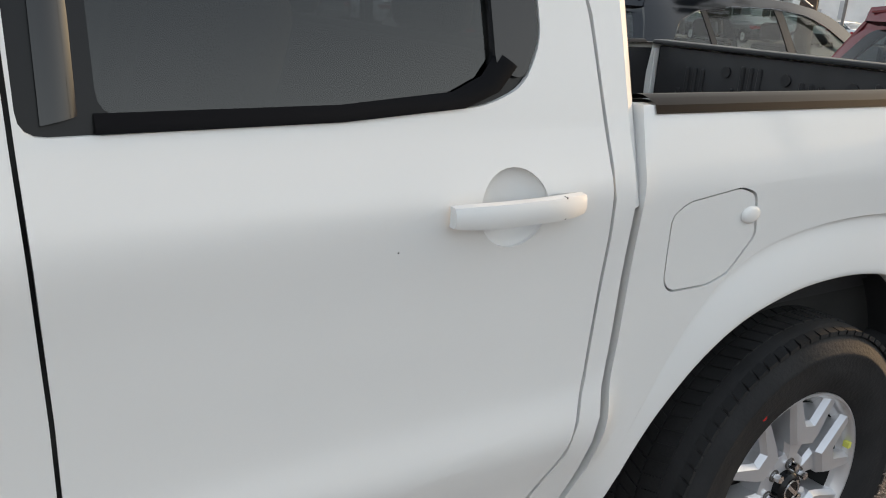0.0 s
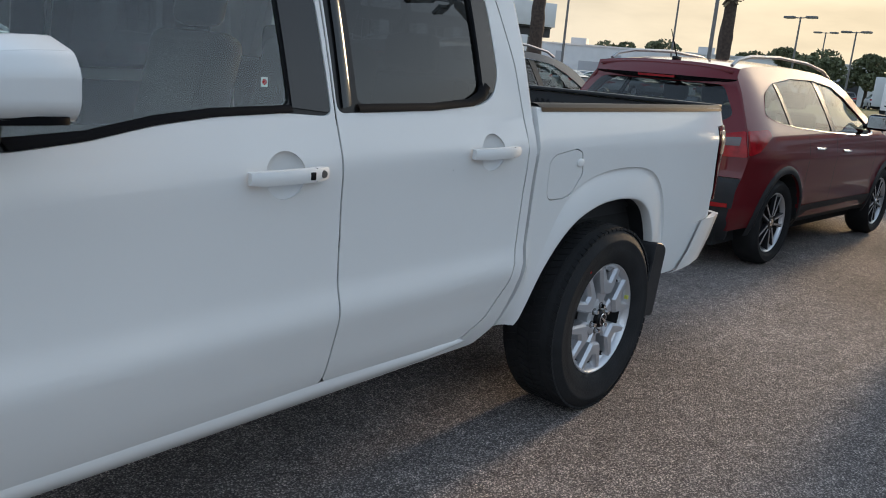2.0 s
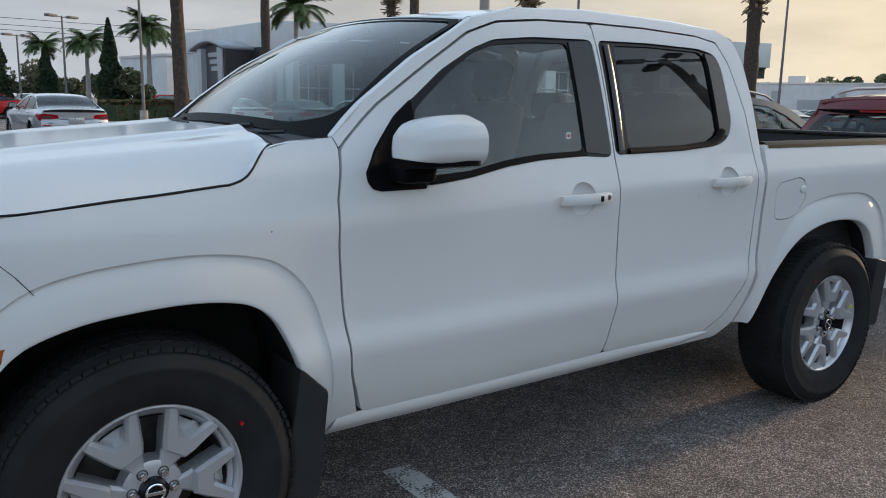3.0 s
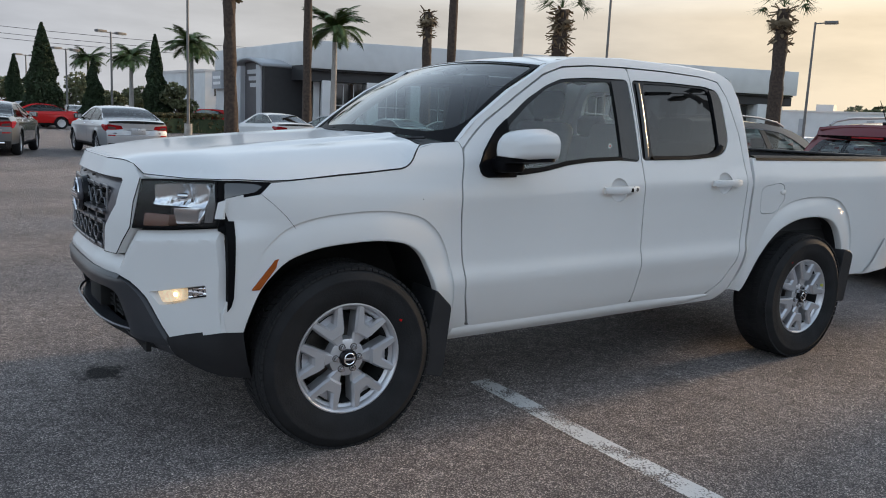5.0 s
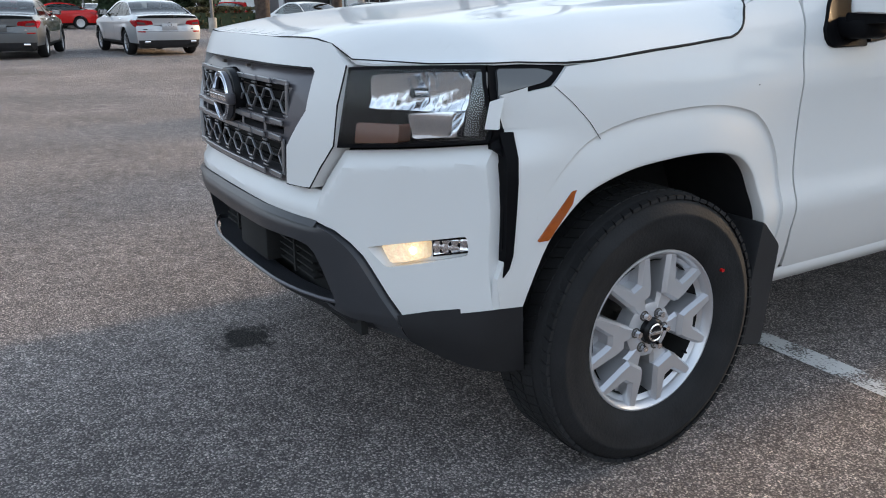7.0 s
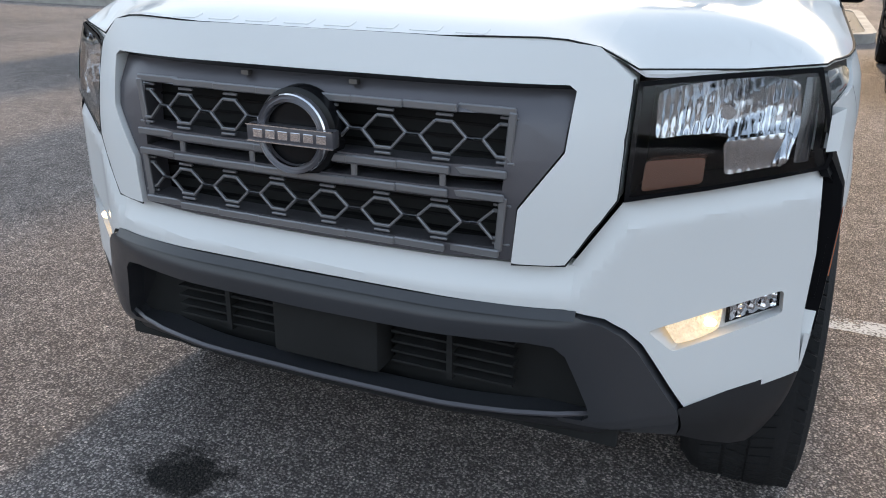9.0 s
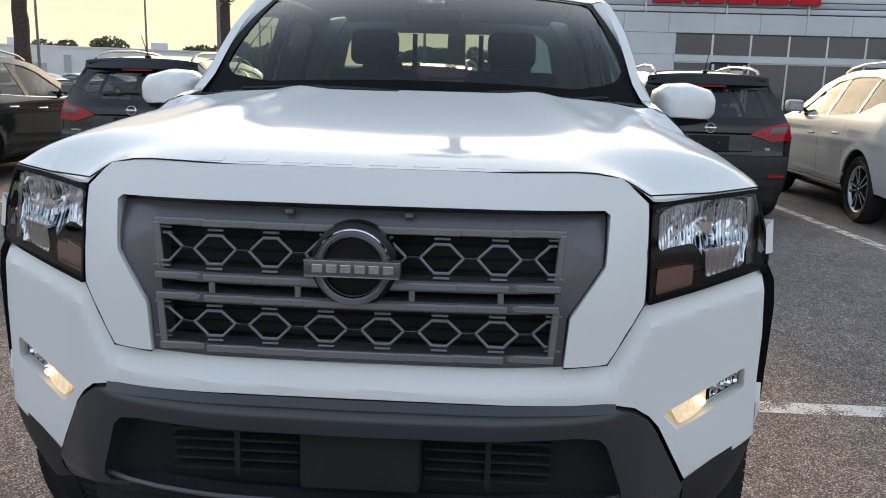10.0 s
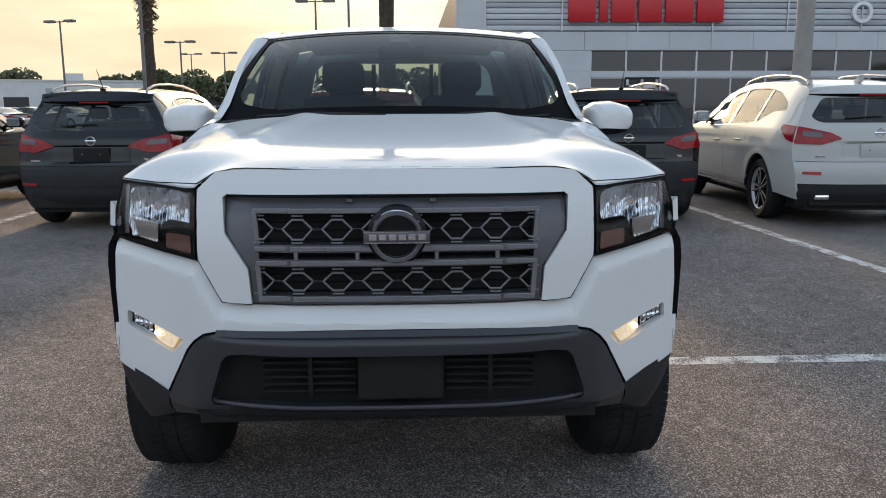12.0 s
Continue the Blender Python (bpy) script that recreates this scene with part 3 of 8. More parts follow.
            part("handle_recess", bm, M_WHITE, d)
            part("window_trim", sheet(soften(hole, .03), lambda u, v: D(u, v, .008), inn, [soften(glass, .03)], .06, .012), M_TRIM, d)
            g = part("window_glass", sheet(soften(glass, .03), lambda u, v: D(u, v, .014), inn, (), .08, 0), gmat, d)
            # pull handle, with feet and a grip
            bm = bmesh.new()
            hy = side(hx, hz) + .030
            pts = []
            n = 14
            for i in range(n + 1):
                t = i / n
                u = hx - .118 + .236 * t
                out = hy - .016 * abs(2 * t - 1) ** 3
                hh = .0185 - .003 * abs(2 * t - 1) ** 6
                ring = []
                for a, b in ((-.008, -1), (.006, -.94), (.009, -.5), (.010, 0), (.009, .5), (.006, .94), (-.008, 1)):
                    ring.append(bm.verts.new((u, s * (out + a), hz + .004 * t + b * hh)))
                pts.append(ring)
            for a, b in zip(pts, pts[1:]):
                for j in range(7):
                    bm.faces.new((a[j], a[(j + 1) % 7], b[(j + 1) % 7], b[j]))
            bm.faces.new(pts[0][::-1])
            bm.faces.new(pts[-1])
            h = part("handle", bm, M_WHITE, d, "white pull handle", sharp=45)
            bm = box(hx + .062, hx + .120, min(s * (hy - .03), s * (side(hx, hz) - .005)), max(s * (hy - .03), s * (side(hx, hz) - .005)), hz - .014, hz + .018, .005)
            part("handle_foot", bm, M_WHITE, h)
            part("handle_foot", box(hx - .116, hx - .085, min(s * (hy - .03), s * (side(hx, hz) - .005)), max(s * (hy - .03), s * (side(hx, hz) - .005)), hz - .014, hz + .014, .005), M_WHITE, h)
            part("handle_joint", box(hx + .068, hx + .0705, min(s * (hy - .012), s * (hy + .0035)), max(s * (hy - .012), s * (hy + .0035)), hz - .013, hz + .021), M_VOID, h)
            if lock:
                part("lock_button", box(hx + .046, hx + .062, min(s * hy, s * (hy + .0105)), max(s * hy, s * (hy + .0105)), hz - .008, hz + .012, .002), M_TRIM, h)
                bm = lathe([(0, -.0), (.009, 0), (.0105, .004)], 20)
                bmesh.ops.rotate(bm, cent=(0, 0, 0), matrix=Matrix.Rotation(0 if s < 0 else math.pi, 3, 'X'), verts=bm.verts)
                bmesh.ops.translate(bm, verts=bm.verts, vec=(hx + .094, s * (hy + .004), hz + .004))
                part("key_lock", bm, M_STEEL, h)
            return d

        fd = door("front_door", front_door, fd_hole, fd_glass, M_GLASS_F, 1.534, 1.087, tag)
        rd = door("rear_door", rear_door, rd_hole, rd_glass, M_GLASS_R, 2.366, 1.118, False)
        seam = [(1.732, .476), (1.7275, .90), (1.7155, 1.22), (1.7055, 1.60), (1.701, 1.712)]
        part("door_seam", strip([D(u - .0045, v, .003) for u, v in seam], [D(u + .0045, v, .003) for u, v in seam], 0, 1), M_VOID, T)
        # window base mouldings, rear quarter trim, glossy pillar strip
        part("belt_moulding", strip([D(u, v, -.004) for u, v in ((1.80, 1.240), (2.1, 1.247), (2.29, 1.262), (2.35, 1.284), (2.385, 1.32))], [D(u, v, .004) for u, v in ((1.80, 1.262), (2.1, 1.268), (2.275, 1.284), (2.325, 1.306), (2.355, 1.34))], .004, 3, (0, s, 0)), M_BEZEL, rd)
        part("belt_moulding", strip([D(u, v, -.003) for u, v in ((.90, 1.164), (1.05, 1.180), (1.2, 1.210), (1.35, 1.228), (1.575, 1.238))], [D(u, v, .005) for u, v in ((.885, 1.188), (1.05, 1.200), (1.2, 1.230), (1.35, 1.247), (1.575, 1.256))], .004, 3, (0, s, 0)), M_BEZEL, fd)
        part("pillar_strip", strip([D(1.745, z, .001) for z in (1.25, 1.35, 1.45, 1.55, 1.645)], [D(1.798, z, .020) for z in (1.262, 1.35, 1.45, 1.55, 1.64)], .010, 6, (0, s, 0)), M_GLOSS if tag else M_TRIM, rd)
        part("pillar_cover", sheet([(1.578, 1.250), (1.568, 1.640), (1.683, 1.652), (1.700, 1.238)], lambda u, v: D(u, v, .003), inn, (), .06, .01), M_FILM if tag else M_TRIM, fd)
        part("quarter_cover", sheet(soften([(2.350, 1.315), (2.342, 1.60), (2.328, 1.640), (2.39, 1.630), (2.417, 1.58), (2.431, 1.365), (2.40, 1.30)], .02), lambda u, v: D(u, v, .0), inn, (), .06, .012), M_FILM, rd)
        # cab frame: sill, rear pillar, roof rail
        part("cab_side", sheet(soften(frame_out[:-1], .02, closed=False) + [frame_out[-1]] + frame_in, S, inn, (), .05, .03), M_WHITE, T)
        part("sill_step", strip([D(x, z, .002) for x, z in ((.59, .440), (.66, .446), (1.0, .450), (1.5, .462), (1.9, .470), (2.2, .466), (2.36, .463))], [D(x, z, .004) for x, z in ((.545, .372), (.62, .373), (1.0, .378), (1.5, .388), (1.9, .398), (2.2, .410), (2.40, .446))], .016, 8, (0, s, 0)), M_WHITE, T)
        part("front_fender", sheet(fender + fender_cut[::-1], S, inn, (), .016 if tag else .04, .03), M_WHITE, T)
        part("bedside", sheet([(2.552, .478)] + rear_cut + bed_rest, S, inn, [soften(fuel, .015)], .017, .03), M_WHITE, T) if tag else part("bedside", sheet([(2.552, .478)] + rear_cut + bed_rest, S, inn, (), .05, .03), M_WHITE, T)
        # pressed flares over the wheels, under a crisp fold
        for lo, up, hi, front in ((fl_lo, fl_up, .012, True), (rl_lo, rl_up, .016, False)):
            n = len(lo) - 1
            bm = bmesh.new()
            rows = []
            for i, (p, q) in enumerate(zip(lo, up)):
                t = i / n
                am = hi * (sstep(0, .16, t) * (1 - sstep(.78, .97, t)) if front else sstep(.02, .34, t) * (1 - sstep(.86, 1.0, t)))
                row = []
                for w, k in ((1.0, 0), (.985, -.25), (.965, -.52), (.94, -.62), (.90, -.56), (.80, -.30), (.65, .10), (.45, .52), (.25, .82), (.10, .98), (.025, 1.0), (.0, .82)):
                    c = p.lerp(q, w)
                    row.append(bm.verts.new((c.x, s * (side(c.x, c.y) + am * k), c.y)))
                row.append(bm.verts.new((p.x, s * (side(p.x, p.y) - .028), p.y)))
                rows.append(row)
            for a, b in zip(rows, rows[1:]):
                for j in range(len(a) - 1):
                    bm.faces.new((a[j], a[j + 1], b[j + 1], b[j]) if s < 0 else (a[j], b[j], b[j + 1], a[j + 1]))
            part("wheel_flare", bm, M_WHITE, T, sharp=60)
        if tag:
            c = Vector((2.82, 1.025))
            fi = [tuple(c + (Vector(p) - c) * .962) for p in fuel]
            fl = part("fuel_door", sheet(soften(fi, .015), lambda u, v: D(u, v, .0015), inn, (), .04, .02), M_WHITE, T)
            bm = bmesh.new()
            bmesh.ops.create_uvsphere(bm, u_segments=16, v_segments=10, radius=1, matrix=Matrix.LocRotScale((2.915, s * side(2.915, 1.062), 1.062), None, (.026, .007, .017)))
            part("finger_tab", bm, M_WHITE, fl)
        # the fender's joint with the bumper skin
        part("shut_line", strip([S(u, v) + Vector((0, s * .0012, 0)) for u, v in ((-.375, 1.088), (-.33, 1.05), (-.28, 1.0), (-.245, .955))], [S(u + .0025, v) + Vector((0, s * .0012, 0)) for u, v in ((-.375, 1.088), (-.33, 1.05), (-.28, 1.0), (-.245, .955))], 0, 1), M_VOID, T)
        # side marker
        part("side_marker", sheet(soften([(-.418, .716), (-.325, .835), (-.295, .838), (-.385, .716)], .006), lambda u, v: D(u, v, -.005), inn, (), .04, .012), M_AMBER, T, "amber side marker lamp") if tag else None
        # black vent slit behind the bumper corner
        part("vent_slit", sheet([(-.510, .985), (-.477, .985), (-.480, .80), (-.484, .69), (-.493, .655), (-.508, .636), (-.507, .66), (-.506, .72)], lambda u, v: D(u, v, -.004), inn, (), .06, .03), M_BEZEL, T)
        # wheel wells
        for cx, arch in ((.03, front_arch), (3.12, rear_arch)):
            a = [Vector((x, s * (side(x, z) - .022), z)) for x, z in arch]
            c = Vector((cx, 0, .40))
            b = [Vector((c.x + (p.x - c.x) * 1.04, s * .50, c.z + (p.z - c.z) * 1.05)) for p in a]
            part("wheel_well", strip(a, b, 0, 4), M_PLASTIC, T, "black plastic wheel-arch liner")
            bm = bmesh.new()
            bm.faces.new([bm.verts.new(p) for p in b])
            part("wheel_well_back", bm, M_VOID, T)
        # mud flaps
        for pts in ([(.425, .66), (.512, .575), (.512, .55), (.478, .245), (.36, .275), (.40, .50)], [(3.60, .68), (3.672, .665), (3.705, .64), (3.702, .60), (3.655, .325), (3.535, .345), (3.58, .55)]):
            def f(u, v, w, s=s):
                return Vector((u, s * (.940 - w), v))
            part("mud_flap", prism(soften(pts, .02), .20, f, .004), M_PLASTIC, T)
        # door mirror
        bm = bmesh.new()
        rim = smooth_line(soften([(.890, 1.246), (1.106, 1.243), (1.128, 1.268), (1.130, 1.325), (1.108, 1.358), (1.02, 1.382), (.94, 1.376), (.896, 1.345), (.884, 1.29)], .014), 2)
        rings = []
        for x, ky, kz in ((.912, .97, .97), (.926, .985, .985), (.926, 1.0, 1.0), (.900, 1.0, 1.0), (.860, .985, .985), (.815, .94, .945), (.775, .86, .875), (.745, .74, .78), (.726, .56, .64), (.717, .30, .45)):
            rings.append([bm.verts.new((x + .10 * max(0, a - 1.0) * (1 if x < .9 else .4), s * (.985 + (a - .985) * ky), 1.262 + (z - 1.262) * kz)) for a, z in rim])
        for ra, rb in zip(rings, rings[1:]):
            for i in range(len(rim)):
                j = (i + 1) % len(rim)
                bm.faces.new((ra[i], ra[j], rb[j], rb[i]))
        bm.faces.new(rings[0])
        bm.faces.new(rings[-1][::-1])
        bmesh.ops.recalc_face_normals(bm, faces=bm.faces)
        mi = part("door_mirror", bm, M_WHITE, T, "white door mirror on black foot", sharp=40)
        part("mirror_glass", prism([(a * .97 + .0296, 1.30 + (z - 1.30) * .90) for a, z in rim], .004, lambda u, v, w: Vector((.921 + w, s * u, v)), .001), M_CHROME, mi)
        part("mirror_skirt", prism(soften([(.735, .90), (.745, 1.02), (.800, 1.09), (.890, 1.122), (.922, 1.115), (.915, .90)], .015), .026, lambda u, v, w: Vector((u, s * v, 1.252 - w * (1.55 - 4.6 * (v - .90)))), .003), M_BEZEL, mi, "black underside of the mirror")
        part("mirror_foot", prism(soften([(.664, 1.205), (.668, 1.178), (.682, 1.158), (.708, 1.150), (.872, 1.152), (.862, 1.424), (.800, 1.374), (.705, 1.270)], .006), .03, lambda u, v, w: Vector((u, s * (side(u, v) + .010 - w), v)), .004), M_BEZEL, mi)
        part("mirror_arm", box(.735, .865, *sorted((s * .85, s * .975)), 1.176, 1.240, .020, 3), M_BEZEL, mi)
        # wheels
        for cx, nm in ((AX_F, "front_wheel"), (AX_R, "rear_wheel")):
            build_wheel(nm, 0, T, Matrix.Translation((cx, s * (.822 if nm[0] == 'f' else .812), HUB_Z)) @ Matrix.Rotation((0.03 if nm[0] == "f" else 0.70), 4, 'Y') @ (Matrix.Rotation(math.pi, 4, 'Z') if s > 0 else Matrix()), 6, TYRE_R, .233, .272, M_ALLOY)
        if tag:
            part("balance_mark", rod((AX_R - .185, -.812 - .1365, HUB_Z + .238), (AX_R - .185, -.812 - .125, HUB_Z + .238), .007, seg=10), M_RED, T)
            part("rim_sticker", box(AX_R + .205, AX_R + .216, -.804 - .120, -.804 - .105, HUB_Z + .05, HUB_Z + .065), mat("yellow_sticker", (.6, .6, .12), .6), T)
            part("balance_mark", rod((AX_F + .232, -.822 - .1385, HUB_Z + .150), (AX_F + .232, -.822 - .130, HUB_Z + .150), .0055, seg=10), M_RED, T)
        # A pillar and roof edge between the side and the glass
        pil = [(.585, 1.312), (.7, 1.413), (.9, 1.558), (1.15, 1.695)]
        wsp = [(.598, .812, 1.294), (.72, .776, 1.389), (.93, .726, 1.535), (1.165, .662, 1.692)]
        part("a_pillar", strip([S(*p) for p in pil], [Vector((x, s * y, z)) for x, y, z in wsp], .012, 5, (-.4, s * .5, .7)), M_WHITE, T)
        part("screen_edge", strip([Vector((x - .003, s * (y + .012), z)) for x, y, z in wsp], [Vector((x - .003, s * (y - .018), z + .006)) for x, y, z in wsp], .004, 3, (-.5, 0, .8)), M_TRIM, T)
        ra = [(1.15, 1.695), (1.35, 1.745), (1.7, 1.765), (2.2, 1.757), (2.46, 1.742), (2.545, 1.70)]
        rb = [(1.165, .662), (1.35, .655), (1.7, .65), (2.2, .63), (2.46, .615), (2.55, .60)]
        part("roof_rail", strip([S(*p) for p in ra], [Vector((x, s * y, roof_z(x, y))) for x, y in rb], .010, 5, (0, s * .5, .8)), M_WHITE, T)
        part("c_pillar_edge", strip([S(*p) for p in ((2.612, 1.10), (2.605, 1.28), (2.597, 1.45), (2.578, 1.60), (2.545, 1.70))], [Vector((2.66 - .0 * i, s * y, z)) for i, (y, z) in enumerate(((.86, 1.10), (.80, 1.28), (.75, 1.45), (.69, 1.60), (.60, 1.735)))], .012, 4, (.6, s * .6, 0)), M_WHITE, T)

    # a dirt speck on the rear door and a bug on the front fender
    for x, z, r in ((2.173, 1.07, .0014), (.349, 1.059, .0022)):
        part("dark_speck", rod((x, -side(x, z) - .0006, z), (x, -side(x, z) + .002, z), r, seg=7), M_VOID, T)
    st = part("window_sticker", box(1.502, 1.522, -side(1.51, 1.306) + .017, -side(1.51, 1.306) + .0185, 1.296, 1.320, .0), mat("white_sticker", (.6, .6, .58), .6), T)
    part("sticker_mark", rod((1.512, -side(1.51, 1.306) + .0165, 1.308), (1.512, -side(1.51, 1.306) + .018, 1.308), .007, seg=14), M_RED, st)
    build_truck_front(T)
    build_truck_top(T)
    build_bed(T)
    build_cabin(T)
    return T


_roofc = curve([(1.15, 1.728), (1.3, 1.765), (1.6, 1.793), (2.0, 1.797), (2.4, 1.783), (2.56, 1.755), (2.66, 1.735)])


def roof_z(x, y):
    return _roofc(x) - .030 * (abs(y) / .62) ** 2.2


_hc = curve([(-.84, 1.176), (-.80, 1.190), (-.70, 1.212), (-.5, 1.236), (-.3, 1.254), (0, 1.278), (.3, 1.303), (.5, 1.322), (.6, 1.33)])
_he = curve([(-.80, 1.128), (-.73, 1.130), (-.6, 1.136), (-.5, 1.142), (-.33, 1.137), (-.04, 1.161), (.06, 1.169), (.2, 1.183), (.262, 1.190), (.345, 1.205), (.45, 1.222)])


_hx = curve([(.20, 1.160), (.262, 1.190), (.300, 1.210), (.330, 1.238), (.362, 1.270), (.40, 1.290)])


def hood_z(x, y):
    a = abs(y)
    e, c = _he(x), _hc(x)
    w = min(.585 + .345 * sstep(-.74, -.40, x), side(x, e))
    t = min(1.0, a / w)
    z = e + (c - e) * (1 - t ** (8 - 1.5 * sstep(-.76, -.45, x)))
    ridge = sstep(-.70, .10, x)
    z += .016 * ridge * (1 - sstep(.42, .54, a + .10 * (x - .2)))
    z -= .010 * ridge * (1 - sstep(.30, .46, a + .1 * (x - .2)))
    z += .003 * ridge * math.exp(-((a - .70) / .06) ** 2)
    if x > .20 and a > .60:
        z = max(z, _hx(x))
    return z


def build_truck_top(T):
    half = [(-.8135, 0), (-.8125, .25), (-.802, .34), (-.785, .42), (-.774, .46), (-.757, .513), (-.733, .573), (-.604, .730), (-.545, .815), (-.510, .858)] + [(x, side(x, _he(x)) - .003) for x in (-.45, -.40, -.33, -.26, -.20, -.12, -.04, .03, .10, .16, .22)] + [(x, side(x, _hx(x)) - .004) for x in (.245, .262, .281, .300, .315, .330, .346, .362)] + [(.392, .80), (.415, .77), (.44, .60), (.465, .3), (.47, 0)]
    out = half + [(x, -y) for x, y in half[::-1][1:-1]]
    part("hood", sheet(out, lambda u, v: Vector((u, v, hood_z(u, v))), (0, 0, -1), (), .03, .003), M_WHITE, T)
    for s in (-1, 1):
        part("hood_seam", tube([Vector((u, s * (v + (.004 if u > .2 and v > .7 else .001)), hood_z(u, v) - .001)) for u, v in half], .003, 6, lambda t: .0018 + .0018 * sstep(.30, .42, t)), M_VOID, T)
    # raised bars where the hood's front carries embossed lettering
    for i in range(8):
        y = .30 - i * .60 / 7
        part("embossed_bar", sheet(soften([(-.800, y - .028), (-.800, y + .028), (-.772, y + .028), (-.772, y - .028)], .006), lambda u, v: Vector((u, v, hood_z(u, v) + .0010)), (0, 0, -1), (), .02, .003), M_WHITE, T)
    # cowl and windscreen
    def ws(u, v):
        # u across -1..1, v up 0..1
        lo = Vector((.598 - .10 * (1 - abs(u) ** 2.2), .812 * u, 1.294 + .032 * (1 - u * u)))
        hi = Vector((1.165 - .05 * (1 - abs(u) ** 2.2), .662 * u, 1.692 + .037 * (1 - u * u)))
        p = lo.lerp(hi, v)
        p += Vector((-.02, 0, .03)) * math.sin(math.pi * v)
        return p
    rear = [(-.80, .392), (-.77, .415), (-.60, .440), (-.30, .465), (0, .470), (.30, .465), (.60, .440), (.77, .415), (.80, .392)]
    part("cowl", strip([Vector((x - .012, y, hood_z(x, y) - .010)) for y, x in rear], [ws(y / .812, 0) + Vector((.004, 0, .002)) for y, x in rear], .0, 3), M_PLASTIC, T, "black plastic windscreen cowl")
    for s in (-1, 1):
        part("fender_top", strip([Vector((x, s * (side(x, z) - .001), z)) for x, z in ((.355, 1.268), (.40, 1.285), (.46, 1.297), (.52, 1.302), (.582, 1.306))], [Vector((.388, s * .797, hood_z(.39, .80) - .002)), Vector((.43, s * .797, 1.290)), Vector((.48, s * .799, 1.293)), Vector((.54, s * .803, 1.296)), Vector((.600, s * .810, 1.300))], .003, 3), M_WHITE, T)
    sq = [(-1, 0), (1, 0), (1, 1), (-1, 1)]
    part("windscreen", sheet(sq, ws, (0, 0, -1), (), .12, 0), M_GLASS_WS, T)
    band = [(-.945, .22), (-.88, .125), (-.70, .060), (.70, .060), (.88, .125), (.945, .22), (.970, .93), (.92, .972), (-.92, .972), (-.970, .93)]
    fr = part("screen_border", sheet(sq, lambda u, v: ws(u, v) + Vector((-.003, 0, .004)), (0, 0, -1), [soften(band, .05)], .12, 0), M_BEZEL, T, "black border round the windscreen")
    part("camera_housing", sheet(soften([(-.10, .99), (.10, .99), (.085, .86), (-.085, .86)], .03), lambda u, v: ws(u, v) + Vector((.012, 0, -.012)), (.6, 0, -.6), (), .06, .03), M_TRIM, T)
    part("rear_view_mirror", prism(soften([(-.12, 1.60), (.12, 1.60), (.115, 1.665), (-.115, 1.665)], .025), .03, lambda u, v, w: Vector((1.22 + w, u, v)), .006), M_TRIM, T)
    part("header_rail", strip([ws(u, 1) for u in np.linspace(-1, 1, 15)], [Vector((1.185 - .04 * (1 - u * u), .662 * u, roof_z(1.19, .662 * u))) for u in np.linspace(-1, 1, 15)], .003, 3, (-.5, 0, .8)), M_WHITE, T)
    for y0, y1 in ((-.10, -.66), (.62, .06)):
        w = part("wiper", tube([Vector((.55 - .10 * (1 - abs(y) ** 2.2 / .55), y, 1.322 + .012 * math.sin(5 * y))) + Vector((-.015, 0, -.006)) for y in np.linspace(y0, y1, 9)], .007, 6), M_PLASTIC, T)
        part("wiper_arm", tube([(.47, y0, 1.300), (.50, y0 * .7 + y1 * .3, 1.325), (.51, (y0 + y1) / 2, 1.330)], .008, 6), M_PLASTIC, w)
    ro = [(x, -y) for x, y in ((1.165, .662), (1.35, .655), (1.7, .65), (2.2, .63), (2.46, .615), (2.62, .60))]
    ro = [(1.145, -.3), (1.14, 0), (1.145, .3)][::-1] + ro + [(x, -y) for x, y in ro[::-1]]
    part("roof", sheet(ro, lambda u, v: Vector((u, v, roof_z(u, v))), (0, 0, -1), (), .08, .004), M_WHITE, T)
    for s in (-1, 1):
        part("roof_channel", strip([Vector((x, s * (.628), roof_z(x, .628) + .002)) for x in (1.3, 1.7, 2.2, 2.5)], [Vector((x, s * (.612), roof_z(x, .612) + .002)) for x in (1.3, 1.7, 2.2, 2.5)], 0, 1), M_TRIM, T)
    # cab back wall with its window
    bw = [(-.86, 1.0), (.86, 1.0), (.80, 1.28), (.75, 1.45), (.69, 1.60), (.60, 1.735), (-.60, 1.735), (-.69, 1.60), (-.75, 1.45), (-.80, 1.28)]
    hole = soften([(-.66, 1.315), (.66, 1.315), (.60, 1.60), (.54, 1.65), (-.54, 1.65), (-.60, 1.60)], .05)
    B = lambda u, v: Vector((2.66, u, v))
    part("cab_back", sheet(bw, B, (-1, 0, 0), [hole], .2, .03), M_WHITE, T)
    part("rear_window", sheet(hole, lambda u, v: Vector((2.652, u, v)), (-1, 0, 0), (), .2, 0), glass_mat("rear_window_glass", (.72, .74, .70), 1.5), T)
    for y in (-.20, .20):
        part("slider_post", box(2.635, 2.66, y - .014, y + .014, 1.32, 1.645), M_TRIM, T)


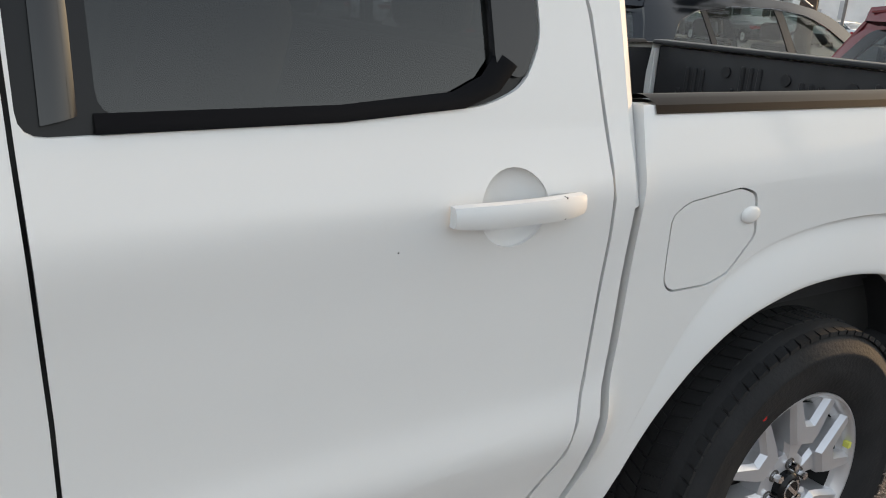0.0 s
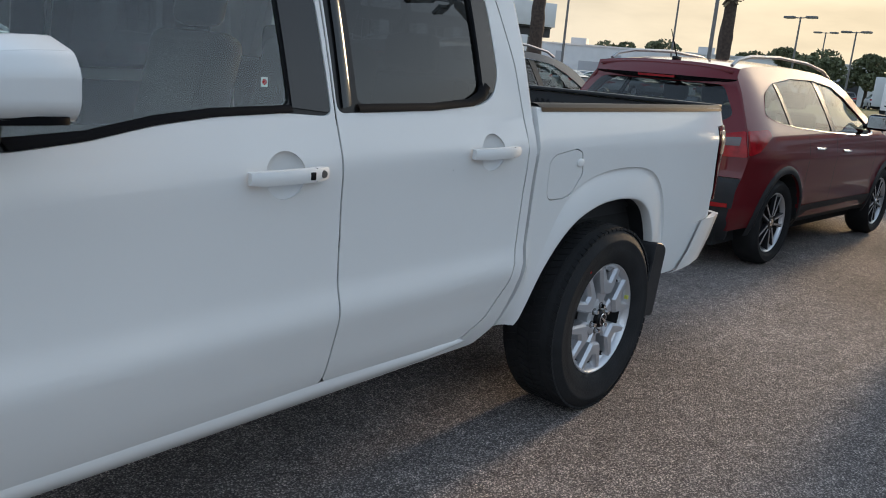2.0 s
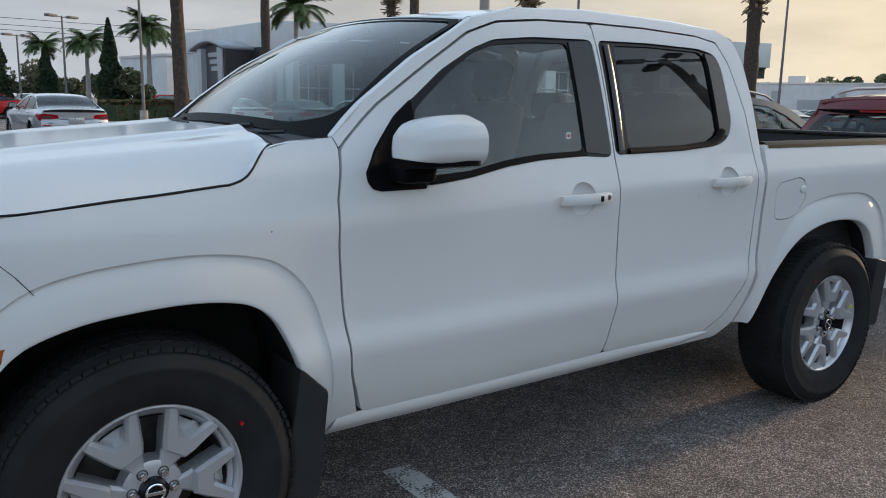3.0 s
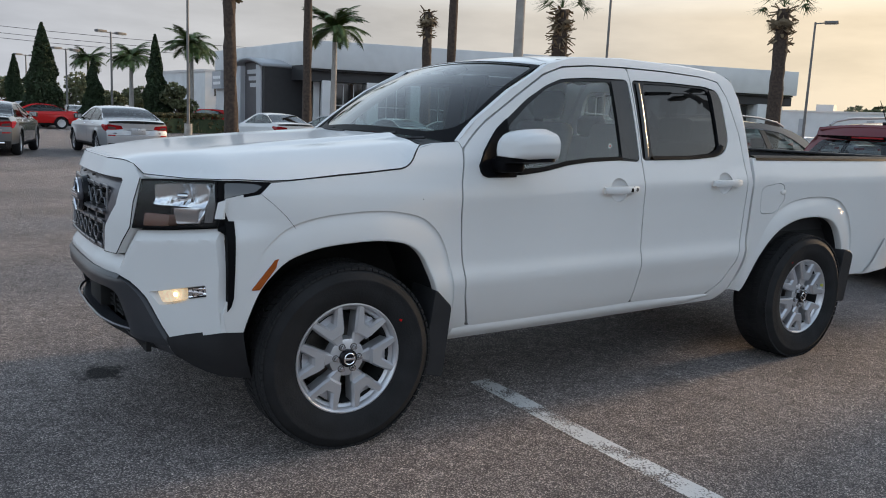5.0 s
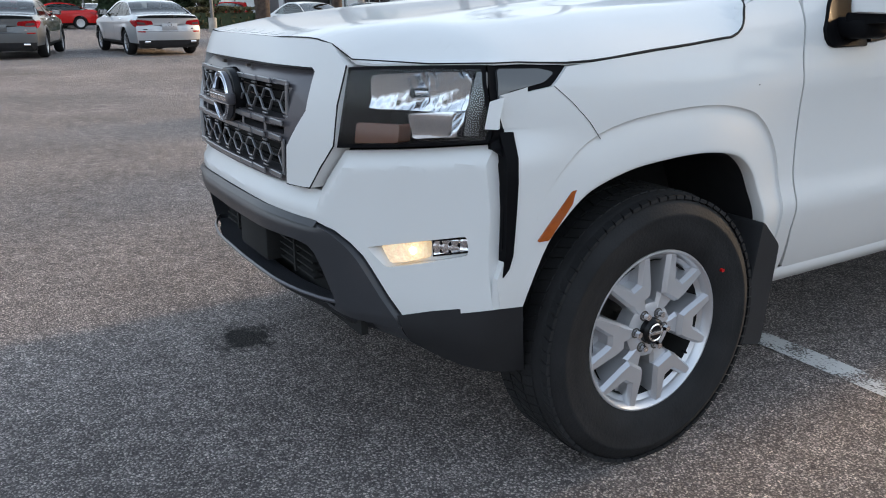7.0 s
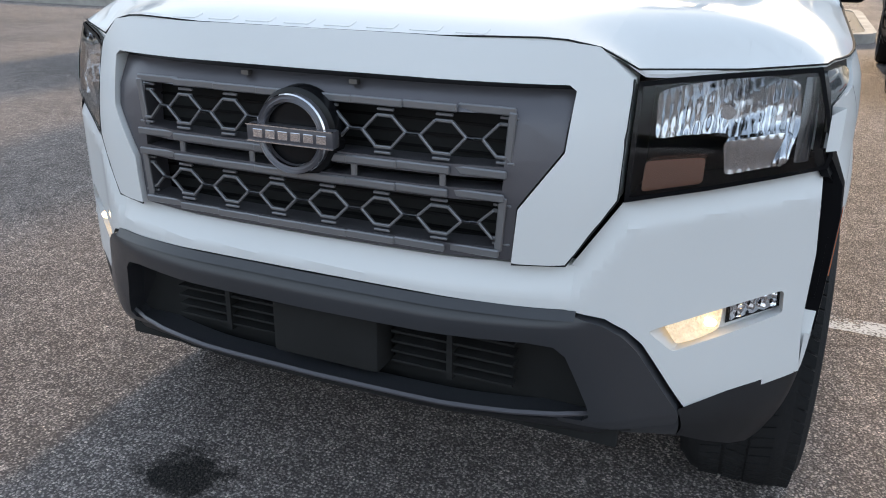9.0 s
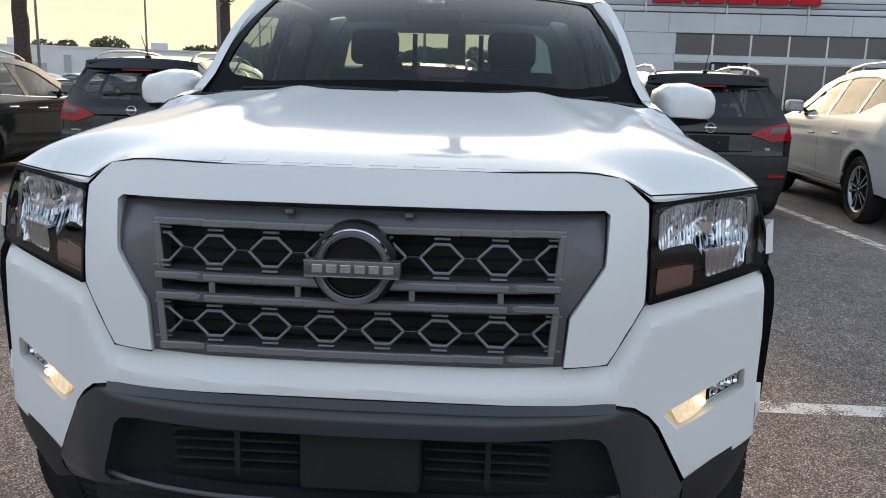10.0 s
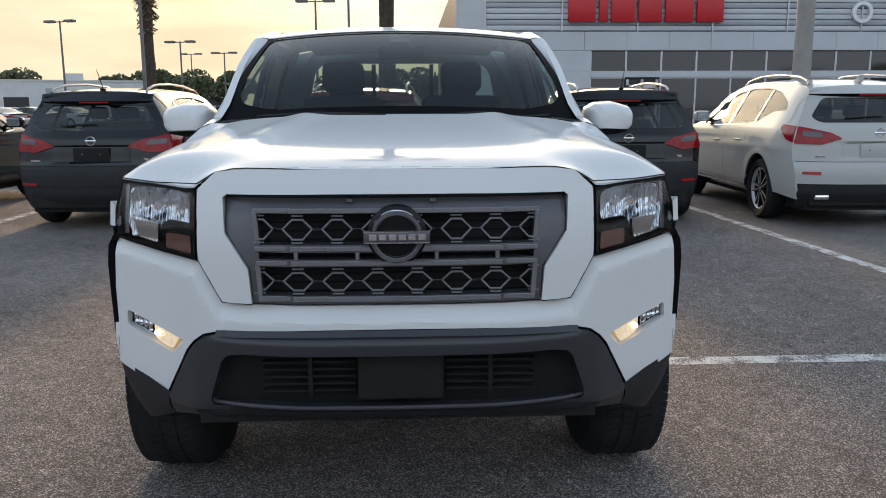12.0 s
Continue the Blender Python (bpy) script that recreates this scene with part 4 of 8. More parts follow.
def build_truck_front(T):
    F = lambda u, v, k=0.0: Vector((nose(u, v) + k, u, v))
    # painted panel round the grille
    leg = [(.20, 1.186), (.46, 1.183), (.513, 1.176), (.570, 1.126), (.568, .930), (.496, .814), (.408, .814), (.415, .912), (.482, 1.010), (.488, 1.108), (.476, 1.117), (.20, 1.119)]
    poly = leg + [(-a, b) for a, b in leg[::-1]]
    part("grille_surround", sheet(poly, F, (1, 0, 0), (), .028, .05), M_WHITE, T)
    for s in (-1, 1):
        part("panel_seam", tube([F(s * a, b, .001) for a, b in ((.570, 1.126), (.569, 1.03), (.568, .930), (.532, .872), (.496, .814), (.408, .813))], .0022, 6), M_VOID, T)
    # bumper skin
    bump = [(.0, .806), (.40, .806), (.50, .806), (.572, .918), (.70, .930), (.80, .944), (.883, .957), (.896, .80), (.894, .69), (.895, .640), (.904, .552), (.80, .520), (.712, .498), (.628, .652), (.60, .685), (.565, .712), (.50, .732), (.25, .742), (0, .744)]
    fog = [(.634, .676), (.852, .734), (.856, .686), (.770, .655), (.678, .628)]
    ztop = lambda a: .806 if a < .5 else (.806 + .112 * (a - .5) / .072 if a < .572 else .918 + .036 * (a - .572) / .286)
    # the front's folds: a chamfer running down from the grille panel's foot
    Fb = lambda u, v: Vector((nose(u, v) + .030 * max(0.0, 1 - (ztop(abs(u)) - v) * (.6 if .5 < abs(u) < .58 else 1) / .044), u, v))
    both = bump + [(-a, b) for a, b in bump[::-1][1:-1]]
    part("bumper_skin", sheet(both, Fb, (1, 0, 0), [soften(fog, .01), soften([(-a, b) for a, b in fog[::-1]], .01)], .016, .03), M_WHITE, T, sharp=24)
    for s in (-1, 1):
        # the corner between the bumper skin and the wheel arch
        ca = [Vector((nose(.902, z), s * .902, z)) for z in (.690, .635, .60, .552)]
        cb = [Vector((x, s * side(x, z), z)) for x, z in ((-.507, .690), (-.523, .632), (-.518, .60), (-.508, .552))]
        part("bumper_corner", strip(ca[1:], cb[1:], 0, 2), M_WHITE, T)
        # fog lamp pocket
        cf = Vector((.765, .683))
        inner = [tuple(cf + (Vector(p) - cf) * .90) for p in fog]
        pk = part("fog_lamp", strip([F(s * u, v, .002) for u, v in fog + fog[:1]], [Vector((nose(u, v) + .038, s * u, v)) for u, v in inner + inner[:1]], 0, 2), M_WHITE, T, "fog lamp, lit warm white, in a painted pocket")
        part("pocket_back", sheet([(s * u, v) for u, v in inner], lambda u, v: Vector((nose(u, v) + .036, u, v)), (1, 0, 0), (), .05, 0), M_WHITE, pk)
        lit = soften([(.657, .682), (.752, .706), (.751, .661), (.715, .647), (.682, .640)], .008)
        part("lit_lens", sheet([(s * u, v) for u, v in lit], lambda u, v: Vector((nose(u, v) + .016 - .010 * (1 - min(1, ((abs(u) - .705) / .055) ** 2)), u, v)), (1, 0, 0), (), .012, .02), M_FOGLIT, pk, "lit fog lens")
        bm = bmesh.new()
        bmesh.ops.create_uvsphere(bm, u_segments=14, v_segments=8, radius=1, matrix=Matrix.LocRotScale((nose(.735, .68) + .004, s * .734, .680), None, (.008, .013, .009)))
        part("fog_bulb", bm, M_BULB, pk)
        dark = [(.757, .708), (.846, .729), (.849, .689), (.759, .664)]
        part("dark_housing", sheet([(s * u, v) for u, v in dark], lambda u, v: Vector((nose(u, v) + .030, u, v)), (1, 0, 0), (), .05, .004), M_TRIM, pk)
        part("fog_reflector", sheet([(s * u, v) for u, v in soften([(.764, .705), (.841, .723), (.843, .693), (.766, .671)], .004)], lambda u, v: Vector((nose(u, v) + .024 + .004 * math.sin(u * 330) + .004 * abs(math.sin(v * 150)), u, v)), (1, 0, 0), (), .004, .004, .006), M_CHROME, pk, sharp=60)
        part("fog_lens", sheet([(s * u, v) for u, v in dark], lambda u, v: Vector((nose(u, v) + .014, u, v)), (1, 0, 0), (), .05, 0), M_LENS, pk)
        # headlamp
        hl = [(.578, 1.122), (.66, 1.128), (.76, 1.133), (.853, 1.137), (.864, 1.10), (.876, 1.06), (.886, 1.02), (.893, .985), (.888, .963), (.80, .950), (.70, .937), (.578, .927)]
        h = part("headlamp", sheet([(s * a, b) for a, b in hl], lambda u, v: Vector((nose(u, v) + .135 - .06 * sstep(.78, .90, abs(u)), u, v)), (1, 0, 0), (), .05, .02), M_BEZEL, T, "clear headlamp with chrome reflector in black bezel")
        edge = hl + hl[:1]
        part("bezel", strip([F(s * u, v, .004) for u, v in edge], [Vector((nose(u, v) + .135 - .06 * sstep(.78, .90, u), s * (.73 + (u - .73) * .95), 1.03 + (v - 1.03) * .93)) for u, v in edge], 0, 2), M_BEZEL, h)
        bowl = [(.604, 1.104), (.70, 1.112), (.77, 1.116), (.822, 1.114), (.832, 1.04), (.818, .968), (.735, .962), (.728, 1.0), (.712, 1.016), (.606, 1.022)]

        def refl(u, v):
            d = ((abs(u) - .715) / .12) ** 2 + ((v - 1.05) / .10) ** 2
            return Vector((nose(u, v) + .030 + .075 * max(0, 1 - d) - .02 * sstep(.78, .83, abs(u)) + .0032 * math.sin(u * 480 + 3 * math.sin(u * 60)) + .0016 * math.sin(v * 150 + u * 90), u, v))
        part("reflector", sheet([(s * a, b) for a, b in soften(bowl, .015)], refl, (1, 0, 0), (), .003, .01, .010), M_LAMPSILVER, h, sharp=60)
        part("reflector_step", sheet([(s * a, b) for a, b in soften([(.715, 1.018), (.812, 1.03), (.795, .968), (.722, .958)], .008)], lambda u, v: Vector((nose(u, v) + .014 + .0020 * math.sin(u * 430) + .006 * math.sin(v * 60), u, v)), (1, 0, 0), (), .004, .03, .012), M_LAMPSILVER, h, sharp=60)
        bm = bmesh.new()
        add_rod(bm, (nose(.715, 1.06) + .012, s * .715, 1.066), (nose(.715, 1.06) + .05, s * .715, 1.066), .012, seg=18)
        part("lamp_cap", bm, M_CHROME, h)
        part("turn_lamp", sheet([(s * a, b) for a, b in soften([(.600, .990), (.690, .990), (.690, .945), (.598, .938)], .008)], lambda u, v: Vector((nose(u, v) + .022, u, v)), (1, 0, 0), (), .02, .03), M_AMBERDIM, h, "dim amber turn signal")
        part("light_guide", strip([Vector((nose(.825, z) + .018, s * .830, z)) for z in (.975, 1.02, 1.07, 1.12)], [Vector((nose(.855, z) + .020, s * .855, z)) for z in (.975, 1.02, 1.07, 1.12)], .006, 4, (-1, 0, 0)), mat("smoke_guide", (.022, .022, .025), .12, coat=1.0), h)
        part("lens", sheet([(s * a, b) for a, b in hl], lambda u, v: F(u, v, .0), (1, 0, 0), (), .05, 0), M_LENS, h)
        # black border inside the lens
        cu = Vector((.735, 1.035))
        part("lens_border", strip([F(s * u, v, -.0012) for u, v in edge], [F(s * (cu.x + (u - cu.x) * .955), cu.y + (v - cu.y) * .92, -.0012) for u, v in edge], 0, 1), M_BEZEL, h)
        part("lamp_foot", sheet([(-.522, .994), (-.464, .985), (-.466, .952), (-.534, .947)], lambda u, v: Vector((u, s * (side(u, v) - .004), v)), (0, -s, 0), (), .03, .012), M_BEZEL, h)
        tab = (.880, .887, .895, .903)
        part("fender_tab", strip([F(s * u, .994, -.003) for u in tab] + [Vector((x, s * (side(x, .993) + .001), .993)) for x in (-.505, -.485, -.462, -.440)], [F(s * u, 1.056 + .5 * (u - .880), -.002) for u in tab] + [Vector((x, s * (side(x, 1.074) + .001), 1.068 + .28 * (x + .505))) for x in (-.505, -.485, -.462, -.440)], 0, 2), M_WHITE, T, sharp=80)
        # its arm along the fender, and the foot that runs into the slit
        arm = [(-.510, 1.141), (-.44, 1.144), (-.326, 1.131), (-.378, 1.084), (-.488, 1.061), (-.500, .991), (-.464, .984), (-.470, .80), (-.484, .70), (-.508, .70), (-.508, .93), (-.532, .950), (-.520, 1.0), (-.514, 1.06)]
        part("lamp_arm", sheet(soften(arm, .006), lambda u, v: Vector((u, s * (side(u, v) - .009), v)), (0, -s, 0), (), .04, .008), M_BEZEL, h)
        part("arm_guide", sheet(soften([(-.502, 1.128), (-.40, 1.127), (-.365, 1.118), (-.395, 1.096), (-.485, 1.076), (-.496, 1.02), (-.510, 1.02)], .01), lambda u, v: Vector((u, s * (side(u, v) - .002), v)), (0, -s, 0), (), .04, .006), mat("arm_lens", (.05, .052, .055), .08, coat=1.0), h)
    # grille
    gout = [(.483, 1.108), (.477, 1.010), (.410, .912), (.404, .816)]
    gs = gout + [(-a, b) for a, b in gout[::-1]]
    G = part("grille", sheet(gs, lambda u, v: F(u, v, .012 + .020 * sstep(1.075, 1.108, v)), (1, 0, 0), [[(-.392, 1.066), (.392, 1.066), (.386, .980), (-.386, .980)], [(-.385, .960), (.385, .960), (.384, .940), (-.384, .940)], [(-.384, .920), (.384, .920), (.379, .838), (-.379, .838)]], .06, .05), M_GUNMETAL, T, "gunmetal grille with honeycomb mesh")
    part("grille_roof", strip([F(y, 1.118, .004) for y in np.linspace(-.48, .48, 13)], [F(y, 1.104, .035) for y in np.linspace(-.48, .48, 13)], 0, 1), M_TRIM, G)
    def bar(name, pts, r0=.0055, k0=.013):
        bm = bmesh.new()
        for (a, b), (c, d) in zip(pts, pts[1:]):
            p, q = F(a, b, k0), F(c, d, k0)
            dd = (q - p)
            L = dd.length
            mm = Matrix.Translation((p + q) / 2) @ Matrix.Rotation(math.atan2(q.z - p.z, q.y - p.y), 4, 'X')
            vs = add_box(bm, .0, .007, -L / 2 - .001, L / 2 + .001, -r0, r0, min(.002, r0 * .5), 1)
            bmesh.ops.transform(bm, matrix=mm, verts=vs)
        return part(name, bm, M_MESH, G, sharp=25)
    P = .110
    for z0, z1 in ((.980, 1.066), (.838, .920)):
        zm = (z0 + z1) / 2
        for i in range(-4, 4):
            yc = (i + .5) * P
            if abs(yc) > .40:
                continue
            # stub at top and bottom, arms to the middle nodes on either side
            e = lambda y: max(-.386, min(.386, y))
            for zs, zf in ((z1 - .017, z1), (z0 + .015, z0)):
                bar("mesh_stub", [(e(yc - .016), zs), (e(yc + .016), zs)], .0029)
                bar("mesh_foot", [(yc - .015, zs + (zf - zs) * .62), (yc + .015, zs + (zf - zs) * .62)], .0024)
                for sg in (-1, 1):
                    if abs(yc + sg * P / 2) > .395:
                        continue
                    bar("mesh_arm", [(yc + sg * .015, zs), (yc + sg * (P / 2 - .014), zm), (yc + sg * P / 2, zm)], .0025)
    for y in (-.28, -.11, .11, .28):
        bar("mesh_post", [(y, .938), (y, .962)], .006)
    for pts in ([(-.398, 1.073), (.398, 1.073)], [(-.392, .970), (.392, .970)], [(-.390, .930), (.390, .930)], [(-.385, .830), (.385, .830)], [(.395, 1.07), (.388, .972)], [(-.395, 1.07), (-.388, .972)], [(.388, .928), (.382, .832)], [(-.388, .928), (-.382, .832)]):
        n = 8 if abs(pts[0][0] - pts[1][0]) > .1 else 1
        line = [(pts[0][0] + (pts[1][0] - pts[0][0]) * k / n, pts[0][1] + (pts[1][1] - pts[0][1]) * k / n) for k in range(n + 1)]
        bar("mesh_frame", line, .007, .005)
    # radiator behind
    rad = part("radiator", box(-.78, -.74, -.42, .42, .80, 1.10), M_VOID, G)
    for k in range(22):
        z = .82 + k * .0125
        part("radiator_fin", box(-.786, -.78, -.40, .40, z, z + .004), M_TRIM, G) if k % 2 else None
    for y in (-.10, .13):
        part("grille_clip", box(F(y, 1.10).x + .008, F(y, 1.10).x + .02, y - .008, y + .008, 1.098, 1.106), M_STEEL, G)
    # round badge drawn as a plain ring and bar
    bm = lathe([(.056, 0), (.058, -.008), (.064, -.011), (.070, -.008), (.072, 0), (.072, .03)], 48)
    bmesh.ops.rotate(bm, cent=(0, 0, 0), matrix=Matrix.Rotation(-math.pi / 2, 3, 'Z'), verts=bm.verts)
    bmesh.ops.translate(bm, verts=bm.verts, vec=(-.888, 0, 1.008))
    em = part("badge", bm, M_GUNMETAL, T, "plain chrome ring badge with a cross bar")
    bm = lathe([(0, .004), (.057, .004), (.074, .006), (.082, .010), (.084, .04)], 40)
    bmesh.ops.rotate(bm, cent=(0, 0, 0), matrix=Matrix.Rotation(-math.pi / 2, 3, 'Z'), verts=bm.verts)
    bmesh.ops.translate(bm, verts=bm.verts, vec=(-.888, 0, 1.008))
    part("badge_back", bm, M_TRIM, em)
    part("badge_bar", box(-.906, -.880, -.091, .091, .990, 1.023, .005), M_GUNMETAL, em)
    for i in range(6):
        part("badge_tile", box(-.9085, -.904, -.0785 + i * .0266, -.0785 + i * .0266 + .0205, .9985, 1.0145, .001, 1), M_CHROME, em)
    for z in (.9905, 1.0205):
        part("badge_bar_edge", box(-.9075, -.902, -.090, .090, z, z + .0022), M_CHROME, em)
    for r in (.0585, .0712):
        bm = lathe([(r - .0018, -.0085), (r, -.0125), (r + .0018, -.0085), (r, -.006)], 56)
        bmesh.ops.rotate(bm, cent=(0, 0, 0), matrix=Matrix.Rotation(-math.pi / 2, 3, 'Z'), verts=bm.verts)
        bmesh.ops.translate(bm, verts=bm.verts, vec=(-.888, 0, 1.008))
        part("badge_edge", bm, M_CHROME, em)
    # lower bumper: dark frame, opening, lip, valance
    tr = [(0, .738), (.25, .736), (.498, .726), (.560, .706), (.597, .678), (.622, .645), (.704, .492), (.700, .462), (.62, .470), (.56, .478), (0, .484)]
    op = [(.44, .668), (.488, .660), (.508, .640), (.548, .530), (.552, .505), (.540, .493)]
    trp = tr + [(-a, b) for a, b in tr[::-1][1:-1]]
    opp = op + [(-a, b) for a, b in op[::-1]]

    def Ft(u, v):
        a = abs(u)
        k = -.014 + .050 * sstep(.72, .46, v) * (1 - sstep(.46, .62, a))
        k += .030 * sstep(.695, .738, v) * (1 - sstep(.50, .56, a)) * .6
        if v < .50:
            k += .10 * (.50 - v)
        return Vector((nose(u, v) + k + .012 * (1 - sstep(.45, .50, v)), u, v))
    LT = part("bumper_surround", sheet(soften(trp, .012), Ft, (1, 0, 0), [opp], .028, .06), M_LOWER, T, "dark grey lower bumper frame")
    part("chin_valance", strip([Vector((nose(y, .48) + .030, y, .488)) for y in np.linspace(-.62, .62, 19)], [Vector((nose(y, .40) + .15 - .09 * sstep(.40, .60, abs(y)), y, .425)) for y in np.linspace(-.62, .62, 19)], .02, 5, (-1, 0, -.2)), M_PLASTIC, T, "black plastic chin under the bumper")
    part("bumper_top_edge", strip([F(y, .742 - .010 * (abs(y) / .5) ** 3, -.004) for y in np.linspace(-.52, .52, 15)], [F(y, .726 - .010 * (abs(y) / .5) ** 3, -.016) for y in np.linspace(-.52, .52, 15)], 0, 2), M_LOWER, LT)
    part("lower_lip", strip([F(y, .510, .020) for y in np.linspace(-.56, .56, 17)], [F(y, .497, .022) for y in np.linspace(-.56, .56, 17)], .008, 3, (-1, 0, 0)), M_GUNMETAL, LT)
    part("lower_grille_back", box(-.74, -.72, -.60, .60, .42, .72), M_VOID, LT)
    part("intake_wall", strip([Vector((Ft(u, v).x + .05, u, v)) for u, v in opp + opp[:1]], [Vector((-.72, u * .95, .585 + (v - .585) * .92)) for u, v in opp + opp[:1]], 0, 1), M_PLASTIC, LT)
    part("plate_mount", box(-.83, -.75, -.13, .12, .515, .66, .01), M_VOID, LT)
    for k in range(6):
        z = .53 + k * .022
        for a, b in ((.13, .40), (-.40, -.14)):
            part("intake_slat", box(-.79, -.76, a, b, z, z + .005), M_VOID, LT)
    for y in (-.27, .26):
        part("intake_post", box(-.795, -.76, y - .006, y + .006, .52, .66), M_VOID, LT)
    for s in (-1, 1):
        pa = [Vector((nose(.60, .48) + .030, s * .60, .486)), Vector((nose(.66, .48) + .012, s * .66, .486)), F(s * .700, .500, -.004), F(s * .78, .528), F(s * .84, .545), F(s * .898, .552), Vector((-.508, s * side(-.508, .552), .552)), Vector((-.443, s * side(-.443, .548), .548))]
        pb = [Vector((nose(.60, .40) + .06, s * .60, .425)), Vector((nose(.64, .40) + .045, s * .645, .424)), Vector((nose(.69, .40) + .035, s * .70, .418)), Vector((-.60, s * .755, .392)), Vector((-.55, s * .80, .368)), Vector((-.50, s * .83, .352)), Vector((-.45, s * .85, .345)), Vector((-.39, s * .86, .34))]
        part("chin_end", strip(pa[:3], pb[:3], .012, 6, (-.7, s * .4, 0)), M_LOWER, T)
        part("corner_valance", strip(pa[2:], pb[2:], .016, 6, (-.5, s * .6, 0)), M_PLASTIC, T)
        part("valance_under", strip(pb, [Vector((-.25, s * .60, .36)) for _ in pb], 0, 1), M_VOID, T)
    part("skid_plate", strip([Vector((nose(y, .396) + .16 - .06 * sstep(.40, .60, abs(y)), y, .426)) for y in np.linspace(-.66, .66, 9)], [Vector((-.35, y, .33)) for y in np.linspace(-.60, .60, 9)], 0, 3), M_PLASTIC, T)


def build_bed(T):
    # floor, walls with ribs, rail caps, tailgate, rear bumper, lamps
    part("bed_floor", box(2.70, 4.36, -.80, .80, .80, .83), M_PLASTIC, T)
    part("bed_front", box(2.685, 2.715, -.86, .86, .60, 1.262, .004), M_PLASTIC, T)
    for s in (-1, 1):
        w = part("bed_wall", box(2.70, 4.38, *sorted((s * .800, s * .82)), .83, 1.25), M_PLASTIC, T)
        if s > 0:
            for k in range(26):
                x = 2.80 + k * .058
                if k % 9 in (7, 8):
                    continue
                part("liner_rib", box(x, x + .028, .788, .80, .93 + .06 * (k % 9 == 6), 1.17, .005, 1), M_PLASTIC, w)
        else:
            for k in range(8):
                part("liner_rib", box(2.80 + k * .2, 2.83 + k * .2, -.80, -.79, .93, 1.17, .005, 1), M_PLASTIC, w)
        ya, yb = .800, .882
        part("rail_cap", strip([Vector((x, s * (side(x, 1.262) + .003 if x < 4.3 else .845), 1.262 + .012 * (x - 2.66) / 1.7)) for x in (2.665, 3.0, 3.5, 4.0, 4.30)], [Vector((x, s * .795, 1.262 + .012 * (x - 2.66) / 1.7)) for x in (2.665, 3.0, 3.5, 4.0, 4.30)], .014, 5, (0, 0, 1)), M_BEZEL, T, "textured black bed rail cap")
        part("rail_cap_lip", strip([Vector((x, s * (side(x, 1.262) + .003), 1.262 + .012 * (x - 2.66) / 1.7)) for x in (2.665, 3.0, 3.5, 4.0, 4.28)], [Vector((x, s * (side(x, 1.25) + .004), 1.248 + .012 * (x - 2.66) / 1.7)) for x in (2.665, 3.0, 3.5, 4.0, 4.28)], 0, 1), M_BEZEL, T)
        # tail lamp wraps the corner
        tl = [(4.272, .815), (4.276, .90), (4.236, 1.06), (4.218, 1.182), (4.385, 1.192), (4.392, 1.12), (4.375, .90), (4.36, .815)]
        lamp = part("tail_lamp", sheet(soften(tl, .012), lambda u, v, s=s: Vector((u, s * (side(u, v) + .003 + .005 * sstep(4.20, 4.30, u)), v)), (0, -s, 0), (), .03, .04), mat("smoked_tail_lens", (.075, .006, .008), rough=.14, coat=.4), T, "dark red tail lamp with clear and amber band")
        part("reverse_lens", sheet(soften([(4.252, 1.05), (4.238, 1.165), (4.38, 1.17), (4.375, 1.05)], .008), lambda u, v, s=s: Vector((u, s * (side(u, v) + .006 + .005 * sstep(4.20, 4.30, u)), v)), (0, -s, 0), (), .03, .006), mat("clear_amber_lens", (.45, .30, .20), .1, coat=1.0), lamp)
        part("lamp_bezel", sheet([(4.255, .81), (4.263, .88), (4.223, 1.06), (4.206, 1.185), (4.222, 1.185), (4.240, 1.06), (4.280, .90), (4.276, .81)], lambda u, v, s=s: Vector((u, s * (side(u, v) + .001), v)), (0, -s, 0), (), .05, .02), M_TRIM, lamp)
    part("tailgate", sheet([(-.79, .66), (.79, .66), (.795, 1.27), (-.795, 1.27)], lambda u, v: Vector((4.395 + .02 * sstep(1.15, 1.27, v), u, v)), (-1, 0, 0), (), .15, .08), M_WHITE, T)
    tl = part("tailgate_liner", box(4.352, 4.380, -.775, .775, .70, 1.262, .006), M_PLASTIC, T, "ribbed black plastic tailgate liner")
    part("tailgate_edge", box(4.340, 4.39, -.792, -.782, .83, 1.25), M_WHITE, T)
    part("tailgate_edge", box(4.340, 4.39, .782, .792, .83, 1.25), M_WHITE, T)
    for g, y0 in enumerate((-.70, -.42, -.13, .14, .42)):
        for k in range(6):
            lo, hi = (.90, 1.19) if k in (2, 3, 4) else (.90, 1.10)
            part("liner_rib", box(4.343, 4.356, y0 + k * .040, y0 + k * .040 + .020, lo, hi + .03 * (g % 2), .005, 1), M_PLASTIC, tl)
        part("liner_boss", rod((4.345, y0 - .03, 1.19), (4.356, y0 - .03, 1.19), .022, seg=14), M_PLASTIC, tl)
    part("tailgate_cap", box(4.33, 4.43, -.80, .80, 1.268, 1.288, .008), M_PLASTIC, T)
    # rear bumper
    bm = bmesh.new()
    pts = [(-.905, 4.12), (-.90, 4.28), (-.86, 4.44), (-.78, 4.50), (-.4, 4.525), (0, 4.53), (.4, 4.525), (.78, 4.50), (.86, 4.44), (.90, 4.28), (.905, 4.12)]
    rows = []
    for y, x in pts:
        e = sstep(4.44, 4.12, x)
        rows.append([bm.verts.new((x - dx, y, z)) for dx, z in ((.10, .735 - .02 * e), (.0, .725 - .0 * e), (.0, .60 - .02 * e), (.03, .50), (.12, .49))])
    for a, b in zip(rows, rows[1:]):
        for j in range(4):
            bm.faces.new((a[j], b[j], b[j + 1], a[j + 1]))
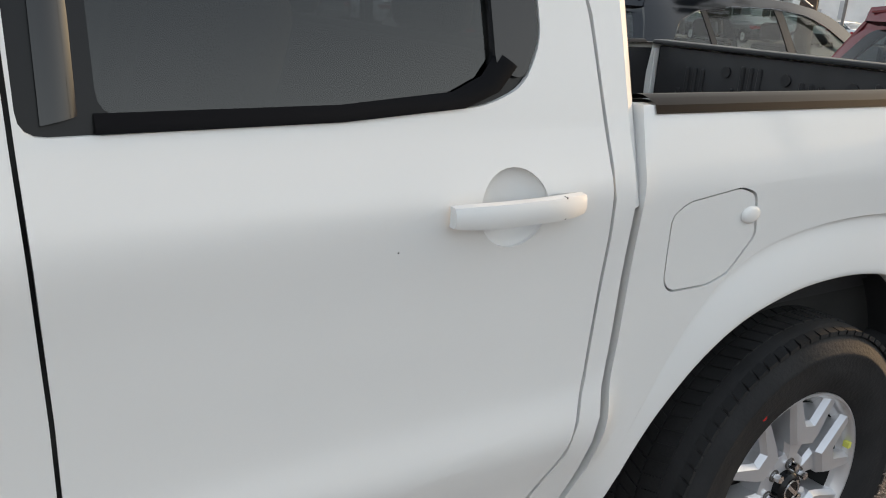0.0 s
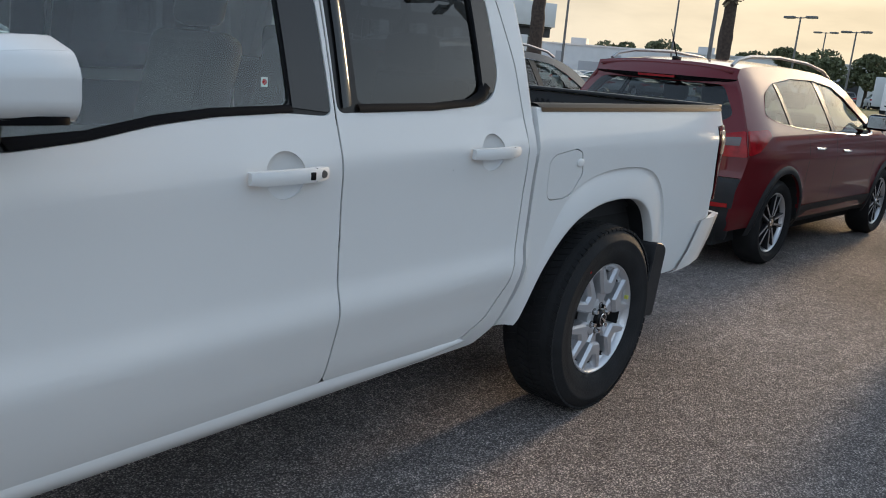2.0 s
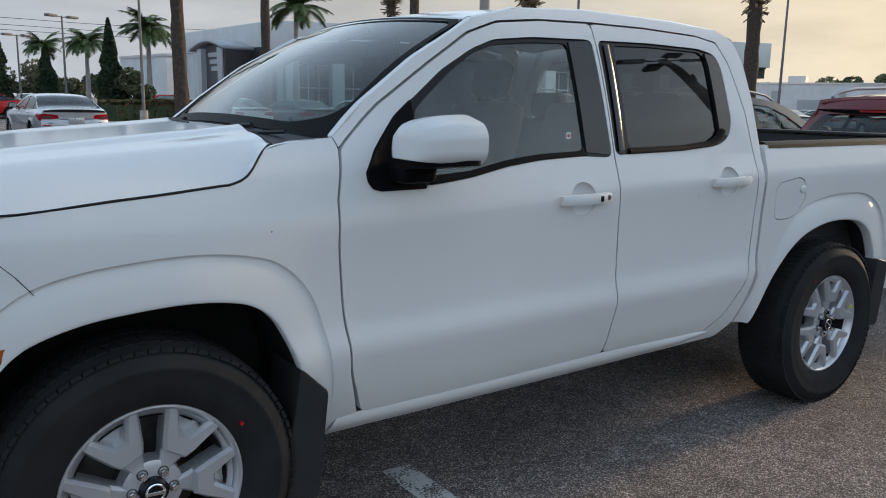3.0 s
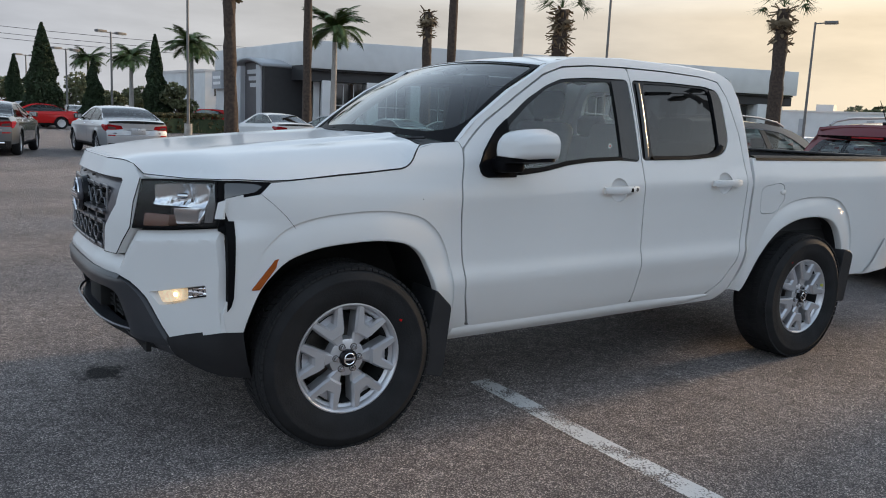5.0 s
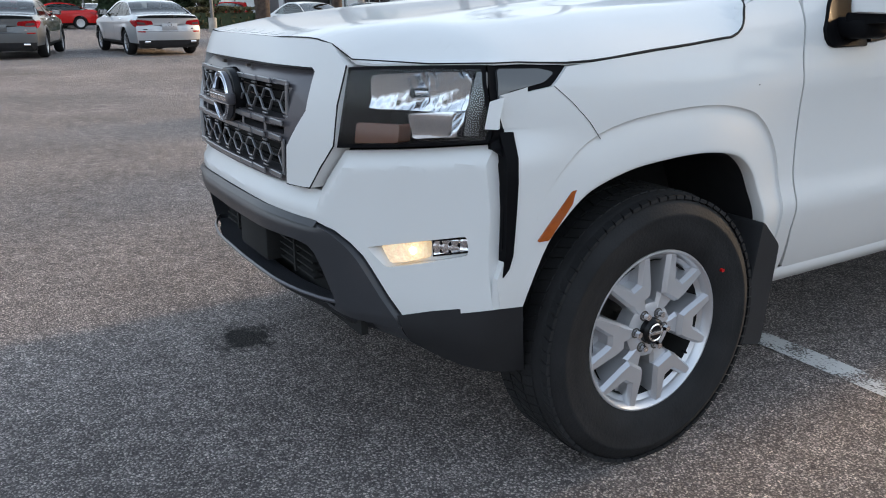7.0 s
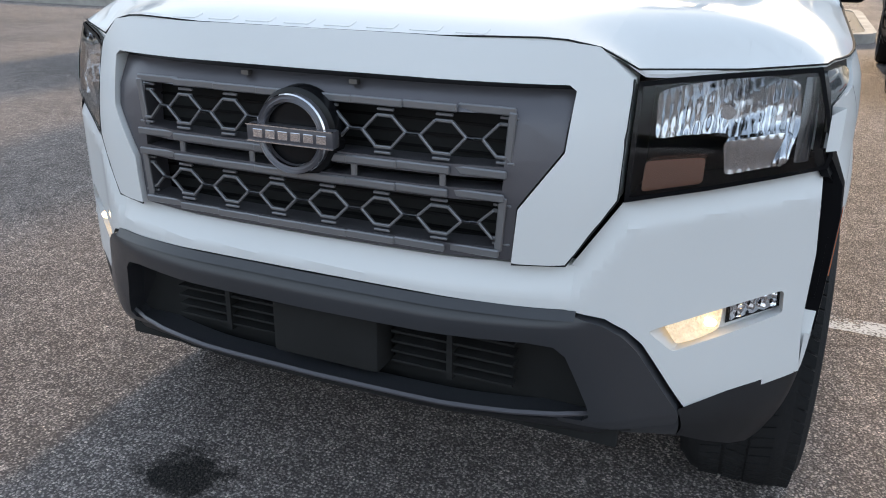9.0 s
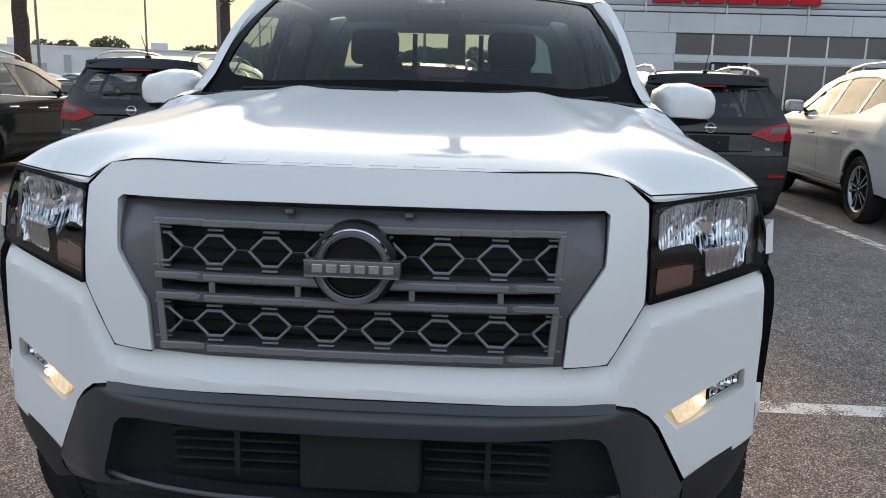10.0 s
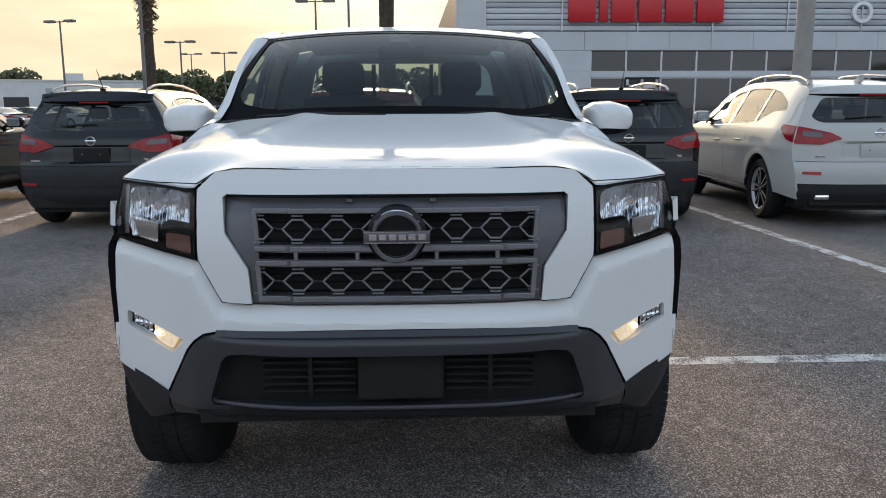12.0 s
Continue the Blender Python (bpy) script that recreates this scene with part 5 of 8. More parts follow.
    for v in bm.verts:
        v.co.x += (v.co.z - .70) * .8 * sstep(.80, .88, abs(v.co.y))
    part("rear_bumper", bm, M_WHITE, T, "white steel rear bumper", sharp=40)
    part("bumper_step", box(4.38, 4.50, -.55, .55, .725, .74, .006), M_PLASTIC, T)
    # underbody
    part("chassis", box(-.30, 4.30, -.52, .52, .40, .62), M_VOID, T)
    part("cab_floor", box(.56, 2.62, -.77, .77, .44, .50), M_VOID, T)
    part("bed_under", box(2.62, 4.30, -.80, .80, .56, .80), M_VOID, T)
    for x in (AX_F, AX_R):
        part("axle", rod((x, -.70, HUB_Z), (x, .70, HUB_Z), .05, seg=12), M_VOID, T)
    for s in (-1, 1):
        part("shock_absorber", rod((3.40, s * .62, .40), (3.46, s * .56, .85), .03, seg=10), M_STEEL, T)
        part("leaf_spring", box(2.75, 3.72, *sorted((s * .52, s * .58)), .42, .45), M_VOID, T)
    part("engine_block", box(-.60, .45, -.55, .55, .45, 1.05), M_VOID, T)


def build_cabin(T):
    part("floor_mat", box(.62, 2.60, -.80, .80, .50, .53), M_SEAT, T)
    # dash
    bm = sheet([(-.78, 0), (.78, 0), (.78, 1), (-.78, 1)], lambda u, v: Vector((.66 + .42 * v, u, 1.268 - .02 * math.cos(6 * u) * .5 - .05 * v * v)), (0, 0, -1), (), .1, .30)
    part("dashboard", bm, M_DASH, T)
    bm = bmesh.new()
    st = [(1.17 + .05 * math.cos(a), -.37 + .18 * math.sin(a), 1.13 + .175 * math.cos(a)) for a in np.linspace(0, 2 * math.pi, 25)]
    part("steering_wheel", tube(st, .015, 8), M_TRIM, T)
    part("steering_hub", box(1.10, 1.17, -.44, -.30, 1.07, 1.17, .02), M_TRIM, T)
    for y in (-.37, .37):
        se = part("front_seat", box(1.45, 1.95, y - .25, y + .25, .72, .86, .05), M_SEAT, T)
        part("seat_back", box(-.07, .07, -.25, .25, 0, .62, .055, 3, pose(1.94, y, .82, 0, 14, 0)), M_SEAT, se)
        part("headrest", box(-.05, .05, -.13, .13, .64, .83, .045, 3, pose(1.95, y, .82, 0, 12, 0)), M_SEAT, se)
    r = part("rear_seat", box(2.05, 2.42, -.66, .66, .74, .86, .04), M_SEAT, T)
    part("rear_seat_back", box(2.44, 2.55, -.66, .66, .84, 1.34, .04), M_SEAT, r)
    for y in (-.38, .38):
        part("rear_headrest", box(2.47, 2.55, y - .12, y + .12, 1.34, 1.48, .035, 3), M_SEAT, r)
    bm = sheet([(1.26, -.60), (1.26, .60), (2.55, .58), (2.55, -.58)], lambda u, v: Vector((u, v, roof_z(u, v) - .03)), (0, 0, -1), (), .2, .004)
    part("headliner", bm, M_HEADLINER, T)
    for s in (-1, 1):
        part("door_card", box(.75, 2.50, *sorted((s * .78, s * .80)), .50, 1.20), M_DASH, T)
        part("pillar_lining", strip([Vector((.64, s * .75, 1.28)), Vector((.90, s * .69, 1.50)), Vector((1.18, s * .615, 1.69))], [Vector((.70, s * .79, 1.26)), Vector((.97, s * .735, 1.48)), Vector((1.24, s * .65, 1.68))], 0, 2), M_HEADLINER, T)


build_truck()

# ---- ground, lines, kerb ----
def asphalt_mat():
    m = bpy.data.materials.new("worn_asphalt")
    m.use_nodes = True
    nt = m.node_tree
    N, L = nt.nodes.new, nt.links.new
    b = nt.nodes["Principled BSDF"]
    b.inputs["Roughness"].default_value = 0.88
    b.inputs["Specular IOR Level"].default_value = 0.25
    tc = N("ShaderNodeTexCoord")
    # stones of the wearing course
    vo = N("ShaderNodeTexVoronoi")
    vo.inputs["Scale"].default_value = 128
    vo.inputs["Randomness"].default_value = 1.0
    # crushed stone is angular: bend the cells
    nw = N("ShaderNodeTexNoise")
    nw.inputs["Scale"].default_value, nw.inputs["Detail"].default_value = 170, 3
    L(tc.outputs["Object"], nw.inputs["Vector"])
    wa = N("ShaderNodeVectorMath")
    wa.operation = 'MULTIPLY_ADD'
    wa.inputs[1].default_value = (.011, .011, .011)
    L(nw.outputs["Color"], wa.inputs[0])
    L(tc.outputs["Object"], wa.inputs[2])
    L(wa.outputs[0], vo.inputs["Vector"])
    st = N("ShaderNodeSeparateColor")
    L(vo.outputs["Color"], st.inputs[0])
    rp = N("ShaderNodeValToRGB")
    e = rp.color_ramp.elements
    e[0].position, e[0].color = 0.0, (0.110, 0.095, 0.090, 1)
    e[1].position, e[1].color = 1.0, (0.62, 0.55, 0.50, 1)
    for p, c in ((0.25, (0.225, 0.196, 0.187, 1)), (0.60, (0.355, 0.312, 0.294, 1)), (0.90, (0.47, 0.418, 0.385, 1))):
        k = e.new(p)
        k.color = c
    L(st.outputs[0], rp.inputs[0])
    # binder shows between the stones
    dr = N("ShaderNodeMapRange")
    dr.inputs["From Min"].default_value, dr.inputs["From Max"].default_value = 0.30, 0.62
    L(vo.outputs["Distance"], dr.inputs["Value"])
    mb = N("ShaderNodeMix")
    mb.data_type = 'RGBA'
    mb.inputs["B"].default_value = (0.094, 0.083, 0.080, 1)
    L(dr.outputs[0], mb.inputs["Factor"])
    L(rp.outputs[0], mb.inputs["A"])
    # broad wear and tyre polish
    n1 = N("ShaderNodeTexNoise")
    n1.inputs["Scale"].default_value, n1.inputs["Detail"].default_value, n1.inputs["Roughness"].default_value = 0.55, 7, 0.6
    L(tc.outputs["Object"], n1.inputs["Vector"])
    r1 = N("ShaderNodeMapRange")
    r1.inputs["From Min"].default_value, r1.inputs["From Max"].default_value = 0.32, 0.70
    r1.inputs["To Min"].default_value, r1.inputs["To Max"].default_value = 0.88, 1.44
    L(n1.outputs["Fac"], r1.inputs["Value"])
    n2 = N("ShaderNodeTexNoise")
    n2.inputs["Scale"].default_value, n2.inputs["Detail"].default_value = 9.0, 5
    L(tc.outputs["Object"], n2.inputs["Vector"])
    r2 = N("ShaderNodeMapRange")
    r2.inputs["From Min"].default_value, r2.inputs["From Max"].default_value = 0.3, 0.7
    r2.inputs["To Min"].default_value, r2.inputs["To Max"].default_value = 0.82, 1.2
    L(n2.outputs["Fac"], r2.inputs["Value"])
    # ravelled spots a hand's width across
    n4 = N("ShaderNodeTexNoise")
    n4.inputs["Scale"].default_value, n4.inputs["Detail"].default_value, n4.inputs["Roughness"].default_value = 30.0, 5, 0.7
    L(tc.outputs["Object"], n4.inputs["Vector"])
    r4 = N("ShaderNodeMapRange")
    r4.inputs["From Min"].default_value, r4.inputs["From Max"].default_value = 0.30, 0.70
    r4.inputs["To Min"].default_value, r4.inputs["To Max"].default_value = 0.66, 1.34
    L(n4.outputs["Fac"], r4.inputs["Value"])
    mu4 = N("ShaderNodeMath")
    mu4.operation = 'MULTIPLY'
    L(r2.outputs[0], mu4.inputs[0])
    L(r4.outputs[0], mu4.inputs[1])
    mu = N("ShaderNodeMath")
    mu.operation = 'MULTIPLY'
    L(r1.outputs[0], mu.inputs[0])
    L(mu4.outputs[0], mu.inputs[1])
    # an oil drip in the bay
    sp = N("ShaderNodeVectorMath")
    sp.operation = 'DISTANCE'
    sp.inputs[1].default_value = (-0.72, 0.52, 0)
    L(tc.outputs["Object"], sp.inputs[0])
    ad = N("ShaderNodeMath")
    ad.operation = 'ADD'
    n3 = N("ShaderNodeTexNoise")
    n3.inputs["Scale"].default_value, n3.inputs["Detail"].default_value = 14, 4
    L(tc.outputs["Object"], n3.inputs["Vector"])
    nm = N("ShaderNodeMapRange")
    nm.inputs["To Min"].default_value, nm.inputs["To Max"].default_value = -0.16, 0.16
    L(n3.outputs["Fac"], nm.inputs["Value"])
    L(sp.outputs["Value"], ad.inputs[0])
    L(nm.outputs[0], ad.inputs[1])
    oi = N("ShaderNodeMapRange")
    oi.inputs["From Min"].default_value, oi.inputs["From Max"].default_value = 0.07, 0.15
    oi.inputs["To Min"].default_value, oi.inputs["To Max"].default_value = 0.10, 1.0
    L(ad.outputs[0], oi.inputs["Value"])
    m2 = N("ShaderNodeMath")
    m2.operation = 'MULTIPLY'
    L(mu.outputs[0], m2.inputs[0])
    L(oi.outputs[0], m2.inputs[1])
    sc = N("ShaderNodeVectorMath")
    sc.operation = 'SCALE'
    L(mb.outputs["Result"], sc.inputs[0])
    L(m2.outputs[0], sc.inputs["Scale"])
    L(sc.outputs[0], b.inputs["Base Color"])
    bp = N("ShaderNodeBump")
    bp.invert = True
    bp.inputs["Strength"].default_value, bp.inputs["Distance"].default_value = 1.0, 0.009
    L(vo.outputs["Distance"], bp.inputs["Height"])
    L(bp.outputs[0], b.inputs["Normal"])
    return m


def worn_line_mat():
    """Thin road paint, worn through to the stones."""
    m = mat("worn_line_paint", (0.55, 0.55, 0.54), 0.8)
    nt = m.node_tree
    N, L = nt.nodes.new, nt.links.new
    b, out = nt.nodes["Principled BSDF"], nt.nodes["Material Output"]
    tc, vo, no, mx, tr, mr = [N("ShaderNode" + k) for k in ("TexCoord", "TexVoronoi", "TexNoise", "MixShader", "BsdfTransparent", "MapRange")]
    vo.inputs["Scale"].default_value = 95
    no.inputs["Scale"].default_value, no.inputs["Detail"].default_value = 7, 6
    L(tc.outputs["Object"], vo.inputs["Vector"])
    L(tc.outputs["Object"], no.inputs["Vector"])
    ad = N("ShaderNodeMath")
    ad.operation = 'MULTIPLY_ADD'
    ad.inputs[1].default_value = 2.2
    L(no.outputs["Fac"], ad.inputs[0])
    L(vo.outputs["Distance"], ad.inputs[2])
    mr.inputs["From Min"].default_value, mr.inputs["From Max"].default_value = 1.55, 1.95
    L(ad.outputs[0], mr.inputs["Value"])
    L(mr.outputs[0], mx.inputs[0])
    L(b.outputs[0], mx.inputs[1])
    L(tr.outputs[0], mx.inputs[2])
    L(mx.outputs[0], out.inputs[0])
    return m


M_ASPHALT, M_LINE = asphalt_mat(), worn_line_mat()
M_CONC = mat("kerb_concrete", (.36, .34, .31), .9, vary=.25, vscale=4, bump=.4, bscale=60)
M_GRAVEL = mat("island_gravel", (.24, .21, .17), .95, vary=.5, vscale=40, bump=1.0, bscale=70)
M_GRASS = mat("dry_grass", (.075, .09, .03), .95, vary=.4, vscale=5, bump=.8, bscale=60)
M_PANEL = mat("white_wall_panel", (.52, .53, .55), .45, vary=.06, vscale=.6)
M_PANEL2 = mat("grey_wall_panel", (.36, .37, .39), .4, vary=.06, vscale=.6)
M_STUCCO = mat("white_stucco", (.62, .62, .62), .85, vary=.08, vscale=.7, bump=.1, bscale=30)
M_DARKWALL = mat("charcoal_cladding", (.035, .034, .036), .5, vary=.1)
M_SHOPGLASS = mat("shop_window_glass", (.02, .022, .024), .04, spec=0.9, coat=1.0)
M_ALU = mat("aluminium_frame", (.55, .55, .56), .35, metal=.6)
M_SIGNRED = mat("red_sign_face", (.50, .012, .02), .35, vary=.05)
M_SIGNWHITE = mat("white_sign_face", (.75, .75, .75), .4)
M_POLE = mat("grey_light_pole", (.16, .155, .15), .6, vary=.2, vscale=3)
M_CONCPOLE = mat("concrete_pole", (.30, .28, .26), .85, vary=.15, vscale=3, bump=.2, bscale=40)
M_BARK = mat("palm_bark", (.060, .044, .035), .95, vary=.4, vscale=9, bump=1.0, bscale=24)
M_FROND = mat("palm_frond", (.065, .10, .030), .6, vary=.35, vscale=3)
M_FRONDDRY = mat("dry_palm_frond", (.17, .125, .075), .9, vary=.4, vscale=5)
M_CYPRESS = mat("cypress_leaf", (.026, .044, .018), .8, vary=.4, vscale=3)
# leaf green lightened to put distance haze into the far crowns
M_LEAF = mat("tree_leaf", (.105, .115, .058), .75, vary=.45, vscale=2)
M_HEDGE = mat("hedge_leaf", (.06, .065, .025), .8, vary=.5, vscale=4, tint=(.11, .085, .035))
M_WOOD = mat("trunk_bark", (.07, .055, .042), .95, vary=.3, vscale=8, bump=.6, bscale=30)
M_GREENBIN = mat("green_bin", (.03, .16, .09), .6, vary=.15)


def build_ground():
    bm = bmesh.new()
    bmesh.ops.create_grid(bm, x_segments=8, y_segments=8, size=600)
    tagged(finish("ground", bm, M_ASPHALT), "worn grey asphalt with pale stone chips", "ground", kind="structure")

    def line(x0, y0, x1, y1, w=.125):
        d = Vector((x1 - x0, y1 - y0))
        n = max(2, int(d.length / .25))
        q = Vector((-d.y, d.x)).normalized()
        bm = bmesh.new()
        rows = []
        for i in range(n + 1):
            t = i / n
            k = .012 * noise.noise(Vector((t * n * .4, x0, y0)))
            c = Vector((x0, y0)) + d * t
            rows.append([bm.verts.new((*(c + q * (w / 2 + k)), .004)), bm.verts.new((*(c - q * (w / 2 - k)), .004))])
        for a, b in zip(rows, rows[1:]):
            bm.faces.new((a[0], a[1], b[1], b[0]))
        ob = finish("parking_line", bm, M_LINE)
        ob.visible_shadow = False
        tagged(ob, "worn white painted parking line on asphalt", "parking line", "parking bay lines", kind="structure")
    line(1.035, -.46, 1.0, -5.6)
    line(3.2, -3.98, 11.2, -3.72)
    line(4.2, 1.95, 11.2, 1.95)
    line(4.2, 4.9, 11.2, 4.9)
    # kerbed planting island behind the row of cars
    K0, K1, Y0, Y1 = 11.45, 17.5, -1.9, 40.0
    bm = sheet(soften([(K0, Y0), (K1, Y0), (K1, Y1), (K0, Y1)], .8, 6), lambda u, v: Vector((u, v, .15)), (0, 0, -1), [soften([(K0 + .16, Y0 + .16), (K1 - .16, Y0 + .16), (K1 - .16, Y1 - .16), (K0 + .16, Y1 - .16)], .7, 6)], 2.0, .16)
    tagged(finish("kerb", bm, M_CONC), "pale concrete kerb round a planting island", "kerb", kind="structure")
    bm = sheet(soften([(K0 + .16, Y0 + .16), (K1 - .16, Y0 + .16), (K1 - .16, Y1 - .16), (K0 + .16, Y1 - .16)], .7, 6), lambda u, v: Vector((u, v, .13 + .03 * noise.noise(Vector((u * 2, v * 2, 0))))), (0, 0, -1), (), .35, 0)
    tagged(finish("gravel_bed", bm, M_GRAVEL), "dry tan gravel bed inside the kerb", "gravel", kind="stuff")
    rs = np.random.RandomState(4)
    bm = bmesh.new()
    for i in range(260):
        x, y = rs.uniform(11.7, 14.5), rs.uniform(-1.6, 3.5)
        r = rs.uniform(.008, .022)
        bmesh.ops.create_icosphere(bm, subdivisions=1, radius=r, matrix=Matrix.LocRotScale((x, y, .15), Euler(rs.uniform(0, 3, 3)), (1, rs.uniform(.6, 1), .55)))
    tagged(finish("loose_stones", bm, M_GRAVEL), "small loose stones on the gravel bed", "stones", kind="stuff")
    # grass verge beyond the access road
    bm = sheet([(50, -30), (140, -30), (140, 40), (50, 40)], lambda u, v: Vector((u, v, .03 + .02 * noise.noise(Vector((u * .3, v * .3, 0))))), (0, 0, -1), (), 6, 0)
    tagged(finish("grass_verge", bm, M_GRASS), "dry grass verge beyond the access road", "grass", kind="structure")


build_ground()


# ---- showroom behind the cars ----
def build_showroom():
    X, YL, H = 36.0, -2.35, 7.6
    B = thing("showroom_building", "white panelled car showroom with a red sign and window bands", "building")
    Y2 = -58
    part("wall_core", box(X + .12, X + 26, Y2, YL - .12, 0, H - .1), M_DARKWALL, B)
    # flat panels below and beside the windows, horizontal ribs above
    def panel(y0, y1, z0, z1, m=M_PANEL, out=0.0, bev=.008):
        return part("wall_panel", box(X - .05 - out, X + .13, min(y0, y1) + .006, max(y0, y1) - .006, z0 + .006, z1 - .006, bev, 1), m, B)
    w = 2.05
    zs = (0, 1.05, 2.1, 3.02, 3.98)
    for k in range(3):
        y = YL - k * 2.16
        for z0, z1 in zip(zs, zs[1:]):
            panel(y, y - 2.16, z0, z1)
    y = YL
    while y > Y2:
        panel(y, y - w, 3.98, 4.86)
        y -= w
    # ribbed fascia
    yy = -3.75
    panel(YL, yy, 4.86, H)
    bays = 0
    y = yy
    while y > Y2:
        for i in range(10):
            z = 4.90 + i * .262
            part("fascia_rib", box(X - .06, X + .1, y - 3.60, y - .04, z, z + .235, .03, 2), M_PANEL2 if i % 3 == 1 else M_PANEL, B)
        part("fascia_post", box(X - .10, X + .1, y - .035, y + .035, 4.86, H), M_ALU, B)
        y -= 3.64
    part("parapet", box(X - .12, X + .4, Y2, YL, H, H + .18), M_ALU, B)
    # upper window band and shopfront
    y = YL - 6.48
    part("band_sill", box(X - .08, X + .12, Y2, y, 2.72, 3.02), M_PANEL, B)
    part("lintel", box(X - .02, X + .12, Y2, y, 3.94, 3.99), M_DARKWALL, B)
    k = 0
    while y > Y2:
        wn = part("window", box(X + .02, X + .06, y - 1.68, y - .05, 3.03, 3.93), M_SHOPGLASS, B)
        part("mullion", box(X - .01, X + .08, y - .045, y + .045, 3.02, 3.95), M_ALU, B)
        if k != 1:
            sh = part("shop_window", box(X + .02, X + .06, y - 1.68, y - .05, .12, 2.66), M_SHOPGLASS, B)
            part("shop_mullion", box(X - .02, X + .08, y - .04, y + .04, .1, 2.70), M_ALU, B)
            part("transom", box(X - .01, X + .08, y - 1.70, y, 2.66, 2.72), M_ALU, B)
        else:
            d = part("entrance_door", box(X + .02, X + .06, y - 1.5, y - .1, .05, 2.25), M_SHOPGLASS, B)
            for q in (y - .10, y - .82, y - 1.55):
                part("door_stile", box(X - .03, X + .07, q - .06, q + .06, 0, 2.62), M_ALU, d)
            part("door_head", box(X - .03, X + .07, y - 1.6, y - .05, 2.22, 2.36), M_ALU, d)
        y -= 1.72
        k += 1
    # a lit room behind the glass shows as warm ceiling lights
    # sign: six solid red blocks, then pale blocks
    zc0, zc1 = 5.28, 6.50
    widths = [1.30, .42, 1.12, 1.12, 1.34, 1.28]
    y = -7.65
    for i, wd in enumerate(widths):
        bl = tagged(finish("sign_block", box(X - .32, X - .12, y - wd, y, zc0, zc1, .02, 2), M_SIGNRED), "solid red sign block fixed on the fascia", "sign", "red sign on the showroom")
        part("standoff", box(X - .13, X - .05, y - wd / 2 - .05, y - wd / 2 + .05, zc0 + .3, zc1 - .3), M_ALU, bl)
        y -= wd + .17
    bm = lathe([(.50, 0), (.50, -.16), (.34, -.16), (.34, 0), (.50, 0)], 36)
    bmesh.ops.rotate(bm, cent=(0, 0, 0), matrix=Matrix.Rotation(-math.pi / 2, 3, 'Z'), verts=bm.verts)
    bmesh.ops.translate(bm, verts=bm.verts, vec=(X - .08, -21.9, 5.75))
    tagged(finish("sign_ring", bm, M_SIGNWHITE), "pale round sign shape on the fascia", "sign")


build_showroom()


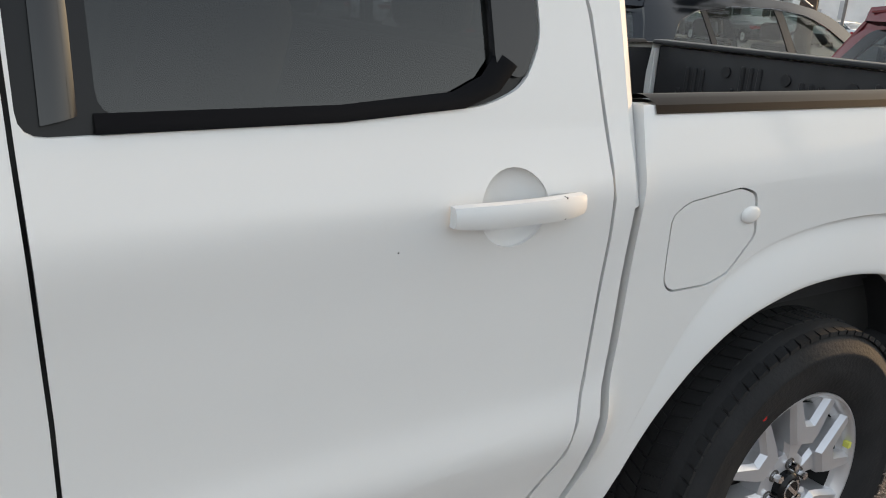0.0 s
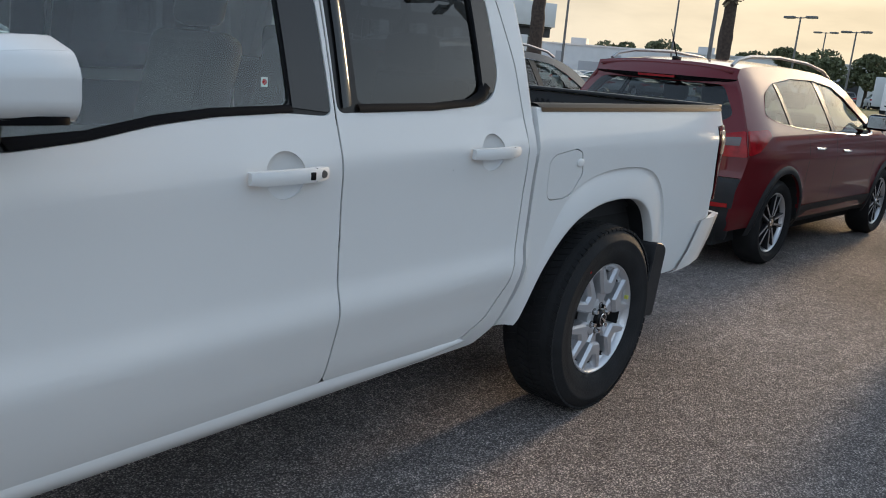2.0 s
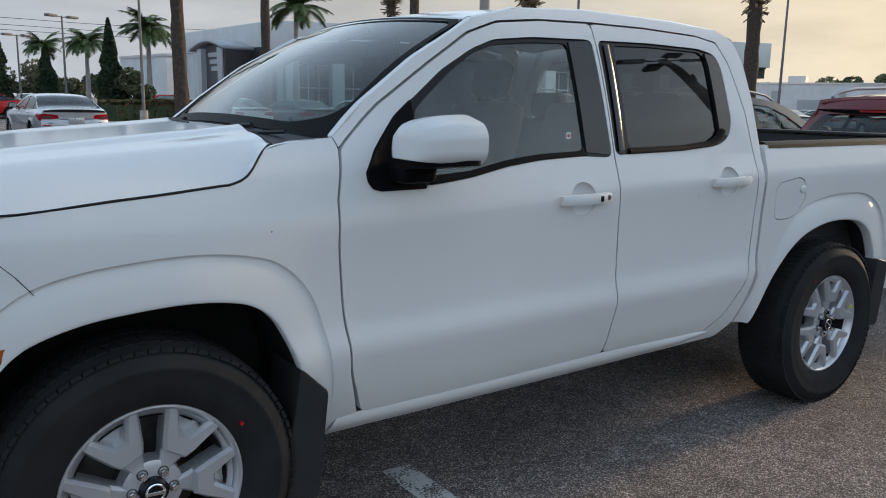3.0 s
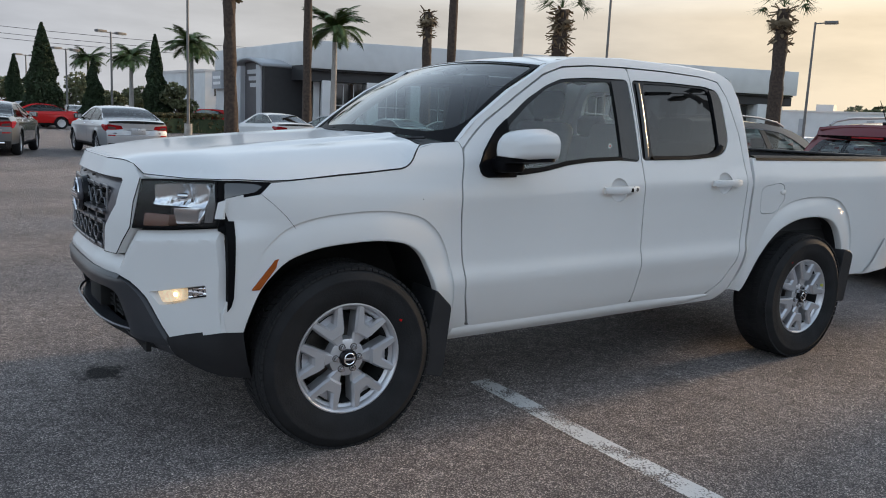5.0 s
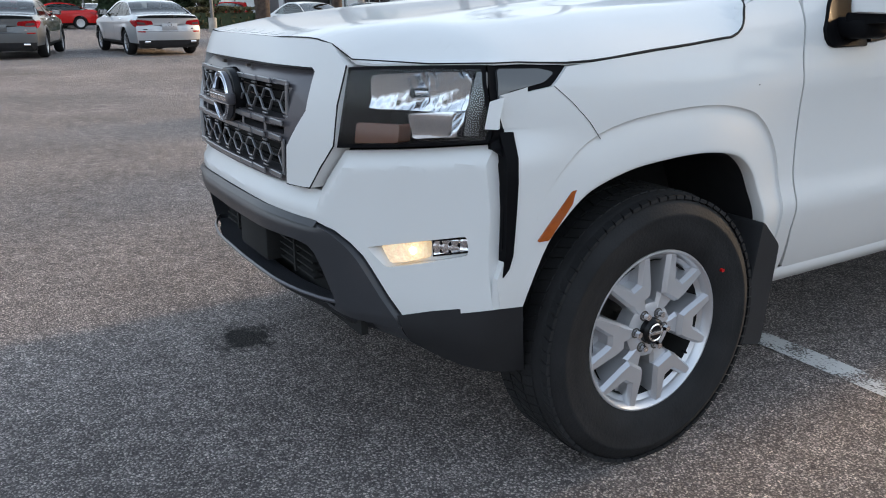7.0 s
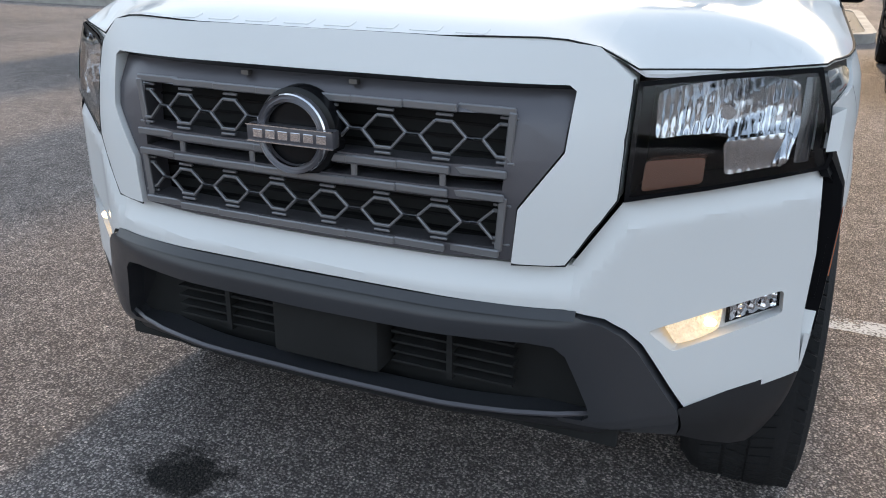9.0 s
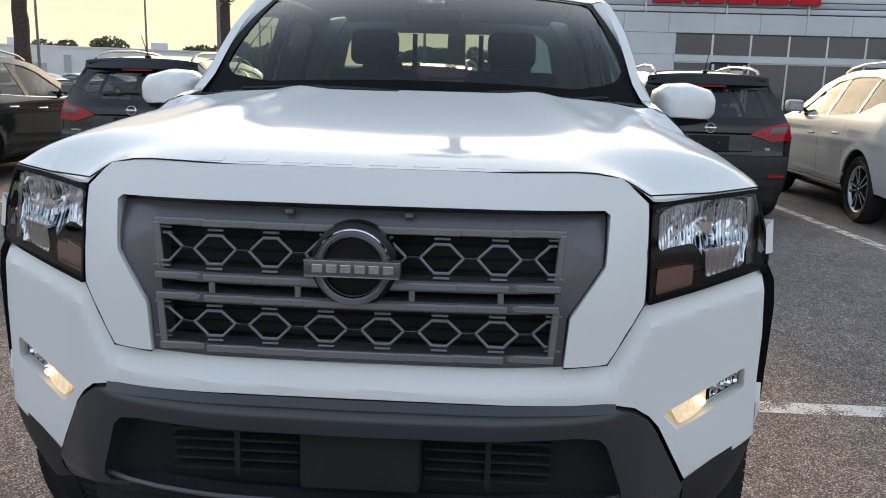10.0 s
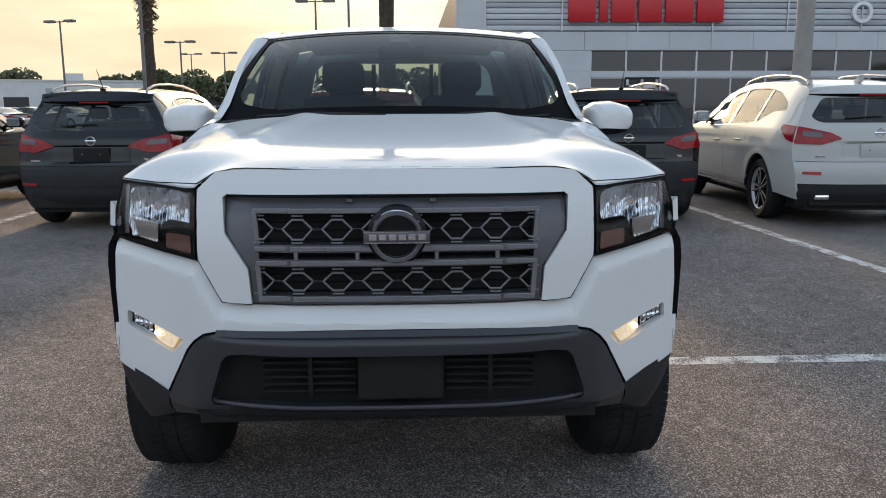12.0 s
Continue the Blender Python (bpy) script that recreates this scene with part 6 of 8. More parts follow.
# ---- far buildings ----
def build_far_building():
    """White dealer building with an arched entrance, seen across the lot."""
    B = thing("dealer_building", "white dealer building with a curved entrance canopy", "building", at=Matrix.Translation((22.0, 50.8, 0)) @ Matrix.Rotation(radians(-19.0), 4, 'Z'))
    # local x runs along the front, y goes back; the entrance wing leans back to the left
    L, Hh = 40.0, 6.7
    part("body", box(.4, L, 1.2, 22, 0, 5.0), M_STUCCO, B)
    part("parapet_band", box(-.2, L, -.5, 23, 4.75, Hh, .03), M_STUCCO, B, "white parapet band")
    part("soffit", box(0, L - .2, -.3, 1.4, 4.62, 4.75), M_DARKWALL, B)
    # solid charcoal strip puts in the shade under the parapet band
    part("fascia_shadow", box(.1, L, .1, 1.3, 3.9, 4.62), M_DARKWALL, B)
    x = .9
    while x < L - 2:
        part("pier", box(x, x + .85, -.2, 1.4, 0, 3.95, .02), M_STUCCO, B)
        wdw = part("window", box(x + .9, x + 3.2, 1.12, 1.18, .3, 3.85), M_SHOPGLASS, B)
        for q in range(4):
            part("mullion", box(x + .9 + q * .76 - .03, x + .9 + q * .76 + .03, 1.06, 1.12, .3, 3.85), M_ALU, wdw)
        part("rail", box(x + .9, x + 3.2, 1.06, 1.12, 2.2, 2.28), M_ALU, wdw)
        x += 3.25
    part("roof_mast", rod((1.0, 9, 6.6), (1.0, 9, 7.9), .07), M_POLE, B)
    E2 = thing("entrance_wing", "white entrance wing with arched canopy and dark portal", "building", at=Matrix.Translation((22.0, 51.2, 0)) @ Matrix.Rotation(radians(94.0), 4, 'Z'))
    part("wing_body", box(.3, 17.5, -16, -1.2, 0, 5.0), M_DARKWALL, E2)
    part("wing_parapet", box(0, 17.5, -16, .2, 5.0, Hh, .03), M_STUCCO, E2)
    part("wing_end", box(13.6, 17.5, -16, .1, 0, 5.1), M_STUCCO, E2)
    part("wing_glass", box(.5, 13.4, -1.15, -1.1, 0, 3.9), M_SHOPGLASS, E2)
    for k in range(9):
        part("wing_mullion", box(.6 + k * 1.55, .68 + k * 1.55, -1.1, -1.02, 0, 3.9), M_ALU, E2)
    cz = lambda u: 5.0 + .55 * math.sin(math.pi * (u - 2.2) / 6.2)
    arch = part("canopy", strip([Vector((u, 2.6, cz(u))) for u in np.linspace(2.2, 8.4, 20)], [Vector((u, -1.0, cz(u))) for u in np.linspace(2.2, 8.4, 20)], 0, 3), M_PANEL2, E2, "curved metal entrance canopy")
    md = arch.modifiers.new("thick", 'SOLIDIFY')
    md.thickness = .22
    for u, w in ((2.75, .85), (6.5, .75)):
        part("portal_leg", prism([(u, 0), (u + w * .8, 0), (u + w, 4.95), (u - .05, 4.95)], .8, lambda a, v, k: Vector((a, 2.4 - k, v)), .03), M_PANEL, E2)
    part("portal_wall", box(3.6, 6.5, 1.5, 2.0, 0, 5.2), mat("portal_panel", (.10, .095, .10), .5, vary=.1), E2)
    for k in range(3):
        part("portal_sign_bar", box(3.95, 5.95 - .25 * k, 2.0, 2.06, 4.35 - k * .5, 4.65 - k * .5), M_PANEL, E2)
    part("portal_side", box(2.3, 2.7, -.9, 2.3, 0, 5.0), M_DARKWALL, E2)
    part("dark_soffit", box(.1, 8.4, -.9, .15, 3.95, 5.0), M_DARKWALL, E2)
    part("wall_block", box(3.3, 5.7, -1.1, .05, 0, 3.95, .02), M_STUCCO, E2)
    part("left_wall", box(9.0, 13.7, -1.1, .08, 0, 5.05), M_STUCCO, E2)
    fb = part("side_fascia", box(15.2, 17.4, .1, .5, 3.4, 4.9), M_PANEL2, E2)
    for k in range(2):
        part("fascia_bar", box(15.5, 17.1, .5, .54, 4.25 - k * .5, 4.5 - k * .5), M_SIGNWHITE, fb)
    # second block further back
    C = thing("rear_dealer_block", "pale grey two-storey block behind the palms", "building", at=Matrix.Translation((23.0, 80.0, 0)) @ Matrix.Rotation(radians(8), 4, 'Z'))
    part("body", box(0, 16, 0, 12, 0, 5.4), M_STUCCO, C)
    part("coping", box(-.1, 16.1, -.1, 12.1, 5.4, 5.65), M_ALU, C)
    for k in range(6):
        part("window", box(1 + k * 2.4, 2.4 + k * 2.4, -.06, 0, 3.0, 4.4), M_SHOPGLASS, C)
        part("door", box(1.2 + k * 2.4, 2.0 + k * 2.4, -.06, 0, 0, 2.2), M_DARKWALL, C)
    part("wall_sign", box(1.0, 2.6, -.12, 0, 4.2, 4.9), mat("blue_sign", (.02, .04, .12), .4), C)
    # long low warehouse
    W = thing("warehouse", "long low white warehouse with vertical louvres", "building", at=Matrix.Translation((84.0, 66.0, 0)) @ Matrix.Rotation(radians(-68), 4, 'Z'))
    part("body", box(-30, 48, 0, 30, 0, 4.4), M_STUCCO, W)
    part("coping", box(-30.1, 48.1, -.1, 30.1, 4.4, 4.6), M_ALU, W)
    for k in range(10):
        part("louvre", box(-26 + k * 7.4, -25.2 + k * 7.4, -.08, 0, 1.6, 3.6), M_PANEL2, W)
        part("loading_door", box(-23 + k * 7.4, -20.4 + k * 7.4, -.06, 0, 0, 2.6), M_DARKWALL if k % 3 == 0 else M_PANEL2, W)
    for k in range(4):
        part("roof_unit", box(-20 + k * 16, -18 + k * 16, 4, 6, 4.6, 5.5), M_ALU, W)
    # box trailer and small shed beyond the road
    S = thing("box_trailer", "white box trailer parked beyond the road", "trailer", at=Matrix.Translation((60.5, 9.0, 0)) @ Matrix.Rotation(radians(93), 4, 'Z'))
    part("box", box(-2.6, 2.6, -1.2, 1.2, .7, 2.6, .04), M_STUCCO, S)
    for x in (-1.9, -1.2, 1.6):
        part("wheel", rod((x, -1.1, .48), (x, 1.1, .48), .46, seg=18), M_TYRE, S)
    part("chassis", box(-2.5, 2.6, -.5, .5, .5, .75), M_VOID, S)


build_far_building()


# ---- poles, signs, bin ----
def build_pole(x, y, h, r=.09, heads=2, arm=.7, turn=0.0, material=None, base=True, lean=0.0):
    P = thing("light_pole", "tall grey car-park light pole with flat twin lamp heads" if heads > 1 else ("tall grey car-park light pole with a flat lamp head" if heads else "tall plain utility pole"), "light pole", "car park light poles" if heads else "", Matrix.Translation((x, y, 0)) @ Matrix.Rotation(radians(turn), 4, 'Z') @ Matrix.Rotation(radians(lean), 4, 'Y'))
    part("shaft", rod((0, 0, 0), (0, 0, h), r, r * .65, 14), material or M_POLE, P)
    if base:
        part("footing", rod((0, 0, 0), (0, 0, .7), r * 2.4, r * 2.4, 18), M_CONC, P)
    for i in range(heads):
        s = 1 if i % 2 == 0 else -1
        v = Vector((s, 0, 0)) if i < 2 else Vector((0, s, 0))
        a = part("arm", rod((0, 0, h - .08), v * arm + Vector((0, 0, h - .04)), .035, seg=8), M_POLE, P)
        hd = part("lamp_head", box(arm - .1, arm + .62, -.20, .20, -.09, .07, .04, 2, Matrix.Translation((0, 0, h - .02)) @ Matrix.Rotation(math.atan2(v.y, v.x), 4, 'Z')), M_POLE, a)
        part("lamp_glass", box(arm, arm + .55, -.16, .16, -.098, -.088, .0, 2, Matrix.Translation((0, 0, h - .02)) @ Matrix.Rotation(math.atan2(v.y, v.x), 4, 'Z')), M_SIGNWHITE, a)
    return P


for x, y, h, hd, tn in ((52.4, 22.8, 7.0, 2, 70), (30.2, 10.5, 8.6, 1, 160), (84, 22.6, 6.9, 2, 80), (46.6, 5.4, 7.6, 2, 85), (40.3, 23.6, 7.7, 1, -60), (29.6, 28.6, 11.0, 2, 20), (10.3, 39.5, 8.4, 2, 10), (9.4, 55.1, 6.4, 2, 30), (8.0, 65.4, 5.7, 2, 30), (7.0, 84.0, 6.0, 2, 30), (57.7, 16.5, 6.1, 2, 75), (68.3, 15.7, 6.0, 2, 75), (40.3, 3.0, 8.8, 1, 120)):
    build_pole(x, y, h, .085, hd, .55, tn)
build_pole(16.8, 19.8, 12.0, .20, 0, material=M_CONCPOLE)
build_pole(14.6, -8.7, 8.9, .21, 4, .6, 25, material=M_CONCPOLE)


def build_sign():
    S = thing("speed_sign", "small white speed limit sign on a thin post", "sign", at=Matrix.Translation((25.1, 3.0, 0)) @ Matrix.Rotation(radians(8), 4, 'Z'))
    part("post", rod((0, 0, 0), (0, 0, 2.2), .03, seg=8), M_POLE, S)
    part("plate", box(-.05, -.03, -.165, .165, 1.02, 1.75, .004), M_SIGNWHITE, S)
    for z, w in ((1.64, .12), (1.55, .10)):
        part("plain_bar", box(-.058, -.05, -w, w, z - .025, z + .025), M_TRIM, S)
    cu = bpy.data.curves.new("digit", 'FONT')
    cu.body, cu.size, cu.extrude = "5", .36, .003
    cu.align_x = 'CENTER'
    ob = new("digit", cu)
    cu.materials.append(M_TRIM)
    ob.parent = S
    ob.matrix_local = Matrix.Translation((-.056, 0, 1.12)) @ Matrix.Rotation(radians(-90), 4, 'Z') @ Matrix.Rotation(radians(90), 4, 'X')
    R = thing("leaning_rod", "thin dark steel rod leaning by the kerb", "rod", at=Matrix.Translation((14.6, -.42, 0.1)))
    part("shaft", rod((0, 0, 0), (.1, -.22, 2.0), .02, .02, 8), M_TRIM, R)
    D = thing("dumpster", "green wheeled dumpster by the far kerb", "dumpster", at=Matrix.Translation((45.4, 2.2, 0)) @ Matrix.Rotation(radians(6), 4, 'Z'))
    part("bin", prism(soften([(-1.0, .2), (1.0, .2), (1.15, 1.35), (-1.15, 1.35)], .05), 1.2, lambda u, v, w: Vector((w - .6, u, v)), .02), M_GREENBIN, D)
    part("lid", box(-.7, .7, -1.18, 1.18, 1.35, 1.45, .03), M_GREENBIN, D)
    for a in (-.8, .8):
        part("wheel", rod((-.3, a, .1), (.3, a, .1), .1, seg=12), M_TYRE, D)


build_sign()


# ---- plants ----
def leaf_cloud(rs, n, place, size, flat_k=.35):
    """Many small leaf blades; place() gives a point and a rough outward way."""
    verts, faces = [], []
    for i in range(n):
        p, d = place()
        d = (Vector(d) + Vector(rs.normal(0, .6, 3))).normalized()
        u = d.orthogonal().normalized()
        u.rotate(Matrix.Rotation(rs.uniform(0, 6.3), 3, d))
        v = d.cross(u)
        s = size * rs.uniform(.6, 1.4)
        k = len(verts)
        verts += [p - u * s * .5, p + d * s * .5 + v * s * flat_k * .5, p + u * s * .5 + d * s * .3, p - d * s * .3 - v * s * flat_k]
        faces.append((k, k + 1, k + 2, k + 3))
    me = bpy.data.meshes.new("leaves")
    me.from_pydata([tuple(v) for v in verts], [], faces)
    return me


def mesh_part(name, me, material, parent, label=""):
    me.materials.append(material)
    ob = new(name, me)
    ob.parent = parent
    return tagged(ob, label) if label else ob


def trunk_mesh(h, r0, r1, rs, lean=.02, rough=.12, seg=12, n=14, swell=0.0):
    pts = [Vector((lean * h * math.sin(i / n * 1.7), lean * .5 * h * math.sin(i / n * 2.6), h * i / n)) for i in range(n + 1)]
    bm = tube(pts, r0, seg, lambda t: (r0 + (r1 - r0) * t) * (1 + rough * math.sin(t * 91) * .3) + swell * math.exp(-t * 9))
    for v in bm.verts:
        v.co += Vector((noise.noise(v.co * 6), noise.noise(v.co * 6 + Vector((5, 0, 0))), 0)) * rough * r0
    return bm, pts[-1]


def feather_frond(verts, faces, root, az, rise, length, rs, droop=1.1, w=.48):
    """An arching feather leaf: a rib with many leaflets on either side."""
    d = Vector((math.cos(az), math.sin(az), 0))
    n = 16
    prev = root.copy()
    ang = rise
    for i in range(n):
        t = i / (n - 1)
        ang = rise - droop * t ** 1.3
        step = d * math.cos(ang) + Vector((0, 0, math.sin(ang)))
        cur = prev + step * length / n
        side_v = step.cross(Vector((0, 0, 1))).normalized()
        up = side_v.cross(step)
        wd = w * math.sin(math.pi * min(1, .12 + t * .9)) ** .7
        for sgn in (-1, 1):
            for q in (.0, .25, .5, .75):
                b0 = prev.lerp(cur, q)
                tip = b0 + side_v * sgn * wd * rs.uniform(.8, 1.1) + step * wd * .55 - up * wd * rs.uniform(.15, .5)
                b1 = b0 + step * (.055 * length / 2.2)
                k = len(verts)
                verts += [tuple(b0), tuple(b1), tuple(tip)]
                faces.append((k, k + 1, k + 2))
        k = len(verts)
        verts += [tuple(prev + side_v * .02), tuple(prev - side_v * .02), tuple(cur - side_v * .014), tuple(cur + side_v * .014)]
        faces.append((k, k + 1, k + 2, k + 3))
        prev = cur


def build_feather_palm(x, y, h, seed, crown=2.3):
    rs = np.random.RandomState(seed)
    P = thing("palm_tree", "tall palm with a smooth trunk and green feather fronds", "palm tree", "palms in the car park", Matrix.Translation((x, y, 0)))
    bm, top = trunk_mesh(h - crown * .45, .22, .13, rs, .01, .08)
    part("trunk", bm, M_CONCPOLE, P)
    part("crownshaft", rod(top, top + Vector((0, 0, .9)), .14, .07, 10), M_FROND, P)
    verts, faces = [], []
    for i in range(38):
        az = i * 2.4 + rs.uniform(-.3, .3)
        feather_frond(verts, faces, top + Vector((0, 0, .8)), az, rs.uniform(-.1, 1.25), crown * rs.uniform(.85, 1.1), rs, rs.uniform(1.0, 1.7), .55)
    me = bpy.data.meshes.new("crown")
    me.from_pydata(verts, [], faces)
    mesh_part("crown", me, M_FROND, P)


def build_boot_palm(x, y, h, seed, green=True, bushy=1.0, r=.24, dead=18, boots=1.6):
    """Cabbage palm: rough trunk, a collar of dry boots, fan leaves."""
    rs = np.random.RandomState(seed)
    P = thing("cabbage_palm", "cabbage palm with a rough brown trunk and shaggy dry collar" if dead else "bare brown cabbage palm trunk", "palm tree", "palms in the car park", Matrix.Translation((x, y, 0)))
    bm, top = trunk_mesh(h, r, r * .8, rs, rs.uniform(-.02, .02), .16, 12, 18, .05)
    part("trunk", bm, M_BARK, P)
    verts, faces = [], []
    for i in range(int(46 * boots) if dead else 0):
        a, z = rs.uniform(0, 6.28), top.z - rs.uniform(-.1, boots)
        d = Vector((math.cos(a), math.sin(a), 0))
        p = Vector((top.x, top.y, z)) + d * r * .7
        q = p + d * rs.uniform(.14, .40) * bushy + Vector((0, 0, rs.uniform(-.35, .30)))
        sdv = d.cross(Vector((0, 0, 1))) * rs.uniform(.04, .09)
        k = len(verts)
        verts += [tuple(p - sdv), tuple(p + sdv), tuple(q + sdv * .7), tuple(q - sdv * .7), tuple(p - sdv - d * .04 + Vector((0, 0, -.05))), tuple(q - Vector((0, 0, .05)))]
        faces += [(k, k + 1, k + 2, k + 3), (k, k + 4, k + 5, k + 3), (k + 1, k + 2, k + 5, k + 4)]
    if faces:
        me = bpy.data.meshes.new("collar")
        me.from_pydata(verts, [], faces)
        mesh_part("dry_collar", me, M_FRONDDRY, P)
    for kind, n, m in (("green_crown", 26 if green else 0, M_FROND), ("dead_fronds", dead, M_FRONDDRY)):
        verts, faces = [], []
        for i in range(n):
            a = rs.uniform(0, 6.28)
            el = rs.uniform(.0, 1.4) if m is M_FROND else rs.uniform(-1.3, -.5)
            L = rs.uniform(.7, 1.0) * (1.0 if m is M_FROND else .55) * bushy
            d = Vector((math.cos(a) * math.cos(el), math.sin(a) * math.cos(el), math.sin(el)))
            root = top + Vector((0, 0, .1 if m is M_FROND else -.1))
            c = root + d * L
            sd = d.cross(Vector((0, 0, 1))).normalized()
            upv = sd.cross(d)
            k = len(verts)
            verts += [tuple(root + sd * .015), tuple(root - sd * .015), tuple(c - sd * .01), tuple(c + sd * .01)]
            faces.append((k, k + 1, k + 2, k + 3))
            for j in range(15):
                t = (j / 14 - .5) * 3.3
                dr = (d * math.cos(t) + sd * math.sin(t)).normalized()
                tip = c + dr * L * rs.uniform(.65, .9) + Vector((0, 0, -.22 * L * (abs(t) + .3)))
                w = (upv * .3 + sd.cross(dr) * .0 + d.cross(dr) * .0 + sd * .05)
                nn = dr.cross(upv).normalized() * .028 * bushy
                k = len(verts)
                verts += [tuple(c - nn), tuple(c + nn), tuple(tip)]
                faces.append((k, k + 1, k + 2))
        if faces:
            me = bpy.data.meshes.new(kind)
            me.from_pydata(verts, [], faces)
            mesh_part(kind, me, m, P)


def build_cypress(x, y, h, r, seed):
    rs = np.random.RandomState(seed)
    P = thing("cypress_tree", "dense dark green columnar cypress tree", "tree", "cypresses along the lot", Matrix.Translation((x, y, 0)))
    part("trunk", rod((0, 0, 0), (0, 0, h * .5), .14, .06, 8), M_WOOD, P)
    lobes = [(rs.uniform(0, 6.28), rs.uniform(.1, .8), rs.uniform(.12, .3)) for _ in range(16)]

    def place():
        t = rs.beta(1.1, 1.5)
        a = rs.uniform(0, 6.28)
        rr = r * min(1, (t * 5 + .35)) * (1 - t) ** .85
        for la, lt, lk in lobes:
            rr *= 1 + lk * math.exp(-((t - lt) / .08) ** 2) * math.cos(a - la)
        rr *= rs.uniform(.72, 1.05)
        return Vector((rr * math.cos(a), rr * math.sin(a), .25 + t * (h - .25))), Vector((math.cos(a) * .5, math.sin(a) * .5, 1.0))
    mesh_part("crown", leaf_cloud(rs, 12000, place, .14), M_CYPRESS, P)


def build_tree(x, y, h, r, seed, n=2600, name="broadleaf_tree", size=.42):
    rs = np.random.RandomState(seed)
    P = thing(name, "broad dark green leafy tree with an uneven crown", "tree", "trees beyond the lot", Matrix.Translation((x, y, 0)))
    part("trunk", rod((0, 0, 0), (0, 0, h * .45), r * .07 + .06, r * .05, 8), M_WOOD, P)
    blobs = []
    for i in range(9):
        a = rs.uniform(0, 6.28)
        c = Vector((math.cos(a) * r * rs.uniform(.2, .7), math.sin(a) * r * rs.uniform(.2, .7), h * rs.uniform(.42, .85)))
        blobs.append((c, r * rs.uniform(.30, .52)))
        part("limb", rod((0, 0, h * .32), c, r * .03 + .02, .02, 6), M_WOOD, P)

    def place():
        c, q = blobs[rs.randint(len(blobs))]
        d = Vector(rs.normal(0, 1, 3)).normalized()
        return c + Vector((d.x, d.y, d.z * .75)) * q * rs.uniform(.55, 1.0) ** .5, d
    mesh_part("crown", leaf_cloud(rs, n, place, size), M_LEAF, P)
    return P


def build_hedge(x0, y0, x1, y1, h, w, seed, label="long clipped hedge with brownish tips"):
    rs = np.random.RandomState(seed)
    P = thing("hedge", label, "hedge", at=Matrix.Translation((x0, y0, 0)))
    d = Vector((x1 - x0, y1 - y0, 0))
    q = Vector((-d.y, d.x, 0)).normalized()

    def place():
        t = rs.uniform()
        a = rs.uniform(-1, 1)
        k = 1 + .18 * noise.noise(Vector((t * d.length * .6, 3, 1)))
        top = rs.uniform() < .5
        p = d * t + q * a * w / 2 + Vector((0, 0, h * k if top else rs.uniform(.05, h * k)))
        return p, (0, 0, 1)
    mesh_part("leaves", leaf_cloud(rs, int(320 * d.length), place, .20), M_HEDGE, P)
    bm = box(-.02, d.length + .02, -w * .4, w * .4, 0, h * .8)
    bmesh.ops.rotate(bm, cent=(0, 0, 0), matrix=Matrix.Rotation(math.atan2(d.y, d.x), 3, 'Z'), verts=bm.verts)
    part("core", bm, M_CYPRESS, P)


for x, y, h, r, sd in ((3.6, 55.9, 4.5, .85, 1), (4.7, 50.7, 6.2, 1.35, 2), (9.1, 60.2, 4.9, .95, 3), (11.0, 49.6, 6.0, 1.0, 4), (-2.0, 62.0, 5.0, 1.0, 5)):
    build_cypress(x, y, h, r, sd)
build_tree(12.0, 48.2, 3.2, 1.1, 11, 1500, "shrub_tree", .22)
for x, y, h, sd, cr in ((19.5, 41.4, 6.9, 21, 2.4), (14.4, 53.9, 6.1, 22, 2.3), (12.6, 64.7, 5.6, 23, 2.2), (10.6, 72.0, 5.4, 24, 2.0)):
    build_feather_palm(x, y, h, sd, cr)
build_boot_palm(31.2, 19.2, 7.0, 31, True, 1.15, .34, 26, 1.7)
build_boot_palm(24.4, 26.5, 6.9, 32, True, 1.2, .42, 16, 2.4)
build_boot_palm(21.9, 34.5, 7.2, 33, False, 1.0, .30, 26, 1.3)
build_boot_palm(7.8, 24.6, 6.6, 34, True, 1.0, .24, 30, 1.3)
build_boot_palm(14.2, 32.9, 9.4, 35, True, 1.0, .22, 10, .8)
build_boot_palm(14.8, 21.2, 9.0, 36, True, 1.0, .18, 8, .8)
build_boot_palm(33.2, 11.2, 6.4, 37, True, .9, .30, 22, 1.8)
build_boot_palm(15.6, 0.42, 8.5, 39, True, 1.2, .19, 14, 1.2)
build_hedge(9.9, 45.5, 15.6, 49.5, 1.1, 1.4, 41)
rs0 = np.random.RandomState(77)
for i in (4, 5, 6):
    build_tree(84 + rs0.uniform(-3, 10), 12 + i * 2.0 + rs0.uniform(-1, 1), rs0.uniform(4.6, 6.4), rs0.uniform(2.4, 3.4), 100 + i, 4200, size=.30)
for i in range(7):
    build_tree(96 + rs0.uniform(-4, 8), -16 + i * 4.2 + rs0.uniform(-1, 1), rs0.uniform(5.0, 7.2), rs0.uniform(3, 4), 130 + i, 3600, size=.36)
for i in range(7):
    build_tree(118 + rs0.uniform(-4, 14), 40 + i * 8 + rs0.uniform(-2, 2), rs0.uniform(6, 7.6), rs0.uniform(3, 5), 150 + i, 2600, size=.45)
for i in range(8):
    build_tree(-6 + i * 4.4, 96 + rs0.uniform(-5, 5), rs0.uniform(3.2, 4.8), rs0.uniform(2.4, 3.4), 170 + i, 3600, size=.28)


